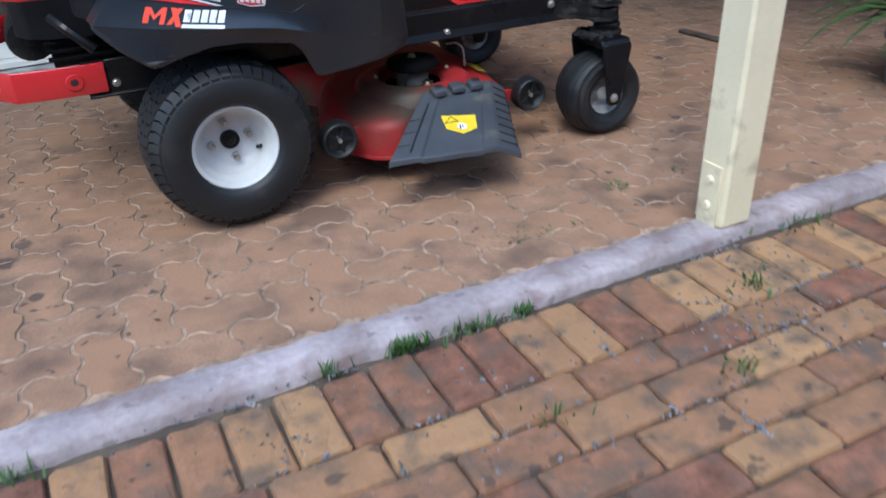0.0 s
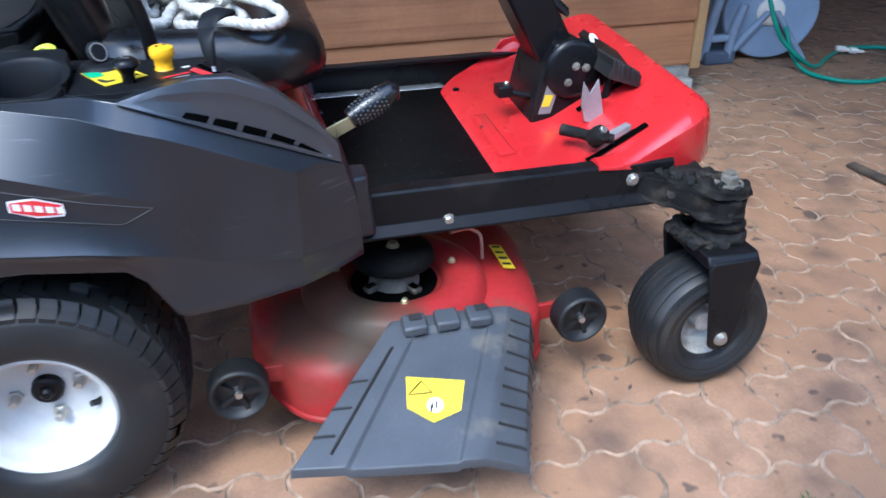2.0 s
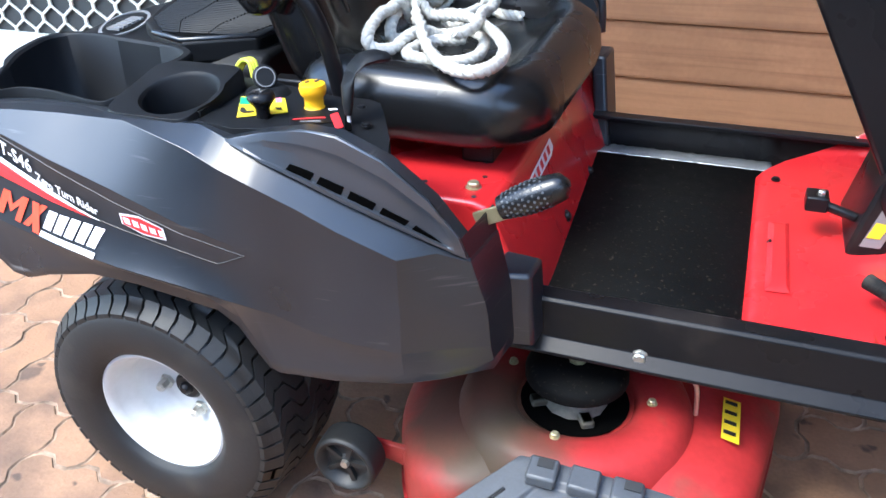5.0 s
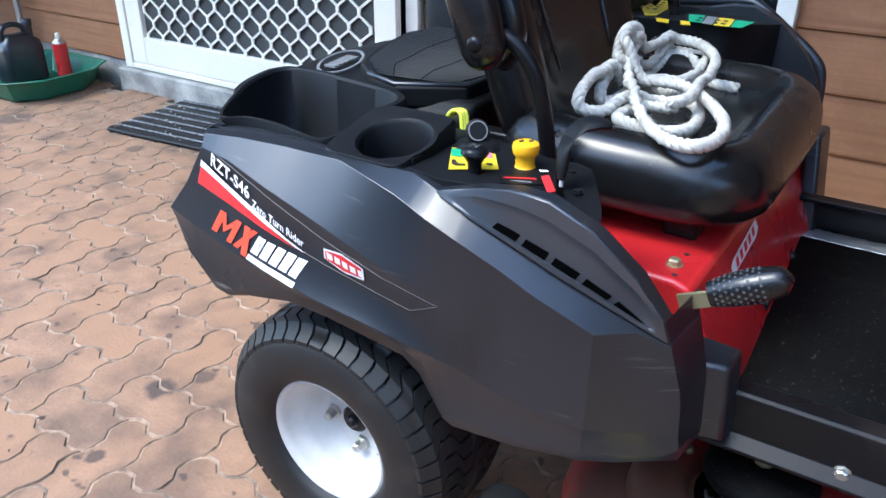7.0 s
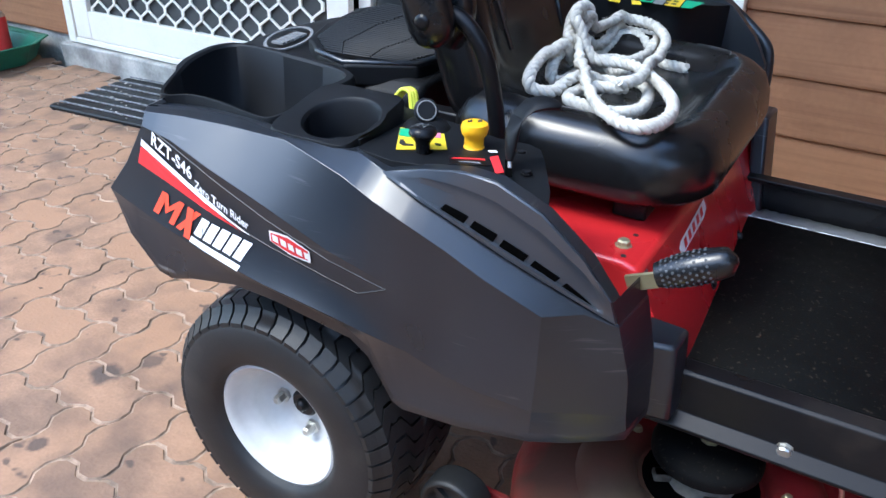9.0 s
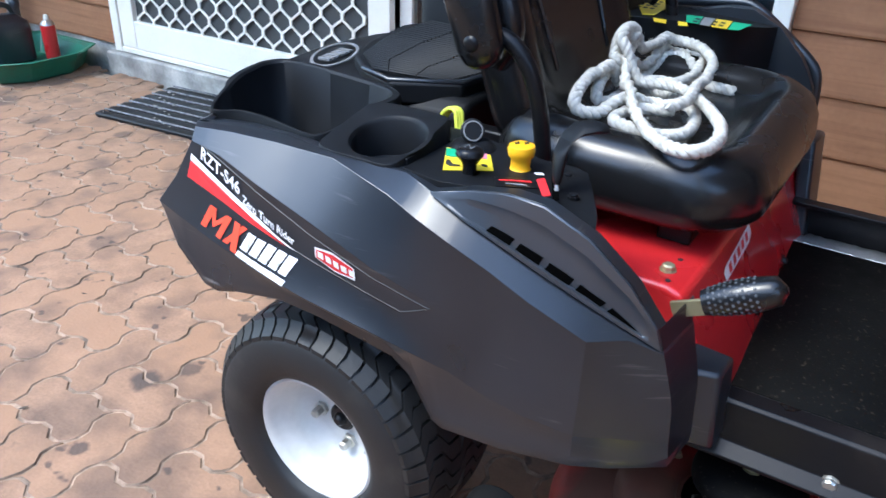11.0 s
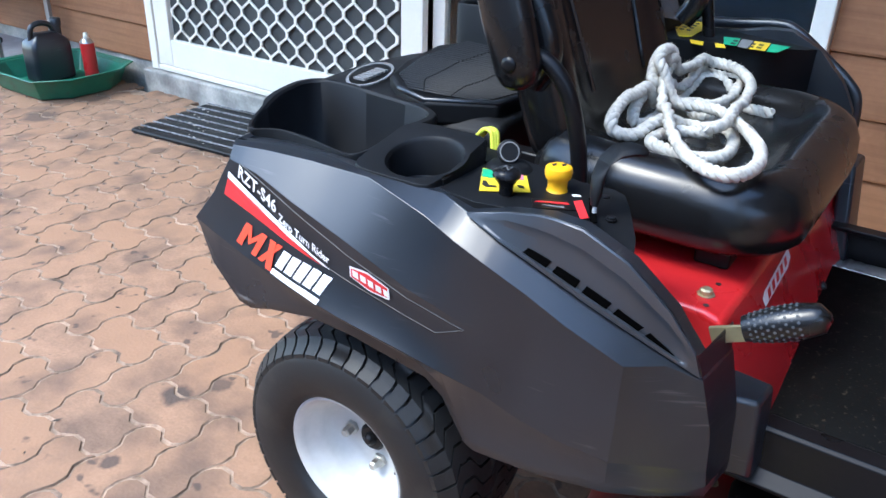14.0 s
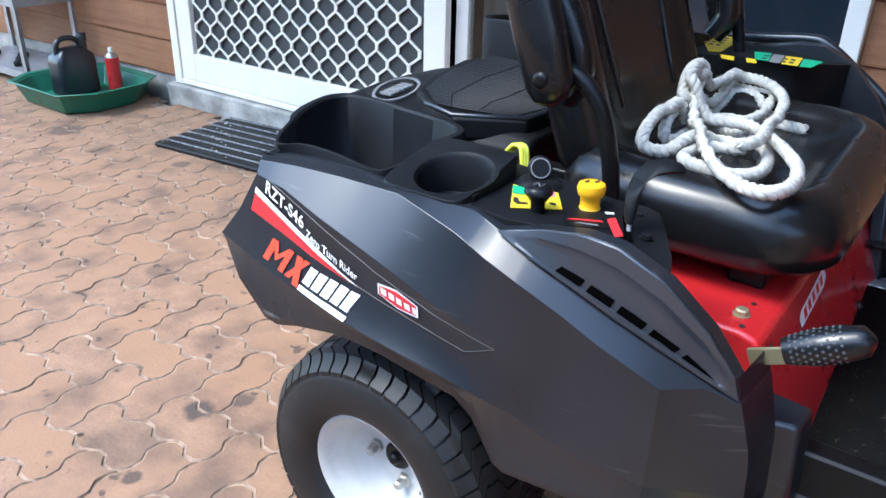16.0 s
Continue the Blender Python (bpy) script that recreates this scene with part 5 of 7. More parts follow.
for side in (0, 1):
    bm = B()
    rows = []
    ax, az, bx, bz = 0.158, 0.815, 0.075, 1.06
    for t, w in ((-0.06, 0.004), (-0.05, 0.016), (-0.02, 0.027), (0.05, 0.034), (0.3, 0.036), (0.7, 0.034), (0.95, 0.028), (1.0, 0.012)):
        cx, cz = ax + (bx - ax) * t, az + (bz - az) * t
        d = Vector((bx - ax, 0, bz - az)).normalized()
        u = Vector((d.z, 0, -d.x))
        rows.append([tuple(Vector((cx, -0.372, cz)) + u * (w * math.cos(a)) + Vector((0, 0.75 * w * math.sin(a), 0))) for a in np.linspace(0, 2 * math.pi, 16, endpoint=False)])
    loft(bm, rows, closed=True, cap=True)
    flip(bm, side)
    pad = finish(part("armrest", bm, "vinyl", mower, "folded-up black padded armrest"), angle=60)
    lathe_part("armrest_bolt", [(0, 0.004), (0.005, 0.004), (0.010, 0.002), (0.011, 0), (0, 0)], fl((0.153, -0.397, 0.836), side), (0, 1 if side else -1, 0), "black_metal", pad, 16)
    bm = B()
    run = [(0.160, -0.352, 0.842), (0.186, -0.352, 0.836), (0.213, -0.350, 0.808), (0.230, -0.345, 0.76), (0.237, -0.335, 0.70), (0.237, -0.32, 0.62)] if not side else \
        [(0.150, -0.352, 0.99), (0.160, -0.352, 0.94), (0.176, -0.352, 0.86), (0.190, -0.350, 0.80), (0.205, -0.345, 0.72), (0.210, -0.33, 0.62)]
    tube(bm, [fl(p, side) for p in spline(run, 6)], 0.0115, 12)
    finish(part("armrest_tube", bm, "black_metal", mower, "bent black steel armrest tube"), angle=60)
    bm = B()
    tube(bm, [fl(p, side) for p in spline([(0.045, -0.325, 1.05), (0.100, -0.325, 0.98), (0.150, -0.325, 0.90), (0.170, -0.325, 0.84), (0.150, -0.32, 0.80)], 6)], 0.021, 12)
    finish(part("back_bolster", bm, "vinyl", back), angle=60)
for lo, hi in (((0.06, YC - 0.20, 0.56), (0.16, YC - 0.17, 0.66)), ((0.06, YC + 0.17, 0.56), (0.16, YC + 0.20, 0.66)), ((0.385, -0.245, 0.567), (0.435, -0.185, 0.605))):
    bm = B()
    box(bm, lo, hi)
    finish(part("seat_mount", bm, "black_metal", mower), bevel=0.004)

# red seat box with its sloping front
bm = B()
SX = [(0.10, 0.40), (0.10, 0.567), (0.445, 0.567), (0.468, 0.560), (0.538, 0.405), (0.538, 0.396)]
prism(bm, [(x, 0, z) for x, z in SX], (0, -0.372, 0), (0, 2 * YC + 0.372, 0))
seat_box = finish(part("seat_box", bm, "red", mower, "bright red steel seat base"), bevel=0.008, segments=3)
for p in ((0.432, -0.327), (0.40, -0.20)):
    bolt((p[0], p[1], 0.568), (0, 0, 1), 0.009, "brass", seat_box)
# black discs paint the shade of punched holes
for x, y in ((0.442, -0.356), (0.437, -0.29), (0.424, -0.24), (0.40, -0.14), (0.36, -0.33)):
    lathe_part("hole", [(0, 0.0006), (0.004, 0.0006), (0.004, 0), (0, 0)], (x, y, 0.5672), (0, 0, 1), "black_print_and_shade", seat_box, 10)
SLOPE = Vector((0.070, 0, -0.155)).normalized()
SN = Vector((0.155, 0, 0.070)).normalized()


def slope_at(u, y, lift=0.001):
    return Vector((0.468, y, 0.560)) + SLOPE * u + SN * lift


for y in (-0.118, 0.07):
    lathe_part("panel_bolt", [(0, 0.004), (0.006, 0.004), (0.008, 0), (0.011, 0), (0.011, -0.001), (0, -0.001)], slope_at(0.140, y), SN, "black_metal", seat_box, 10)
# emblem: white lozenge with a red band
bm = B()
ey = [(0.018, -0.062), (0.030, -0.205), (0.036, -0.218), (0.050, -0.216), (0.042, -0.082), (0.034, -0.062)]
bm.faces.new([bm.verts.new(slope_at(u, y, 0.0012)) for u, y in ey])
part("emblem", bm, "white_print", seat_box, "white lozenge sticker with a red mark")
bm = B()
for k in range(5):
    y = -0.082 - k * 0.0245
    u = 0.023 + k * 0.0022
    bm.faces.new([bm.verts.new(slope_at(a, b, 0.002)) for a, b in ((u, y), (u + 0.013, y - 0.003), (u + 0.014, y - 0.017), (u + 0.001, y - 0.014))])
part("emblem_bars", bm, "red_print", seat_box)
bm = B()
prism(bm, [(0.512, 0.200, 0.392), (0.540, 0.200, 0.392), (0.545, 0.275, 0.392), (0.515, 0.275, 0.392)], (0, 0, 0), (-0.034, 0.06, 0.20))
finish(part("side_bracket", bm, "plastic", mower), bevel=0.006)
bm = B()
prism(bm, [(0.497, -0.437, 0.385), (0.552, -0.425, 0.385), (0.556, -0.372, 0.385), (0.500, -0.366, 0.385)], (0, 0, 0), (-0.010, 0.004, 0.112))
finish(part("side_bracket", bm, "plastic", mower), bevel=0.006)
bm = B()
tube(bm, [(0.56, 0.292, 0.412), (0.82, 0.292, 0.415)], 0.008, 8)
part("far_edge_rod", bm, "black_metal", mower)

# deck lift lever with its grip
bm = B()
prism(bm, [(0.470, -0.446, 0.590), (0.478, -0.446, 0.571), (0.532, -0.464, 0.605), (0.525, -0.464, 0.623)], (0, 0, 0), (0, 0.006, 0))
lever = finish(part("lift_lever", bm, "brass", mower, "flat zinc-plated lift lever"), bevel=0.001)
bm = B()
a, b = Vector((0.512, -0.464, 0.614)), Vector((0.592, -0.449, 0.652))
grip_path = [a + (b - a) * t for t in np.linspace(0, 1, 12)]
tube(bm, grip_path, lambda t: 0.0135 + 0.0065 * math.sin(math.pi * min(1, t * 0.9 + 0.05)) - (0.010 if t > 0.97 else 0), 18)
grip = finish(part("grip", bm, "vinyl", lever, "black dimpled lever grip"), angle=60)
bm = B()
d = (b - a).normalized()
s = d.orthogonal().normalized()
for i in range(9):
    t = 0.10 + i * 0.07
    for k in range(16):
        ang = 2 * math.pi * (k + 0.5 * (i % 2)) / 16
        o = (math.cos(ang) * s + math.sin(ang) * d.cross(s))
        r = 0.0135 + 0.0065 * math.sin(math.pi * min(1, t * 0.9 + 0.05))
        c = a + (b - a) * t + o * r
        lathe(bm, [(0, 0.0008), (0.0014, 0.0006), (0.0019, -0.0004)], ring_on(c, o), 6)
part("grip_studs", bm, "chute", grip)["kind"] = "stuff"

# front cover and steering tower
bm = B()
XS = [0.812, 0.822, 0.835, 0.86, 0.90, 0.935, 0.965, 0.974, 0.980, 0.994, 1.02, 1.055, 1.093, 1.13, 1.17, 1.205, 1.222, 1.236, 1.246, 1.252]
ZX, ZZ = (0.812, 0.822, 0.835, 0.90, 0.96, 0.994, 1.02, 1.093, 1.17, 1.205, 1.222, 1.236, 1.246, 1.252), (0.394, 0.402, 0.406, 0.410, 0.413, 0.421, 0.435, 0.475, 0.515, 0.526, 0.524, 0.508, 0.46, 0.415)


def base_z(x):
    return float(np.interp(x, ZX, ZZ))


def cover_z(x, y):
    return base_z(x) + roll(y)


rows = []
for x in XS:
    z = base_z(x)
    yn = float(np.interp(x, (0.812, 0.972, 0.980, 1.174, 1.215, 1.252), (-0.346, -0.346, -0.389, -0.372, -0.352, -0.312)))
    yf = float(np.interp(x, (0.812, 0.835, 0.86, 0.90, 0.935, 1.00, 1.174, 1.215, 1.252), (0.125, 0.150, 0.180, 0.208, 0.222, 0.232, 0.225, 0.205, 0.165)))
    over = 0.0 if x < 0.975 else max(0.0, 0.4475 - z)
    lip = z - 0.008 if x < 0.975 else min(z + over - 0.008, float(np.interp(x, (0.98, 1.25), (0.439, 0.405))))
    up = float(np.interp(x, (0.89, 0.935, 0.97, 0.995, 1.03, 1.05), (0.0, 0.014, 0.030, 0.042, 0.042, 0.0)))
    soft = float(np.interp(x, (0.98, 1.06, 1.2), (0.004, 0.010, 0.020)))
    row = [(x, yn - 0.002, lip), (x, yn, z - soft + over), (x, yn + 0.010, z - soft * 0.4 + over), (x, yn + 0.034, z + over), (x, yn + 0.060, z)]
    row += [(x, yn + (yf - yn) * f, z) for f in (0.2, 0.35, 0.5, 0.65, 0.8)]
    row += [(x, yf - 0.030, z), (x, yf - 0.012, z + up * 0.3), (x, yf - 0.003, z + up * 0.75), (x, yf, z + up - 0.003)]
    rows.append([(a, b, c + roll(b)) for a, b, c in row])
loft(bm, rows)
cover = finish(part("front_cover", bm, "red", mower, "bright red steel front footwell cover"), solid=0.004, bevel=0.003, angle=28, segments=2)
# pressed panel by the rear edge, and the folded tab on the far flange
bm = B()
for x0, x1, y0, y1, h in ((0.838, 0.872, -0.235, -0.045, 0.0045),):
    lo = [(x0, y0), (x1, y0), (x1 - 0.004, y1), (x0, y1)]
    hi = [(x0 + 0.008, y0 + 0.012), (x1 - 0.006, y0 + 0.012), (x1 - 0.010, y1 - 0.012), (x0 + 0.008, y1 - 0.012)]
    loft(bm, [[(x, y, cover_z(x, y) + 0.003 + dz) for x, y in ring + ring[:1]] for ring, dz in ((lo, 0), (hi, h))])
    bm.faces.new([bm.verts.new((x, y, cover_z(x, y) + 0.003 + h)) for x, y in hi])
bmesh.ops.remove_doubles(bm, verts=bm.verts, dist=0.0005)
finish(part("pressed_panel", bm, "red", cover), angle=20)
bm = B()
prism(bm, [(0.985, 0.226, 0.465), (1.045, 0.226, 0.490), (1.045, 0.226, 0.528), (0.998, 0.226, 0.520), (0.985, 0.226, 0.505)], (0, 0, 0), (0, 0.005, 0))
finish(part("flange_tab", bm, "red", cover), bevel=0.002)


# black strips on the cover paint the shade of the pedal slots
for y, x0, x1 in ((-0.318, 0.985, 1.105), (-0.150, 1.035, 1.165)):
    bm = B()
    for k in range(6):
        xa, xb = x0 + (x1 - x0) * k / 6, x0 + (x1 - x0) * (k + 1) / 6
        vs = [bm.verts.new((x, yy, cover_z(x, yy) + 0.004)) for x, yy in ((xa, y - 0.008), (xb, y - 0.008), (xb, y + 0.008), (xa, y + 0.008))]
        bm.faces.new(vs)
    part("pedal_slot", bm, "opening_shade", cover)
for x, y in ((0.845, -0.105), (0.985, -0.338), (0.845, 0.10)):
    bolt((x, y, cover_z(x, y) + 0.003), (0, 0, 1), 0.006, "black_metal", cover, 0.003, "screw")
bm = B()
prism(bm, [(0.955, 0, 0.415), (1.10, 0, 0.455), (1.115, 0, 0.52), (1.085, 0, 0.580), (1.045, 0, 0.605), (0.995, 0, 0.598), (0.968, 0, 0.545), (0.945, 0, 0.44)], (0, -0.115, 0), (0, 0.045, 0))
tower = finish(part("steering_tower", bm, "black_metal", mower, "black steel steering tower"), bevel=0.006)
bm = B()
ca, cb = Vector((1.02, -0.035, 0.55)), Vector((0.760, -0.035, 1.02))
d = (cb - ca).normalized()
u = Vector((-d.z, 0, d.x))
pts = [ca + u * a + Vector((0, b, 0)) for a, b in ((-0.042, -0.052), (0.042, -0.052), (0.042, 0.052), (-0.042, 0.052))]
prism(bm, pts, (0, 0, 0), cb - ca)
finish(part("steering_column", bm, "black_metal", tower, "black box-section steering column"), bevel=0.008, segments=3)
bm = B()
lathe(bm, [(0, 0.012), (0.050, 0.012), (0.062, 0.006), (0.064, 0.0), (0, 0)], ring_on((1.035, -0.117, 0.545), (0, -1, 0)), 28)
finish(part("bearing_plate", bm, "black_metal", tower), angle=40)
for x, z in ((1.035, 0.553), (1.058, 0.548), (1.02, 0.52)):
    bolt((x, -0.130, z), (0, -1, 0), 0.007, "dusty", tower, 0.006)
bm = B()
bm.faces.new([bm.verts.new(p) for p in ((0.962, -0.1165, 0.452), (0.990, -0.1165, 0.452), (1.010, -0.1165, 0.520), (0.982, -0.1165, 0.525))])
part("tower_label", bm, "grey_print", tower, "small grey and yellow warning label")
bm = B()
bm.faces.new([bm.verts.new(p) for p in ((0.968, -0.1175, 0.468), (0.986, -0.1175, 0.468), (0.995, -0.1175, 0.492), (0.976, -0.1175, 0.494))])
part("label_patch", bm, "yellow", tower)
bm = B()
prism(bm, [(1.020, 0, 0.545), (1.036, 0, 0.520), (1.052, 0, 0.548), (1.070, 0, 0.47), (1.06, 0, 0.452), (1.028, 0, 0.462), (1.018, 0, 0.50)], (0, -0.205, 0), (0, -0.200, 0))
finish(part("latch_plate", bm, "galv", tower, "bare metal parking latch"), bevel=0.001)
bm = B()
prism(bm, [(1.075, -0.20, 0.545), (1.145, -0.20, 0.520), (1.150, -0.20, 0.545), (1.085, -0.20, 0.580)], (0, 0, 0), (0, 0.085, 0))
brake = finish(part("brake_pedal", bm, "rubber", mower, "black ribbed rubber brake pedal"), bevel=0.003)
for i in range(6):
    bm = B()
    box(bm, (1.082 + i * 0.011, -0.202, 0.556 - i * 0.005), (1.088 + i * 0.011, -0.113, 0.584 - i * 0.006))
    finish(part("rib", bm, "rubber", brake), bevel=0.0015)
# smooth pedal plate with a pale oval, and the ribbed pedal beyond the column
bm = B()
prism(bm, [(1.085, -0.100, 0.572), (1.165, -0.105, 0.535), (1.180, -0.030, 0.540), (1.110, 0.010, 0.585), (1.085, -0.020, 0.585)], (0, 0, 0), (0, 0, 0.006))
plate_ob = finish(part("pedal_plate", bm, "black_metal", mower, "flat black pedal plate with a white oval sticker"), bevel=0.002)
bm = B()
ov = [(math.cos(2 * math.pi * k / 20), math.sin(2 * math.pi * k / 20)) for k in range(20)]
bm.faces.new([bm.verts.new((1.118 + 0.012 * a + 0.012 * b, -0.030 + 0.030 * b, 0.5775 - 0.006 * a + 0.004 * b)) for a, b in ov])
part("oval_sticker", bm, "white_print", plate_ob)
bm = B()
prism(bm, [(1.055, 0.075, 0.640), (1.100, 0.075, 0.600), (1.106, 0.075, 0.610), (1.063, 0.075, 0.652)], (0, 0, 0), (0, 0.085, 0))
far_pedal = finish(part("drive_pedal", bm, "rubber", mower, "black ribbed rubber drive pedal"), bevel=0.003)
for i in range(6):
    bm = B()
    box(bm, (1.060 + i * 0.0075, 0.073, 0.650 - i * 0.0068), (1.0645 + i * 0.0075, 0.162, 0.657 - i * 0.0068))
    finish(part("rib", bm, "rubber", far_pedal), bevel=0.0015)
bm = B()
tube(bm, [(1.085, 0.12, 0.62), (1.10, 0.12, 0.50)], 0.009, 8)
part("pedal_arm", bm, "black_metal", far_pedal)
bm = B()
tube(bm, [(1.10, -0.158, 0.55), (1.09, -0.158, 0.44)], 0.009, 8)
part("pedal_arm", bm, "black_metal", mower)
bm = B()
tube(bm, [(0.90, -0.076, 0.495), (0.955, -0.085, 0.482)], 0.008, 8)
box(bm, (0.880, -0.098, 0.488), (0.912, -0.060, 0.512))
finish(part("cruise_pedal", bm, "black_metal", mower), bevel=0.003)
bolt((0.900, -0.085, 0.512), (0, 0, 1), 0.006, "steel")
bm = B()
tube(bm, spline([(0.962, -0.242, 0.466), (0.985, -0.268, 0.466), (1.008, -0.305, 0.468), (1.035, -0.325, 0.470)], 5), lambda t: 0.012 - 0.003 * t, 10)
lathe(bm, [(0, 0.02), (0.016, 0.02), (0.019, 0.014), (0.019, -0.01), (0, -0.012)], ring_on((1.005, -0.312, 0.472), (0.2, -0.6, 0.6)), 14)
finish(part("pedal_linkage", bm, "greasy", mower, "oily drive pedal linkage"), angle=40)
bolt((1.010, -0.322, 0.488), (0.2, -0.6, 0.7), 0.008, "steel")
bm = B()
prism(bm, [(1.025, -0.325, 0.462), (1.075, -0.312, 0.478), (1.070, -0.298, 0.478), (1.02, -0.308, 0.462)], (0, 0, 0), (0, 0, 0.012))
part("link_plate", bm, "galv", mower)

# cutting deck
bm = B()
half = [(0.895, YC), (0.905, -0.16), (0.893, -0.27), (0.872, -0.40), (0.845, -0.455), (0.78, -0.495), (0.60, -0.505), (0.50, -0.530), (0.445, -0.535), (0.39, -0.505), (0.345, -0.43), (0.318, -0.33), (0.33, -0.20), (0.40, YC)]
loop = half + [(x, 2 * YC - y) for x, y in half[1:-1][::-1]]
loop = [(p.x, p.y) for p in spline([(x, y, 0) for x, y in loop], 4, closed=True)]
gx, gy = 0.61, YC


def shrink(p, k):
    v = Vector((p[0] - gx, p[1] - gy))
    return gx + p[0] * 0 + v.x * (1 - k / max(0.2, abs(v.x) + 0.12)), gy + v.y * (1 - k / max(0.2, abs(v.y) + 0.12))


rows = []
for k, z in ((-0.004, 0.085), (-0.004, 0.092), (0.0, 0.095), (0.0, 0.165), (0.008, 0.185), (0.03, 0.198), (0.075, 0.218), (0.13, 0.225), (0.19, 0.228)):
    rows.append([(*shrink(p, k), z) for p in loop])
made = loft(bm, rows, closed=True)
bm.faces.new(made[-1])
for cy in (-0.330, 2 * YC + 0.330):
    lathe(bm, [(0.186, 0.205), (0.172, 0.240), (0.158, 0.251), (0.140, 0.255), (0.118, 0.253), (0.100, 0.245), (0.090, 0.228), (0.088, 0.200)], Matrix.Translation((0.597, cy, 0)), 40)
deck = finish(part("cutting_deck", bm, "deck_red", mower, "dusty red pressed-steel cutting deck"), angle=35)
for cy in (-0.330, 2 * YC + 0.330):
    # black disc paints the shade down in the spindle well
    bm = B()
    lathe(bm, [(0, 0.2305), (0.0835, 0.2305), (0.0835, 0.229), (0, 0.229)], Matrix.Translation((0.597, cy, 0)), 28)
    part("spindle_well", bm, "opening_shade", deck)
    bm = B()
    lathe(bm, [(0.05, 0.231), (0.045, 0.250), (0.032, 0.262), (0.030, 0.285), (0, 0.285)], Matrix.Translation((0.597, cy, 0)), 12)
    for k in range(4):
        a = k * math.pi / 2 + 0.5
        box(bm, (-0.07, -0.010, 0.231), (0.07, 0.010, 0.243), Matrix.Translation((0.597, cy, 0)) @ Matrix.Rotation(a, 4, "Z"))
    finish(part("spindle", bm, "dusty", deck, "dusty cast spindle housing"), bevel=0.003)
    bm = B()
    lathe(bm, [(0, 0.306), (0.050, 0.306), (0.072, 0.300), (0.078, 0.292), (0.078, 0.280), (0.070, 0.276), (0, 0.276)], Matrix.Translation((0.597, cy, 0)), 32)
    pul = finish(part("pulley", bm, "mat_floor", deck, "black belt pulley"), angle=35)
    bolt((0.597, cy, 0.307), (0, 0, 1), 0.010, "brass", pul)
for x, y, z in ((0.712, -0.330, 0.255), (0.592, -0.445, 0.255), (0.46, -0.41, 0.222), (0.49, -0.30, 0.254)):
    bolt((x, y, z), (0, 0, 1), 0.006, "brass", deck, 0.006)
bm = B()
bm.faces.new([bm.verts.new(p) for p in ((0.812, -0.256, 0.2345), (0.838, -0.256, 0.2295), (0.840, -0.345, 0.2245), (0.814, -0.345, 0.2305))])
deck_label = part("deck_label", bm, "yellow", deck, "yellow warning label")
bm = B()
for k in range(4):
    a = Vector((0.815, -0.260, 0.2355)) + Vector((0.002, -0.088, -0.0045)) * (0.04 + k * 0.24)
    bm.faces.new([bm.verts.new(a + Vector(p)) for p in ((0, 0, 0.0005), (0.018, 0, -0.0028), (0.018, -0.008, -0.0031), (0, -0.008, 0.0002))])
part("label_marks", bm, "black_print_and_shade", deck_label)
bm = B()
tube(bm, spline([(0.70, -0.36, 0.335), (0.735, -0.345, 0.33), (0.755, -0.335, 0.318), (0.77, -0.33, 0.30), (0.775, -0.33, 0.25)], 5), 0.0035, 6)
part("spring_clip", bm, "steel", deck)


def scalp_wheel(x, y, z, arm):
    m = ring_on((x, y, z), (0, -1, 0))
    bm = B()
    lathe(bm, [(0, 0.012), (0.010, 0.012), (0.012, 0.006), (0.034, 0.004), (0.040, 0.018), (0.046, 0.022), (0.051, 0.018), (0.052, 0.010), (0.052, -0.022), (0.046, -0.027), (0, -0.027)], m, 32)
    w = finish(part("gauge_wheel", bm, "rubber", deck, "small black plastic gauge wheel"), bevel=0.002, angle=40)
    for k in range(5):
        bm = B()
        box(bm, (0.010, -0.004, 0.002), (0.038, 0.004, 0.012), m @ Matrix.Rotation(2 * math.pi * k / 5, 4, "Z"))
        part("spoke", bm, "rubber", w)
    lathe_part("wheel_bolt", [(0, 0.018), (0.006, 0.018), (0.007, 0.012), (0, 0.012)], (x, y, z), (0, -1, 0), "steel", w, 8)
    bm = B()
    prism(bm, [(arm, 0, 0.135), (x, 0, z - 0.012), (x, 0, z + 0.012), (arm, 0, 0.175)], (0, y + 0.036, 0), (0, y + 0.046, 0))
    finish(part("gauge_arm", bm, "deck_red", deck), bevel=0.002)


scalp_wheel(0.935, -0.448, 0.163, 0.855)
scalp_wheel(0.288, -0.502, 0.167, 0.38)

# discharge chute
TL, TR_, BLc, BRc = Vector((0.555, -0.492, 0.250)), Vector((0.812, -0.500, 0.246)), Vector((0.356, -0.704, 0.160)), Vector((0.706, -0.765, 0.155))


def chute_at(u, v, lift=0.0):
    p = (TL * (1 - u) + TR_ * u) * (1 - v) + (BLc * (1 - u) + BRc * u) * v
    p = p + Vector((0, -0.012 * math.sin(math.pi * u) * v, 0.020 * math.sin(math.pi * u) * (0.3 + 0.7 * v) * (1 - 0.5 * v)))
    if 0.22 < u < 0.72 and v > 0.10:
        p.z -= 0.006
    if u > 0.83:
        p.z -= 0.022 * (u - 0.83) / 0.17
    return p + Vector((0, -0.35, 0.94)) * lift


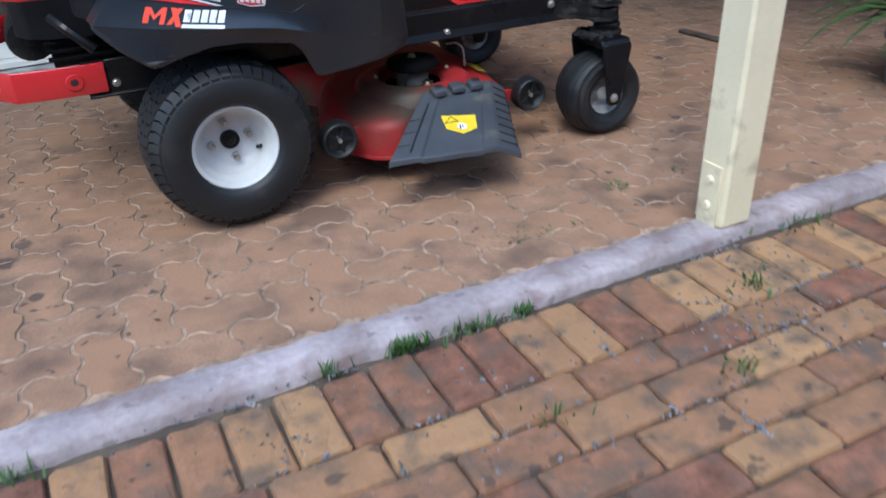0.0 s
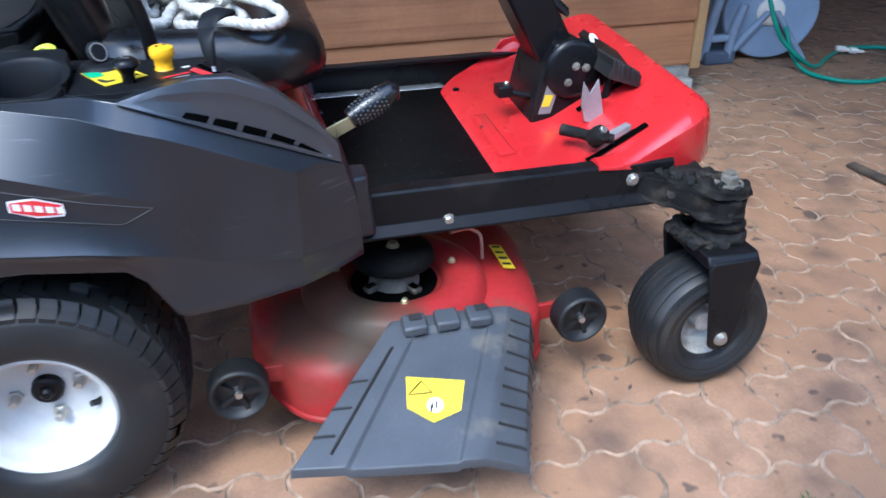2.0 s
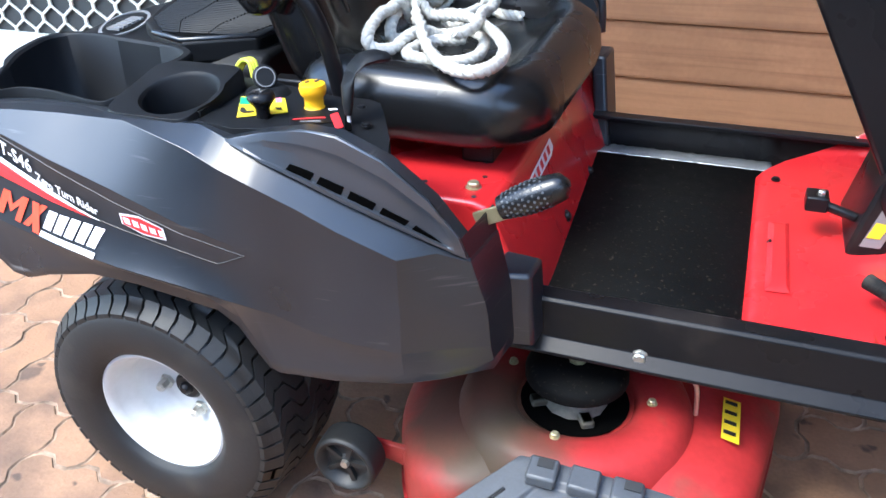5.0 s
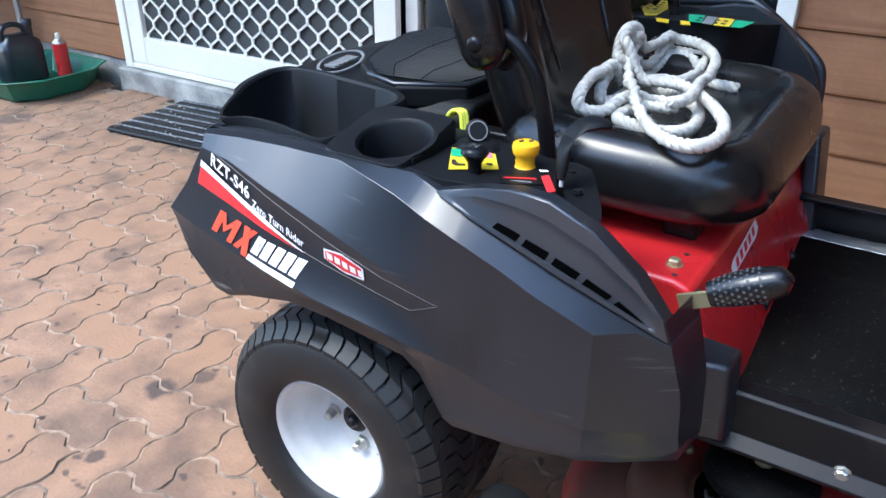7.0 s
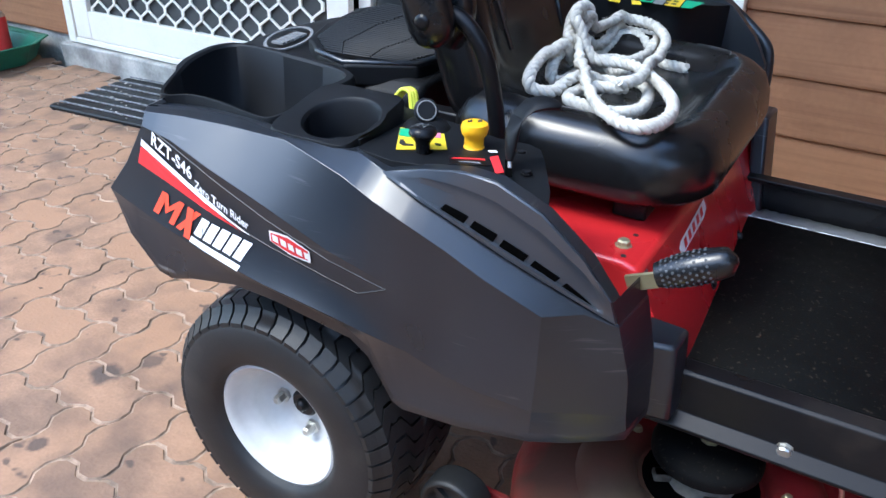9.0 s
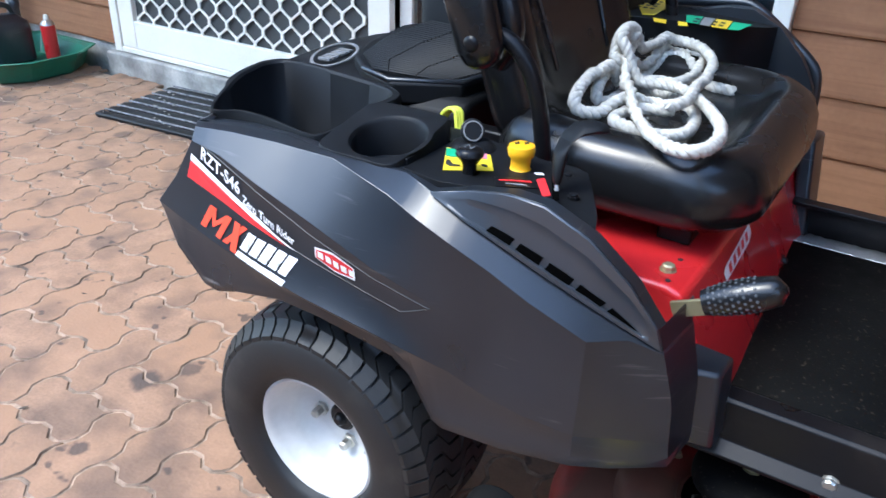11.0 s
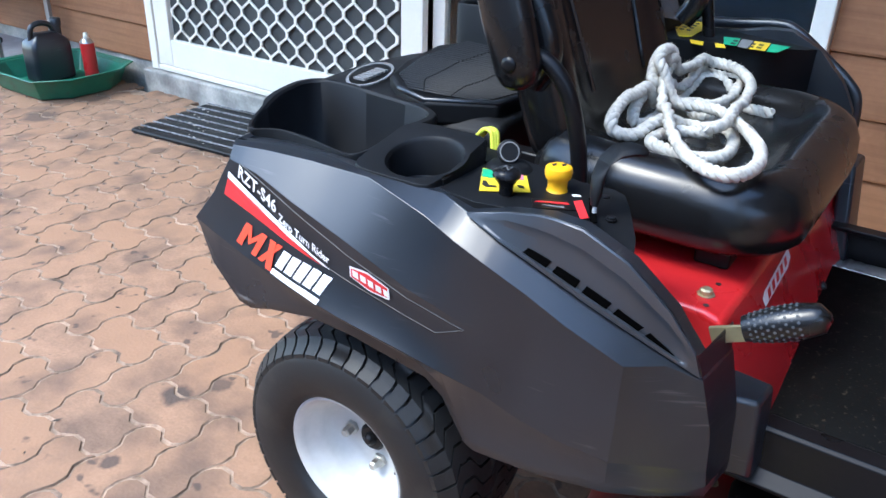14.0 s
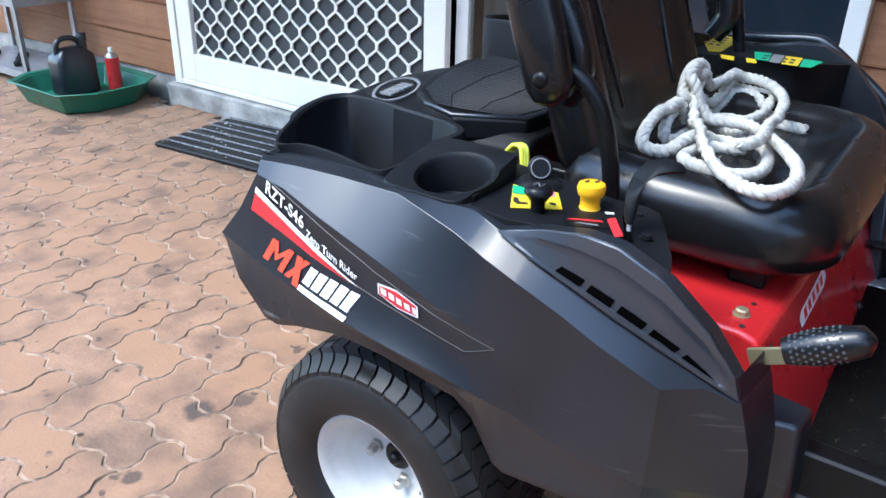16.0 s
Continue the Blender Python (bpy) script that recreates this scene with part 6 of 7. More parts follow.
us = [0, 0.04, 0.10, 0.15, 0.20, 0.22, 0.24, 0.35, 0.5, 0.6, 0.70, 0.72, 0.74, 0.80, 0.83, 0.88, 0.94, 1.0]
vs_ = [0, 0.06, 0.10, 0.13, 0.25, 0.4, 0.55, 0.7, 0.85, 0.96, 1.0]
bm = B()
rows = []
for v in vs_:
    row = [chute_at(u, v) for u in us]
    row = [row[0] + Vector((-0.004, 0.004, -0.045 * (1 - v) - 0.006))] + row + [row[-1] + Vector((0.010, 0.0, -0.05 * (1 - 0.9 * v)))]
    rows.append(row)
rows.append([p + Vector((0, -0.003, -0.016)) for p in rows[-1]])
loft(bm, rows)
chute = finish(part("discharge_chute", bm, "chute", mower, "dusty grey plastic side discharge chute"), solid=0.006, bevel=0.003, angle=22)
bm = B()
for i in range(8):
    v = 0.10 + i * 0.115
    tube(bm, [chute_at(u, v, 0.001) for u in (0.86, 0.92, 0.97, 1.0)] + [chute_at(1.0, v, 0) + Vector((0.009, 0, -0.035))], 0.0028, 5)
part("edge_ribs", bm, "black_print_and_shade", chute)
# thin black tubes paint the shade of grooves in the chute
bm = B()
for i in range(3):
    v = 0.45 + i * 0.18
    tube(bm, [chute_at(u, v, 0.001) for u in (0.0, 0.05, 0.10)], 0.0024, 5)
tube(bm, [chute_at(0.13, v, 0.0) for v in (0.22, 0.5, 0.92)], 0.003, 5)
part("edge_groove", bm, "black_print_and_shade", chute)
bm = B()
for u0 in (0.08, 0.30, 0.52):
    a, b = chute_at(u0, 0.02, 0.004), chute_at(u0 + 0.16, 0.02, 0.004)
    prism(bm, [a, b, b + Vector((0, -0.035, -0.008)), a + Vector((0, -0.035, -0.008))], (0, 0, -0.006), (0, 0, 0.012))
finish(part("hinge", bm, "chute", chute, "grey moulded hinge lugs"), bevel=0.004)
# black plates paint the shade in the hinge holes
for u0 in (0.13, 0.58):
    bm = B()
    a = chute_at(u0, 0.02, 0.017)
    prism(bm, [a, a + Vector((0.022, 0.0, 0)), a + Vector((0.022, -0.014, -0.003)), a + Vector((0, -0.014, -0.003))], (0, 0, 0), (0, 0, 0.001))
    part("hinge_hole", bm, "black_print_and_shade", chute)
bm = B()


def chute_uv(x, y):
    return min(((u, v) for u in np.linspace(0.1, 0.9, 41) for v in np.linspace(0.1, 0.95, 41)), key=lambda q: (chute_at(*q).x - x) ** 2 + (chute_at(*q).y - y) ** 2)


pent = [chute_uv(*q) for q in ((0.556, -0.600), (0.648, -0.628), (0.630, -0.676), (0.580, -0.690), (0.543, -0.652))]
bm.faces.new([bm.verts.new(chute_at(u, v, 0.0022)) for u, v in pent])
cl = part("chute_label", bm, "yellow", chute, "yellow five-sided warning label")
bm = B()
lathe(bm, [(0, 0.001), (0.0135, 0.001), (0.0135, 0), (0, 0)], ring_on(chute_at(*chute_uv(0.590, -0.662), 0.003), (0, -0.35, 0.94)), 20)
part("label_disc", bm, "white_print", cl)
bm = B()
for k in range(3):
    c = chute_at(*chute_uv(0.584 + 0.006 * k, -0.656), 0.0048)
    tube(bm, [c, c + Vector((-0.003, -0.011, -0.004))], 0.0014, 5)
tri_ = [chute_at(*chute_uv(x, y), 0.003) for x, y in ((0.556, -0.632), (0.580, -0.612), (0.590, -0.638))]
for a, b in zip(tri_, tri_[1:] + tri_[:1]):
    tube(bm, [a, b], 0.0009, 5)
part("label_marks", bm, "black_print_and_shade", cl)

# ---- loose things ----
# rope heaped on the seat: coils on the pan, then looser coils over them
LOW = [(0.375, 0.115), (0.352, 0.119), (0.33, 0.123), (0.265, 0.189), (0.215, 0.181), (0.22, 0.053), (0.23, -0.075), (0.204, -0.094), (0.152, -0.034), (0.109, 0.066), (0.13, 0.106), (0.236, 0.02), (0.307, -0.005), (0.361, -0.063),
       (0.383, -0.159), (0.355, -0.203), (0.304, -0.197), (0.274, -0.176), (0.284, -0.11), (0.334, -0.089), (0.299, -0.066), (0.272, -0.115), (0.251, -0.175), (0.209, -0.182), (0.155, -0.123), (0.115, -0.023), (0.141, -0.016)]
TOP = [(0.202, -0.023), (0.214, 0.062), (0.202, 0.211), (0.238, 0.245), (0.293, 0.209), (0.306, 0.047), (0.263, 0.006), (0.205, -0.022), (0.152, 0.025), (0.121, 0.069), (0.118, 0.113), (0.139, 0.132), (0.185, 0.037), (0.248, -0.07),
       (0.319, -0.202), (0.375, -0.281), (0.422, -0.303), (0.443, -0.263), (0.434, -0.191), (0.395, -0.11), (0.329, -0.032), (0.272, -0.038), (0.227, -0.044), (0.188, 0.009), (0.185, 0.102), (0.21, 0.174), (0.248, 0.197), (0.295, 0.176),
       (0.336, 0.1), (0.353, -0.013), (0.359, -0.118), (0.343, -0.156)]


def seat_top(x, y):
    ex, ey = seat_hx - abs(x - seat_cx), seat_hy - abs(y - YC)
    return float(np.interp(min(ex, ey), [0.0, 0.013, 0.032, 0.052, 0.066, 0.078, 0.092, 0.115], [0.66, 0.692, 0.706, 0.711, 0.707, 0.696, 0.686, 0.681]))




def lean_back(x):
    """How far the coils near the backrest climb it."""
    return max(0.0, 0.225 - x) / 0.058


rope_path = []
coil = LOW + TOP
pts = spline([(x + lean_back(x) * 0.050, y - lean_back(x) * 0.052, lean_back(x) * 0.020) for x, y in coil], 9)
for i, p in enumerate(pts):
    t = i / (len(pts) - 1)
    z = float(np.interp(t, [0, 0.35, 0.5, 0.75, 1], [0.694, 0.705, 0.712, 0.724, 0.730])) + 0.040 * math.exp(-((t - 0.638) / 0.03) ** 2) + 0.018 * math.exp(-((t - 0.914) / 0.04) ** 2)
    rope_path.append(Vector((p.x, p.y, max(z + p.z, seat_top(p.x, p.y) + 0.0095))))
for lap in range(6):
    for i in range(len(rope_path)):
        for j in range(0, i - 14, 2):
            d = rope_path[i] - rope_path[j]
            if abs(d.x) < 0.019 and abs(d.y) < 0.019 and d.length < 0.019:
                rope_path[i] += Vector((0, 0, 0.0025))
    smooth = [rope_path[0]] + [(a + b * 2 + c) / 4 for a, b, c in zip(rope_path, rope_path[1:], rope_path[2:])] + [rope_path[-1]]
    rope_path = [Vector((p.x, p.y, max(p.z, seat_top(p.x, p.y) + 0.0095))) for p in smooth]
rope_root = empty("rope", (0.29, -0.05, 0.69), "heap of thick white twisted rope lying on the mower seat", "rope")
for k in range(3):
    bm = B()
    strand, side = [], Vector((0, 0, 1))
    run = 0.0
    for i, p in enumerate(rope_path):
        a, b = rope_path[max(0, i - 1)], rope_path[min(len(rope_path) - 1, i + 1)]
        d = (b - a).normalized()
        side = (side - d * side.dot(d)).normalized()
        up = d.cross(side)
        run += (p - a).length
        ang = 2 * math.pi * (run / 0.034 + k / 3)
        strand.append(p + 0.0045 * (math.cos(ang) * side + math.sin(ang) * up))
    tube(bm, strand, 0.0059, 7)
    finish(part("strand", bm, "rope", rope_root), angle=80)

fr = random.Random(3)
bm = B()
for i in range(1500):
    k = fr.randrange(1, len(rope_path) - 1)
    d = (rope_path[k + 1] - rope_path[k - 1]).normalized()
    o = Vector((fr.gauss(0, 1), fr.gauss(0, 1), fr.gauss(0, 1)))
    o = (o - d * o.dot(d)).normalized()
    a = rope_path[k] + (rope_path[k + 1] - rope_path[k]) * fr.random() + o * 0.0095
    b = a + o * fr.uniform(0.002, 0.0045) + d * fr.uniform(-0.003, 0.003)
    w = d.cross(o) * 0.00035
    bm.faces.new([bm.verts.new(q) for q in (a - w, a + w, b)])
part("fibre_fuzz", bm, "rope", rope_root, recalc=False)["kind"] = "stuff"

# green tray with an oil jug and a spray can
TRX, TRY = -3.02, 0.80
bm = B()
oct_ = [(0.29, 0.12), (0.20, 0.25), (-0.20, 0.25), (-0.29, 0.12), (-0.29, -0.12), (-0.20, -0.25), (0.20, -0.25), (0.29, -0.12)]
rows = []
for s, z in ((0.80, 0.002), (0.84, 0.010), (0.98, 0.105), (1.06, 0.110), (1.06, 0.102), (1.00, 0.100), (0.95, 0.098), (0.80, 0.016), (0.3, 0.014)):
    rows.append([(TRX + x * s, TRY + y * s, z) for x, y in oct_])
made = loft(bm, rows, closed=True)
bm.faces.new(made[0][::-1])
bm.faces.new(made[-1])
tray = part("oil_tray", bm, "green_tray")
finish(tagged(tray, "green plastic eight-sided oil drain tray on the pavers", "tray"), bevel=0.006, angle=25)
jug = empty("oil_jug", (-3.13, 0.82, 0.017), "black plastic oil jug standing in the green tray", "jug")
bm = B()
rows = []
for z, sx, sy in ((0.0, 0.055, 0.092), (0.006, 0.062, 0.100), (0.150, 0.062, 0.100), (0.185, 0.058, 0.094), (0.215, 0.034, 0.060), (0.222, 0.026, 0.05)):
    rows.append([(-3.13 + y, 0.82 + x, 0.017 + z) for x, y in round_rect(0, 0, sy, sx, min(sx, sy) * 0.4, 4)])
loft(bm, rows, closed=True, cap=True)
finish(part("body", bm, "plastic", jug), angle=40)
bm = B()
tube(bm, spline([(-3.13, 0.745, 0.175), (-3.13, 0.755, 0.262), (-3.13, 0.80, 0.285), (-3.13, 0.85, 0.272), (-3.13, 0.87, 0.235)], 6), 0.013, 8)
finish(part("handle", bm, "plastic", jug), angle=60)
bm = B()
lathe(bm, [(0.022, 0), (0.022, 0.05), (0.026, 0.05), (0.026, 0.080), (0.022, 0.084), (0, 0.084)], Matrix.Translation((-3.13, 0.885, 0.215)), 16)
finish(part("cap", bm, "plastic", jug), angle=40)
can = empty("spray_can", (-3.02, 0.965, 0.017), "red aerosol spray can with a silver top in the tray", "can")
bm = B()
lathe(bm, [(0, 0), (0.032, 0), (0.033, 0.004), (0.033, 0.165), (0, 0.165)], Matrix.Translation((-3.02, 0.965, 0.017)), 24)
finish(part("body", bm, "red_can", can), angle=40)
bm = B()
lathe(bm, [(0.033, 0.165), (0.031, 0.172), (0.020, 0.186), (0.016, 0.188), (0, 0.188)], Matrix.Translation((-3.02, 0.965, 0.017)), 24)
finish(part("shoulder", bm, "steel", can), angle=40)
bm = B()
lathe(bm, [(0.012, 0.188), (0.012, 0.208), (0.009, 0.214), (0, 0.214)], Matrix.Translation((-3.02, 0.965, 0.017)), 14)
finish(part("nozzle", bm, "white", can), angle=40)

# galvanised rack
rack = empty("metal_rack", (-3.75, 0.82, 0), "galvanised steel rack with low shelves against the wall", "rack")
for x in (-3.46, -4.15):
    for y in (0.735, 1.03):
        bm = B()
        box(bm, (x, y, 0.0), (x + 0.035, y + 0.004, 1.3))
        box(bm, (x, y, 0.0), (x + 0.004, y + 0.035, 1.3))
        part("leg", bm, "galv", rack)
for z in (0.07, 0.43, 0.9):
    bm = B()
    box(bm, (-4.15, 0.740, z), (-3.426, 1.06, z + 0.006))
    box(bm, (-4.15, 0.733, z - 0.03), (-3.426, 0.737, z + 0.006))
    box(bm, (-3.425, 0.740, z - 0.03), (-3.421, 1.06, z + 0.006))
    part("shelf", bm, "galv", rack)
for k in range(5):
    bm = B()
    lathe(bm, [(0, 0), (0.025, 0.0), (0.028, 0.02), (0.012, 0.035), (0, 0.037)], Matrix.Translation((-3.62 - 0.09 * k, 0.80 + 0.06 * (k % 3), 0.0762)), 10)
    part("spare_fitting", bm, "greasy", rack)

# slatted doormat
mat_m = Matrix.Translation((-2.17, 0.575, 0)) @ Matrix.Rotation(radians(5), 4, "Z")
doormat = empty("doormat", (-1.8, 0.8, 0.0), "black ribbed rubber doormat before the sliding door", "doormat")
for k in range(7):
    bm = B()
    y0 = k * 0.0635 + 0.003
    prism(bm, [(0, y0, 0.004), (0, y0 + 0.044, 0.004), (0, y0 + 0.045, 0.014), (0, y0 + 0.040, 0.019), (0, y0 + 0.022, 0.021), (0, y0 + 0.004, 0.019), (0, y0 - 0.001, 0.014)], (0, 0, 0), (0.78, 0, 0))
    bmesh.ops.transform(bm, matrix=mat_m, verts=bm.verts)
    slat = finish(part("slat", bm, "mat_rod", doormat), bevel=0.002)
    # pale grey on the rod paints the thin highlight between slats
    bm = B()
    tube(bm, [mat_m @ Vector((x, y0 + 0.053, 0.019)) for x in (0.0, 0.78)], 0.0042, 8)
    part("rod", bm, "ash_and_rod_glint", doormat, "rod between the slats, pale to paint its highlight")
for k in range(34):
    bm = B()
    lump(bm, mat_m @ Vector((0.03 + 0.74 * ((k * 0.618) % 1), 0.02 + 0.41 * ((k * 0.754877) % 1), 0.022)), 0.0035 + 0.003 * ((k * 0.29) % 1), k, 0.5)
    part("fleck", bm, "footing", doormat)
for j in range(7):
    bm = B()
    box(bm, (0.01 + j * 0.124, 0.002, 0.001), (0.025 + j * 0.124, 0.438, 0.006))
    bmesh.ops.transform(bm, matrix=mat_m, verts=bm.verts)
    part("cross_strip", bm, "doormat", doormat)

# hose reel with its hose
RX, RY, RZ = 2.68, 1.50, 0.215
reel = empty("hose_reel", (RX, RY, 0), "blue-grey plastic hose reel with a green hose", "hose reel")
ax = Vector((-0.30, -0.95, 0)).normalized()
m = ring_on((RX, RY, RZ), ax)
for h, nm in ((0.10, "front_flange"), (-0.12, "back_flange")):
    bm = B()
    lathe(bm, [(0, h + 0.012), (0.05, h + 0.014), (0.10, h + 0.006), (0.17, h + 0.012), (0.198, h + 0.016), (0.206, h + 0.008), (0.206, h - 0.006), (0.195, h - 0.012), (0, h - 0.012)], m, 40)
    finish(part(nm, bm, "reel", reel), angle=40)
bm = B()
lathe(bm, [(0, 0.132), (0.045, 0.130), (0.058, 0.122), (0.060, 0.112), (0, 0.112)], m, 28)
finish(part("hub", bm, "white", reel, "pale round hub"), angle=40)
bm = B()
lathe(bm, [(0.12, -0.105), (0.12, 0.085)], m, 24)
part("drum", bm, "reel_dark", reel)
for k in range(7):
    bm = B()
    tube(bm, [m @ Vector((0.150 * math.cos(a), 0.150 * math.sin(a), -0.09 + k * 0.026)) for a in np.linspace(0, 2 * math.pi, 32, endpoint=False)], 0.011, 7, closed=True)
    finish(part("hose_turn", bm, "hose", reel), angle=80)
d = ax.cross(Vector((0, 0, 1))).normalized()
for h in (-0.15, 0.135):
    p = m @ Vector((0, 0, 0)) + ax * h
    bm = B()
    tube(bm, [p + d * 0.17 + Vector((0, 0, 0.012 - RZ)), p + d * 0.02, p - d * 0.02, p - d * 0.17 + Vector((0, 0, 0.012 - RZ))], 0.014, 8)
    finish(part("frame_leg", bm, "reel", reel), angle=60)
for s in (-1, 1):
    bm = B()
    tube(bm, [m @ Vector((0, 0, -0.15)) + d * s * 0.17 + Vector((0, 0, 0.014 - RZ)), m @ Vector((0, 0, 0.135)) + d * s * 0.17 + Vector((0, 0, 0.014 - RZ))], 0.014, 8)
    finish(part("foot_bar", bm, "reel_dark", reel), angle=60)
for run, r in (([(2.36, 1.42, 0.02), (2.37, 1.40, 0.20), (2.40, 1.38, 0.33), (2.52, 1.36, 0.40)], 0.022), ([(2.47, 1.40, 0.02), (2.47, 1.39, 0.14), (2.50, 1.38, 0.26)], 0.020)):
    bm = B()
    tube(bm, spline(run, 5), r, 8)
    finish(part("handle_arm", bm, "reel", reel), angle=60)
bm = B()
box(bm, (2.35, 1.38, 0.0), (2.50, 1.56, 0.06))
finish(part("base", bm, "reel_dark", reel, "dark plastic reel base"), bevel=0.012, segments=3)
bm = B()
box(bm, (2.37, 1.385, 0.10), (2.49, 1.42, 0.13))
finish(part("brace", bm, "reel", reel), bevel=0.006)
hose_pts = spline([(2.52, 1.27, 0.33), (2.58, 1.22, 0.16), (2.70, 1.19, 0.05), (2.80, 1.22, 0.012), (2.95, 1.33, 0.012), (3.12, 1.42, 0.012), (3.30, 1.36, 0.012), (3.28, 1.17, 0.012), (3.10, 1.05, 0.012), (2.90, 0.98, 0.012),
                   (2.76, 1.02, 0.012), (2.70, 1.15, 0.014), (2.68, 1.24, 0.06), (2.69, 1.33, 0.16)], 8)
bm = B()
tube(bm, hose_pts, 0.0095, 8)
finish(part("loose_hose", bm, "hose", reel, "green garden hose looped on the pavers"), angle=80)
bm = B()
c = Vector((3.02, 1.38, 0.03))
hd = Vector((0.9, -0.4, -0.1)).normalized()
lathe(bm, [(0, 0), (0.012, 0), (0.014, 0.02), (0.014, 0.04), (0.009, 0.045), (0.009, 0.06), (0.015, 0.062), (0.016, 0.09), (0.008, 0.095), (0.006, 0.125), (0, 0.125)], ring_on(c, hd), 14)
finish(part("nozzle", bm, "white", reel, "pale hose connector"), angle=40)

# weeds, leaves and grit
wr = random.Random(11)


def blade(bm, x, y, z, h, lean, a, w):
    d = Vector((math.cos(a), math.sin(a), 0))
    s = Vector((-d.y, d.x, 0)) * w
    p0, p1, p2 = Vector((x, y, z)), Vector((x, y, z + h * 0.6)) + d * lean * 0.4, Vector((x, y, z + h)) + d * lean
    v = [bm.verts.new(q) for q in (p0 - s, p0 + s, p1 + s * 0.8, p1 - s * 0.8, p2)]
    bm.faces.new(v[:4])
    bm.faces.new((v[3], v[2], v[4]))


bm = B()
for cx, cy, n, spread in ((-0.03, -1.236, 20, 0.02), (0.153, -1.232, 120, 0.022), (0.316, -1.236, 60, 0.03), (0.437, -1.238, 40, 0.02), (0.25, -1.24, 12, 0.06), (0.954, -1.40, 30, 0.03), (0.981, -0.851, 22, 0.02),
                          (0.569, -0.965, 26, 0.035), (0.658, -0.978, 14, 0.02), (0.751, -0.985, 12, 0.02), (1.20, -0.86, 16, 0.02), (0.965, -0.87, 18, 0.02), (0.70, -1.62, 24, 0.03), (1.28, -1.255, 40, 0.06), (0.3, -1.55, 14, 0.03),
                          (1.45, -1.50, 40, 0.06), (-0.6, -1.24, 20, 0.04)):
    for i in range(n):
        x, y = cx + wr.gauss(0, spread), cy + wr.gauss(0, spread * (0.35 if abs(cy + 1.237) < 0.02 else 0.6))
        hgt = wr.uniform(0.006, 0.022) * (1.0 if cy < -1.2 else 0.3)
        blade(bm, x, y, -0.025 if cy < -1.2 else -0.003, hgt + (0.012 if cy < -1.2 else 0.005), wr.uniform(0.006, 0.025), wr.uniform(0, 6.28), wr.uniform(0.0015, 0.0035))
tagged(part("weeds", bm, "leaf", recalc=False), "small green weeds and grass in the paving joints", "weeds", kind="stuff")
bm = B()
for cx, cy, n, spread in ((0.813, -1.541, 70, 0.06), (0.767, -1.431, 40, 0.05), (0.633, -1.648, 30, 0.04), (0.976, -1.405, 50, 0.06), (-0.138, -1.398, 24, 0.03), (0.967, -1.557, 50, 0.06), (0.4, -1.44, 50, 0.15), (1.2, -1.7, 80, 0.2),
                          (1.0, -1.29, 60, 0.10), (0.2, -1.6, 40, 0.2), (-0.2, -1.27, 50, 0.15)):
    for i in range(n):
        x, y, r = cx + wr.gauss(0, spread), min(-1.225, cy + wr.gauss(0, spread * 0.6)), wr.uniform(0.002, 0.007)
        bmesh.ops.create_icosphere(bm, subdivisions=1, radius=r, matrix=Matrix.Translation((x, y, -0.019)) @ Euler((wr.random() * 3, wr.random() * 3, wr.random() * 3)).to_matrix().to_4x4() @ Matrix.Diagonal((1, wr.uniform(0.4, 1), wr.uniform(0.12, 0.35), 1)))
for i in range(34):
    cx, cy = 0.158 + 0.1005 * wr.randrange(-3, 14) - 0.05, wr.choice((-1.244, -1.452, -1.452, -1.552, -1.652, -1.752)) + wr.uniform(-0.004, 0.004)
    for k in range(14):
        along = wr.gauss(0, 0.022)
        x, y, r = cx + (along if i % 3 else wr.gauss(0, 0.004)), cy + (wr.gauss(0, 0.004) if i % 3 else along), wr.uniform(0.0025, 0.0065)
        bmesh.ops.create_icosphere(bm, subdivisions=1, radius=r, matrix=Matrix.Translation((x, min(y, -1.228), -0.021 + wr.uniform(0, 0.004))) @ Euler((wr.random() * 3, wr.random() * 3, wr.random() * 3)).to_matrix().to_4x4() @ Matrix.Diagonal((1.4, wr.uniform(0.3, 0.8), wr.uniform(0.12, 0.35), 1)))
tagged(part("grit", bm, "ash_and_rod_glint", recalc=False), "grey grit and leaf litter scattered on the brick path", "grit", kind="stuff")
bm = B()
for i in range(130):
    x, y = wr.uniform(-2.8, 2.6), wr.uniform(-1.08, 0.95)
    r = wr.uniform(0.002, 0.006)
    a = wr.random() * 6.28
    v = [bm.verts.new((x + r * k * math.cos(a + q), y + r * k * math.sin(a + q), 0.0025 + wr.uniform(0, 0.003))) for q, k in ((0, 2.2), (1.57, 0.7), (3.14, 2.0), (4.71, 0.7))]
    bm.faces.new(v)
tagged(part("leaf_litter", bm, "soil", recalc=False), "tiny dry leaf scraps scattered on the pavers", "leaf litter", kind="stuff")
bm = B()
prism(bm, [(2.20, 0.30, 0.003), (2.24, 0.31, 0.003), (2.29, -0.05, 0.003), (2.25, -0.06, 0.003)], (0, 0, 0), (0, 0, 0.012))
finish(tagged(part("timber_offcut", bm, "soil"), "dark flat timber offcut lying on the pavers", "offcut"), bevel=0.003)
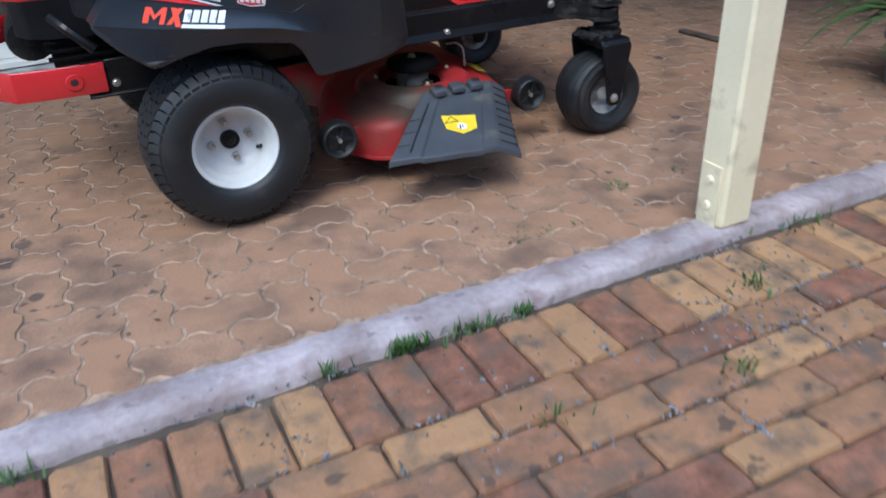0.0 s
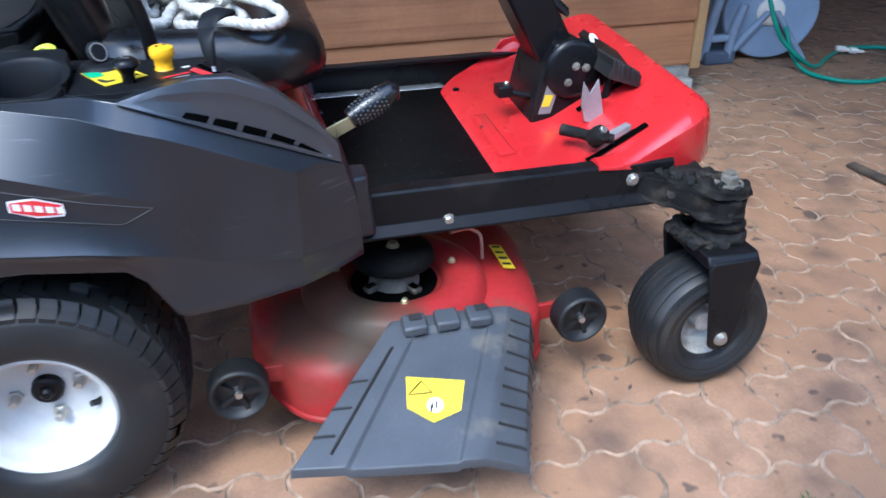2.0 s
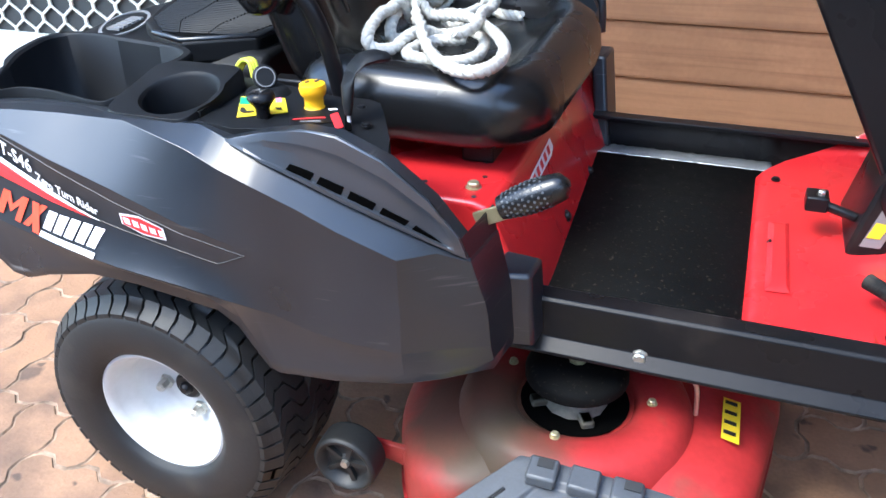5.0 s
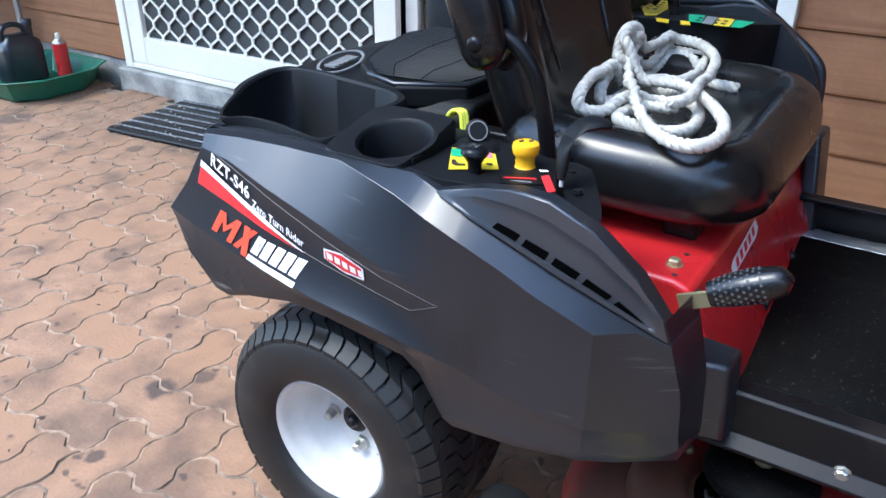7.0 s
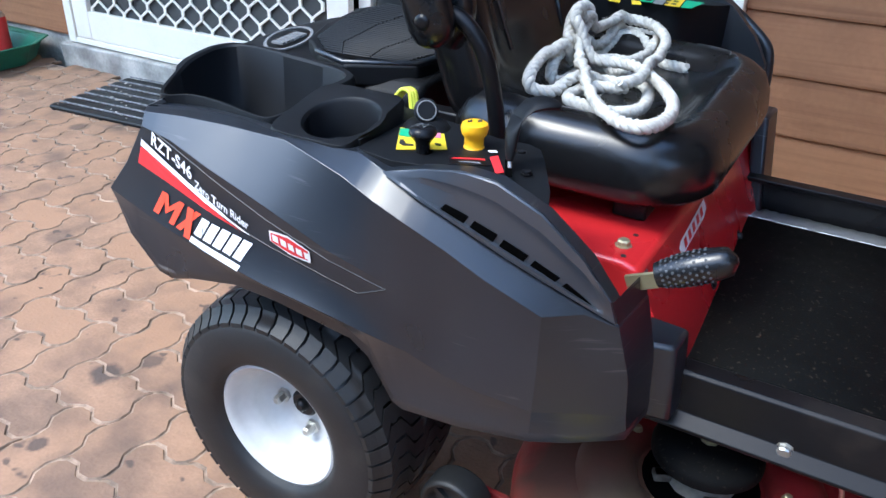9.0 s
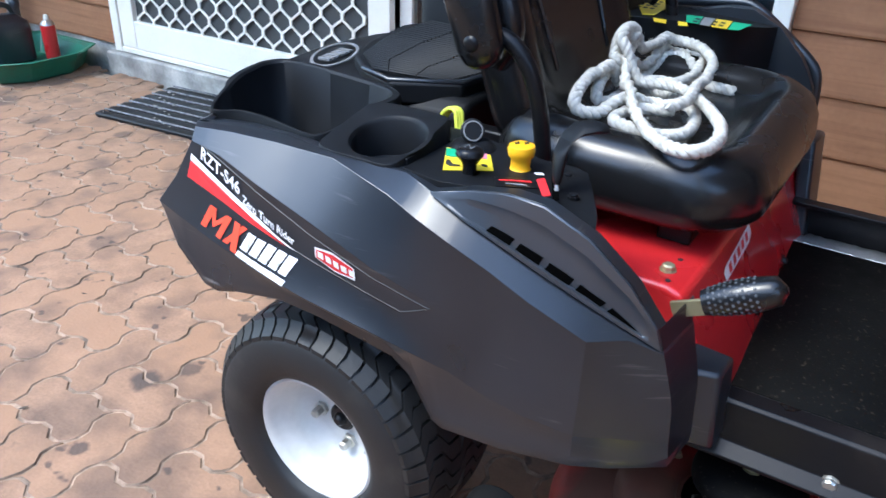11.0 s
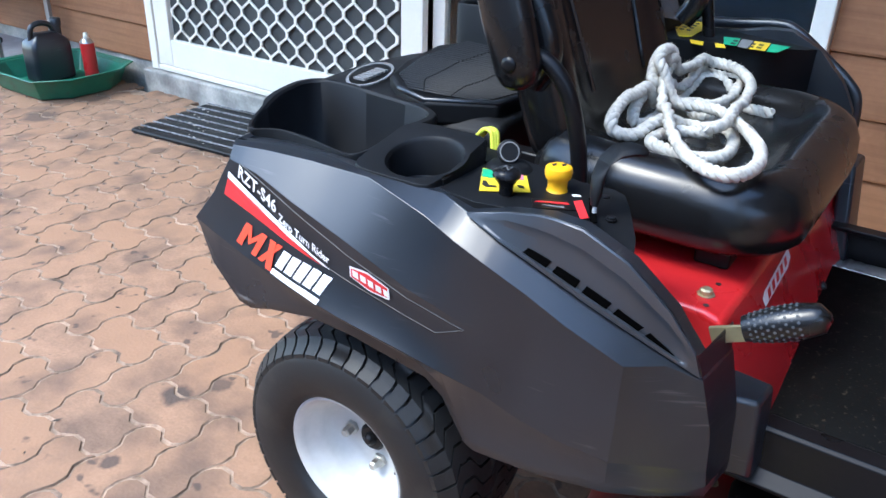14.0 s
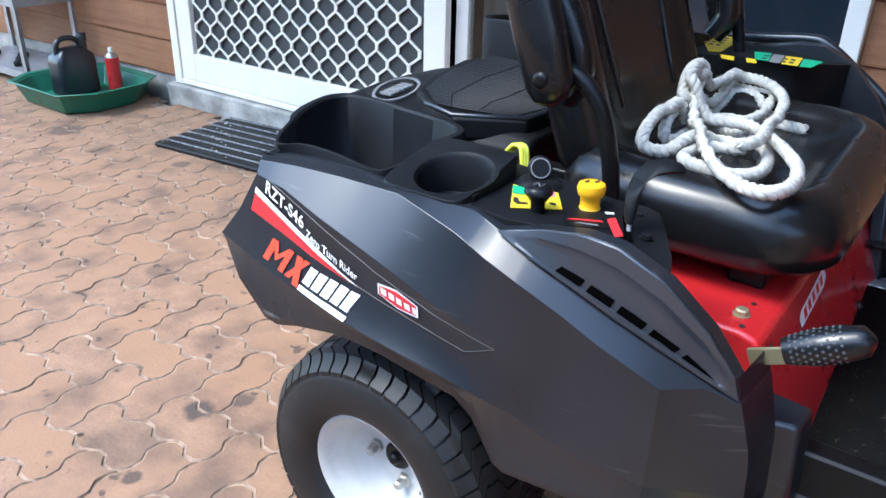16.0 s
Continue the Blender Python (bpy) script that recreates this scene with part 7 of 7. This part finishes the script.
# leafy plant beyond the post
plant = empty("plant", (2.42, -0.72, 0), "arching green leafy plant at the edge of the paving", "plant")
bm = B()
lathe(bm, [(0, 0), (0.10, 0.0), (0.13, 0.16), (0.14, 0.17), (0.14, 0.19), (0.125, 0.19), (0.12, 0.165), (0, 0.16)], Matrix.Translation((2.42, -0.72, 0.0)), 24)
finish(part("pot", bm, "reel_dark", plant, "dark pot"), angle=40)
bm = B()
for i in range(70):
    a, l = wr.uniform(0, 6.28), wr.uniform(0.25, 0.5)
    d = Vector((math.cos(a), math.sin(a), 0))
    s = Vector((-d.y, d.x, 0))
    prev = None
    for k in range(7):
        t = k / 6
        p = Vector((2.42, -0.72, 0.17)) + d * l * t + Vector((0, 0, l * (1.1 * t - 1.15 * t * t)))
        w = 0.012 * math.sin(math.pi * min(1, 0.15 + 0.85 * t))
        cur = (bm.verts.new(p - s * w), bm.verts.new(p + s * w))
        if prev:
            bm.faces.new((prev[0], prev[1], cur[1], cur[0]))
        prev = cur
part("leaves", bm, "leaf", plant, recalc=False)

# ---- paving pieces ----
W, WY = 0.1025, 0.1135
WAVE = ((0.16, 1), (0.40, 1), (0.60, -1), (0.84, -1))
AMP, GAP = 0.0084, 0.0020


def paver_mesh(cols, rows_):
    """A zigzag paver covering cols x rows cells of the grid, its corner at the origin."""
    pts = []

    def edge(n, along, fixed, sign, back):
        seq = []
        for i in range(n):
            seq += [(i * W + s * W, a * AMP) for s, a in WAVE]
        seq = [(0.0, 0.0)] + seq
        if back:
            seq = [(n * W - s, -0.0 + d) for s, d in [(0.0, 0.0)] + [(n * W - q, e) for q, e in seq[1:][::-1]]]
        for s, d in seq:
            pts.append((s, fixed + d) if along == "x" else (fixed + d, s))
    edge(cols, "x", 0.0, 1, False)
    edge(rows_, "y", cols * W, 1, False)
    edge(cols, "x", rows_ * W, 1, True)
    edge(rows_, "y", 0.0, 1, True)
    cx, cy = cols * W / 2, rows_ * W / 2

    def inset(p, g):
        x, y = p
        fx = max(-1, min(1, (x - cx) / (cx - 0.012)))
        fy = max(-1, min(1, (y - cy) / (cy - 0.012)))
        return x - (g * fx if abs(fx) > 0.99 else 0), y - (g * fy if abs(fy) > 0.99 else 0)
    low = [(*inset(p, GAP), -0.014) for p in pts]
    mid = [(*inset(p, GAP), -0.0035) for p in pts]
    top = [(*inset(p, GAP + 0.0023), 0.0) for p in pts]
    k = WY / W
    return [[(x, y * k, z) for x, y, z in ring] for ring in (low, mid, top)]


def paver_faces(n):
    fs = []
    for r in range(2):
        for i in range(n):
            j = (i + 1) % n
            fs.append((r * n + i, r * n + j, (r + 1) * n + j, (r + 1) * n + i))
    fs.append(tuple(range(2 * n, 3 * n)))
    return fs


KIND = {}
for kind, (c, r) in (("h", (2, 1)), ("v", (1, 2)), ("s", (1, 1))):
    low, mid, top = paver_mesh(c, r)
    KIND[kind] = (low + mid + top, paver_faces(len(low)))
KMESH = {}
# the chamfers hold sand and dust
RIM_FACES = {2 * n + 1: [0] * n + [1] * n + [0] for n in (len(KIND[k][0]) // 3 for k in KIND)}
for kind, (vs, fs) in KIND.items():
    me = bpy.data.meshes.new("paver")
    me.from_pydata(vs, [], fs)
    me.materials.append(M["paver"])
    me.materials.append(M["sand"])
    me.polygons.foreach_set("material_index", RIM_FACES[len(fs)])
    KMESH[kind] = me

OX, OY = -0.362, KERB_IN + 0.002
rng = random.Random(5)


def herring(ix, iy):
    """Which paver starts at a cell of the 90-degree herringbone."""
    k = (ix - iy) % 4
    return "h" if k == 0 else ("v" if k == 3 else None)


cells = []
for ix in range(-65, 72):
    for iy in range(-1, 57):
        kind = herring(ix, iy)
        if not kind:
            continue
        x, y = OX + ix * W, OY + iy * WY
        x1, y1 = x + (2 * W if kind == "h" else W), y + (WY if kind == "h" else 2 * WY)
        limit = WALL_Y - 0.06 if x < 2.13 else 5.2
        if y1 > limit + 0.03 or y < OY - 0.3 or x1 > 6.9 or x < -6.9:
            continue
        if y < OY - 0.01:
            if kind == "h":
                continue
            kind, y = "s", OY
        cells.append((kind, x, y))
near = sorted(cells, key=lambda c: min(math.hypot(c[1] - 0.5, c[2] + 1.0), math.hypot(c[1] + 0.75, c[2] + 0.45)))[:300]
chosen = set(near)
bv, bf, bi = [], [], []
for kind, x, y in cells:
    dz, ax, ay = rng.uniform(0, 0.0014), rng.uniform(-0.004, 0.004), rng.uniform(-0.004, 0.004)
    if (kind, x, y) in chosen:
        ob = new("paver", KMESH[kind])
        ob.parent = paving
        ob.matrix_basis = Matrix.Translation((x, y, dz)) @ Euler((ax, ay, 0)).to_matrix().to_4x4()
    else:
        vs, fs = KIND[kind]
        o = len(bv)
        bv += [(x + a, y + b, c + dz + ay * a + ax * b) for a, b, c in vs]
        bf += [tuple(i + o for i in f) for f in fs]
        bi += RIM_FACES[len(fs)]
me = bpy.data.meshes.new("pavers")
me.from_pydata(bv, [], bf)
me.materials.append(M["paver_far"])
me.materials.append(M["sand"])
me.polygons.foreach_set("material_index", bi)
far = new("pavers", me)
far.parent = paving
far["kind"] = "stuff"
far["label"] = "further zigzag pavers of the same paving"

# brick path below the kerb
bm = B()
box(bm, (-7.0, -5.2, -0.089), (7.0, -1.205, -0.036))
brick_path = structure("brick_path", bm, "soil", "worn clay brick path with weeds and grit in the joints", "path")
BL, BW = 0.206, 0.1005


def brick_shape(l, w, seed):
    """A worn brick: a ragged outline with rounded corners and soft upper edges."""
    r = random.Random(seed)
    g = 0.0022
    out = []
    for sx, sy in ((0, 0), (1, 0), (1, 1), (0, 1)):
        x, y = (g if sx == 0 else l - g), (g if sy == 0 else w - g)
        k = r.uniform(0.005, 0.013)
        ux, uy = (1 if sx == 0 else -1), (1 if sy == 0 else -1)
        a, b = (x, y + uy * k), (x + ux * k, y)
        out += [a, b] if sx == sy else [b, a]
        nx, ny = {(0, 0): (1, 0), (1, 0): (0, 1), (1, 1): (-1, 0), (0, 1): (0, -1)}[(sx, sy)]
        for f in (0.35, 0.68):
            q = r.uniform(-0.001, 0.003)
            out.append((x + nx * f * (l - 2 * g) - ny * q, y + ny * f * (w - 2 * g) + nx * q))
    cx, cy, n = l / 2, w / 2, len(out)

    def ring(t, z, j):
        return [(x + (cx - x) / abs(cx - x + 1e-9) * min(t, abs(cx - x)), y + (cy - y) / abs(cy - y + 1e-9) * min(t, abs(cy - y)), z + r.uniform(-j, j)) for x, y in out]
    vs = ring(0, -0.06, 0) + ring(0, -0.030, 0.002) + ring(0.004, -0.023, 0.0015) + ring(0.014, -0.0205, 0.0012)
    fs = [(k * n + i, k * n + (i + 1) % n, (k + 1) * n + (i + 1) % n, (k + 1) * n + i) for k in range(3) for i in range(n)] + [tuple(range(3 * n, 4 * n))]
    return vs, fs


SHAPES = [brick_shape(BL, BW, s) for s in range(9)]
BMESH = []
for vs, fs in SHAPES:
    me = bpy.data.meshes.new("brick")
    me.from_pydata(vs, [], fs)
    me.materials.append(M["brick"])
    BMESH.append(me)
laid = []
top = -1.232 - 0.012
for i in range(-34, 34):
    laid.append((0.158 - 0.0515 + (i + 0.5) * BW + BW, top - BL, True))
for r in range(1, 34):
    y = top - BL - r * BW
    for i in range(-18, 18):
        laid.append((0.10 + i * BL + (r % 2) * BL / 2, y, False))
nearb = set(sorted(laid, key=lambda c: math.hypot(c[0] - 0.45, (c[1] + 1.3) * 1.3))[:260])
bv, bf = [], []
for x, y, soldier in laid:
    k = rng.randrange(6)
    m = Matrix.Translation((x, y, rng.uniform(-0.003, 0.003))) @ Euler((rng.uniform(-.012, .012), rng.uniform(-.012, .012), rng.uniform(-.012, .012) + (math.pi / 2 if soldier else 0))).to_matrix().to_4x4()
    if (x, y, soldier) in nearb:
        ob = new("brick", BMESH[k])
        ob.parent = brick_path
        ob.matrix_basis = m
    else:
        o = len(bv)
        bv += [tuple(m @ Vector(v)) for v in SHAPES[k][0]]
        bf += [tuple(i + o for i in f) for f in SHAPES[k][1]]
me = bpy.data.meshes.new("bricks")
me.from_pydata(bv, [], bf)
me.materials.append(M["brick_far"])
far = new("bricks", me)
far.parent = brick_path
far["kind"] = "stuff"
far["label"] = "further worn clay bricks of the path"
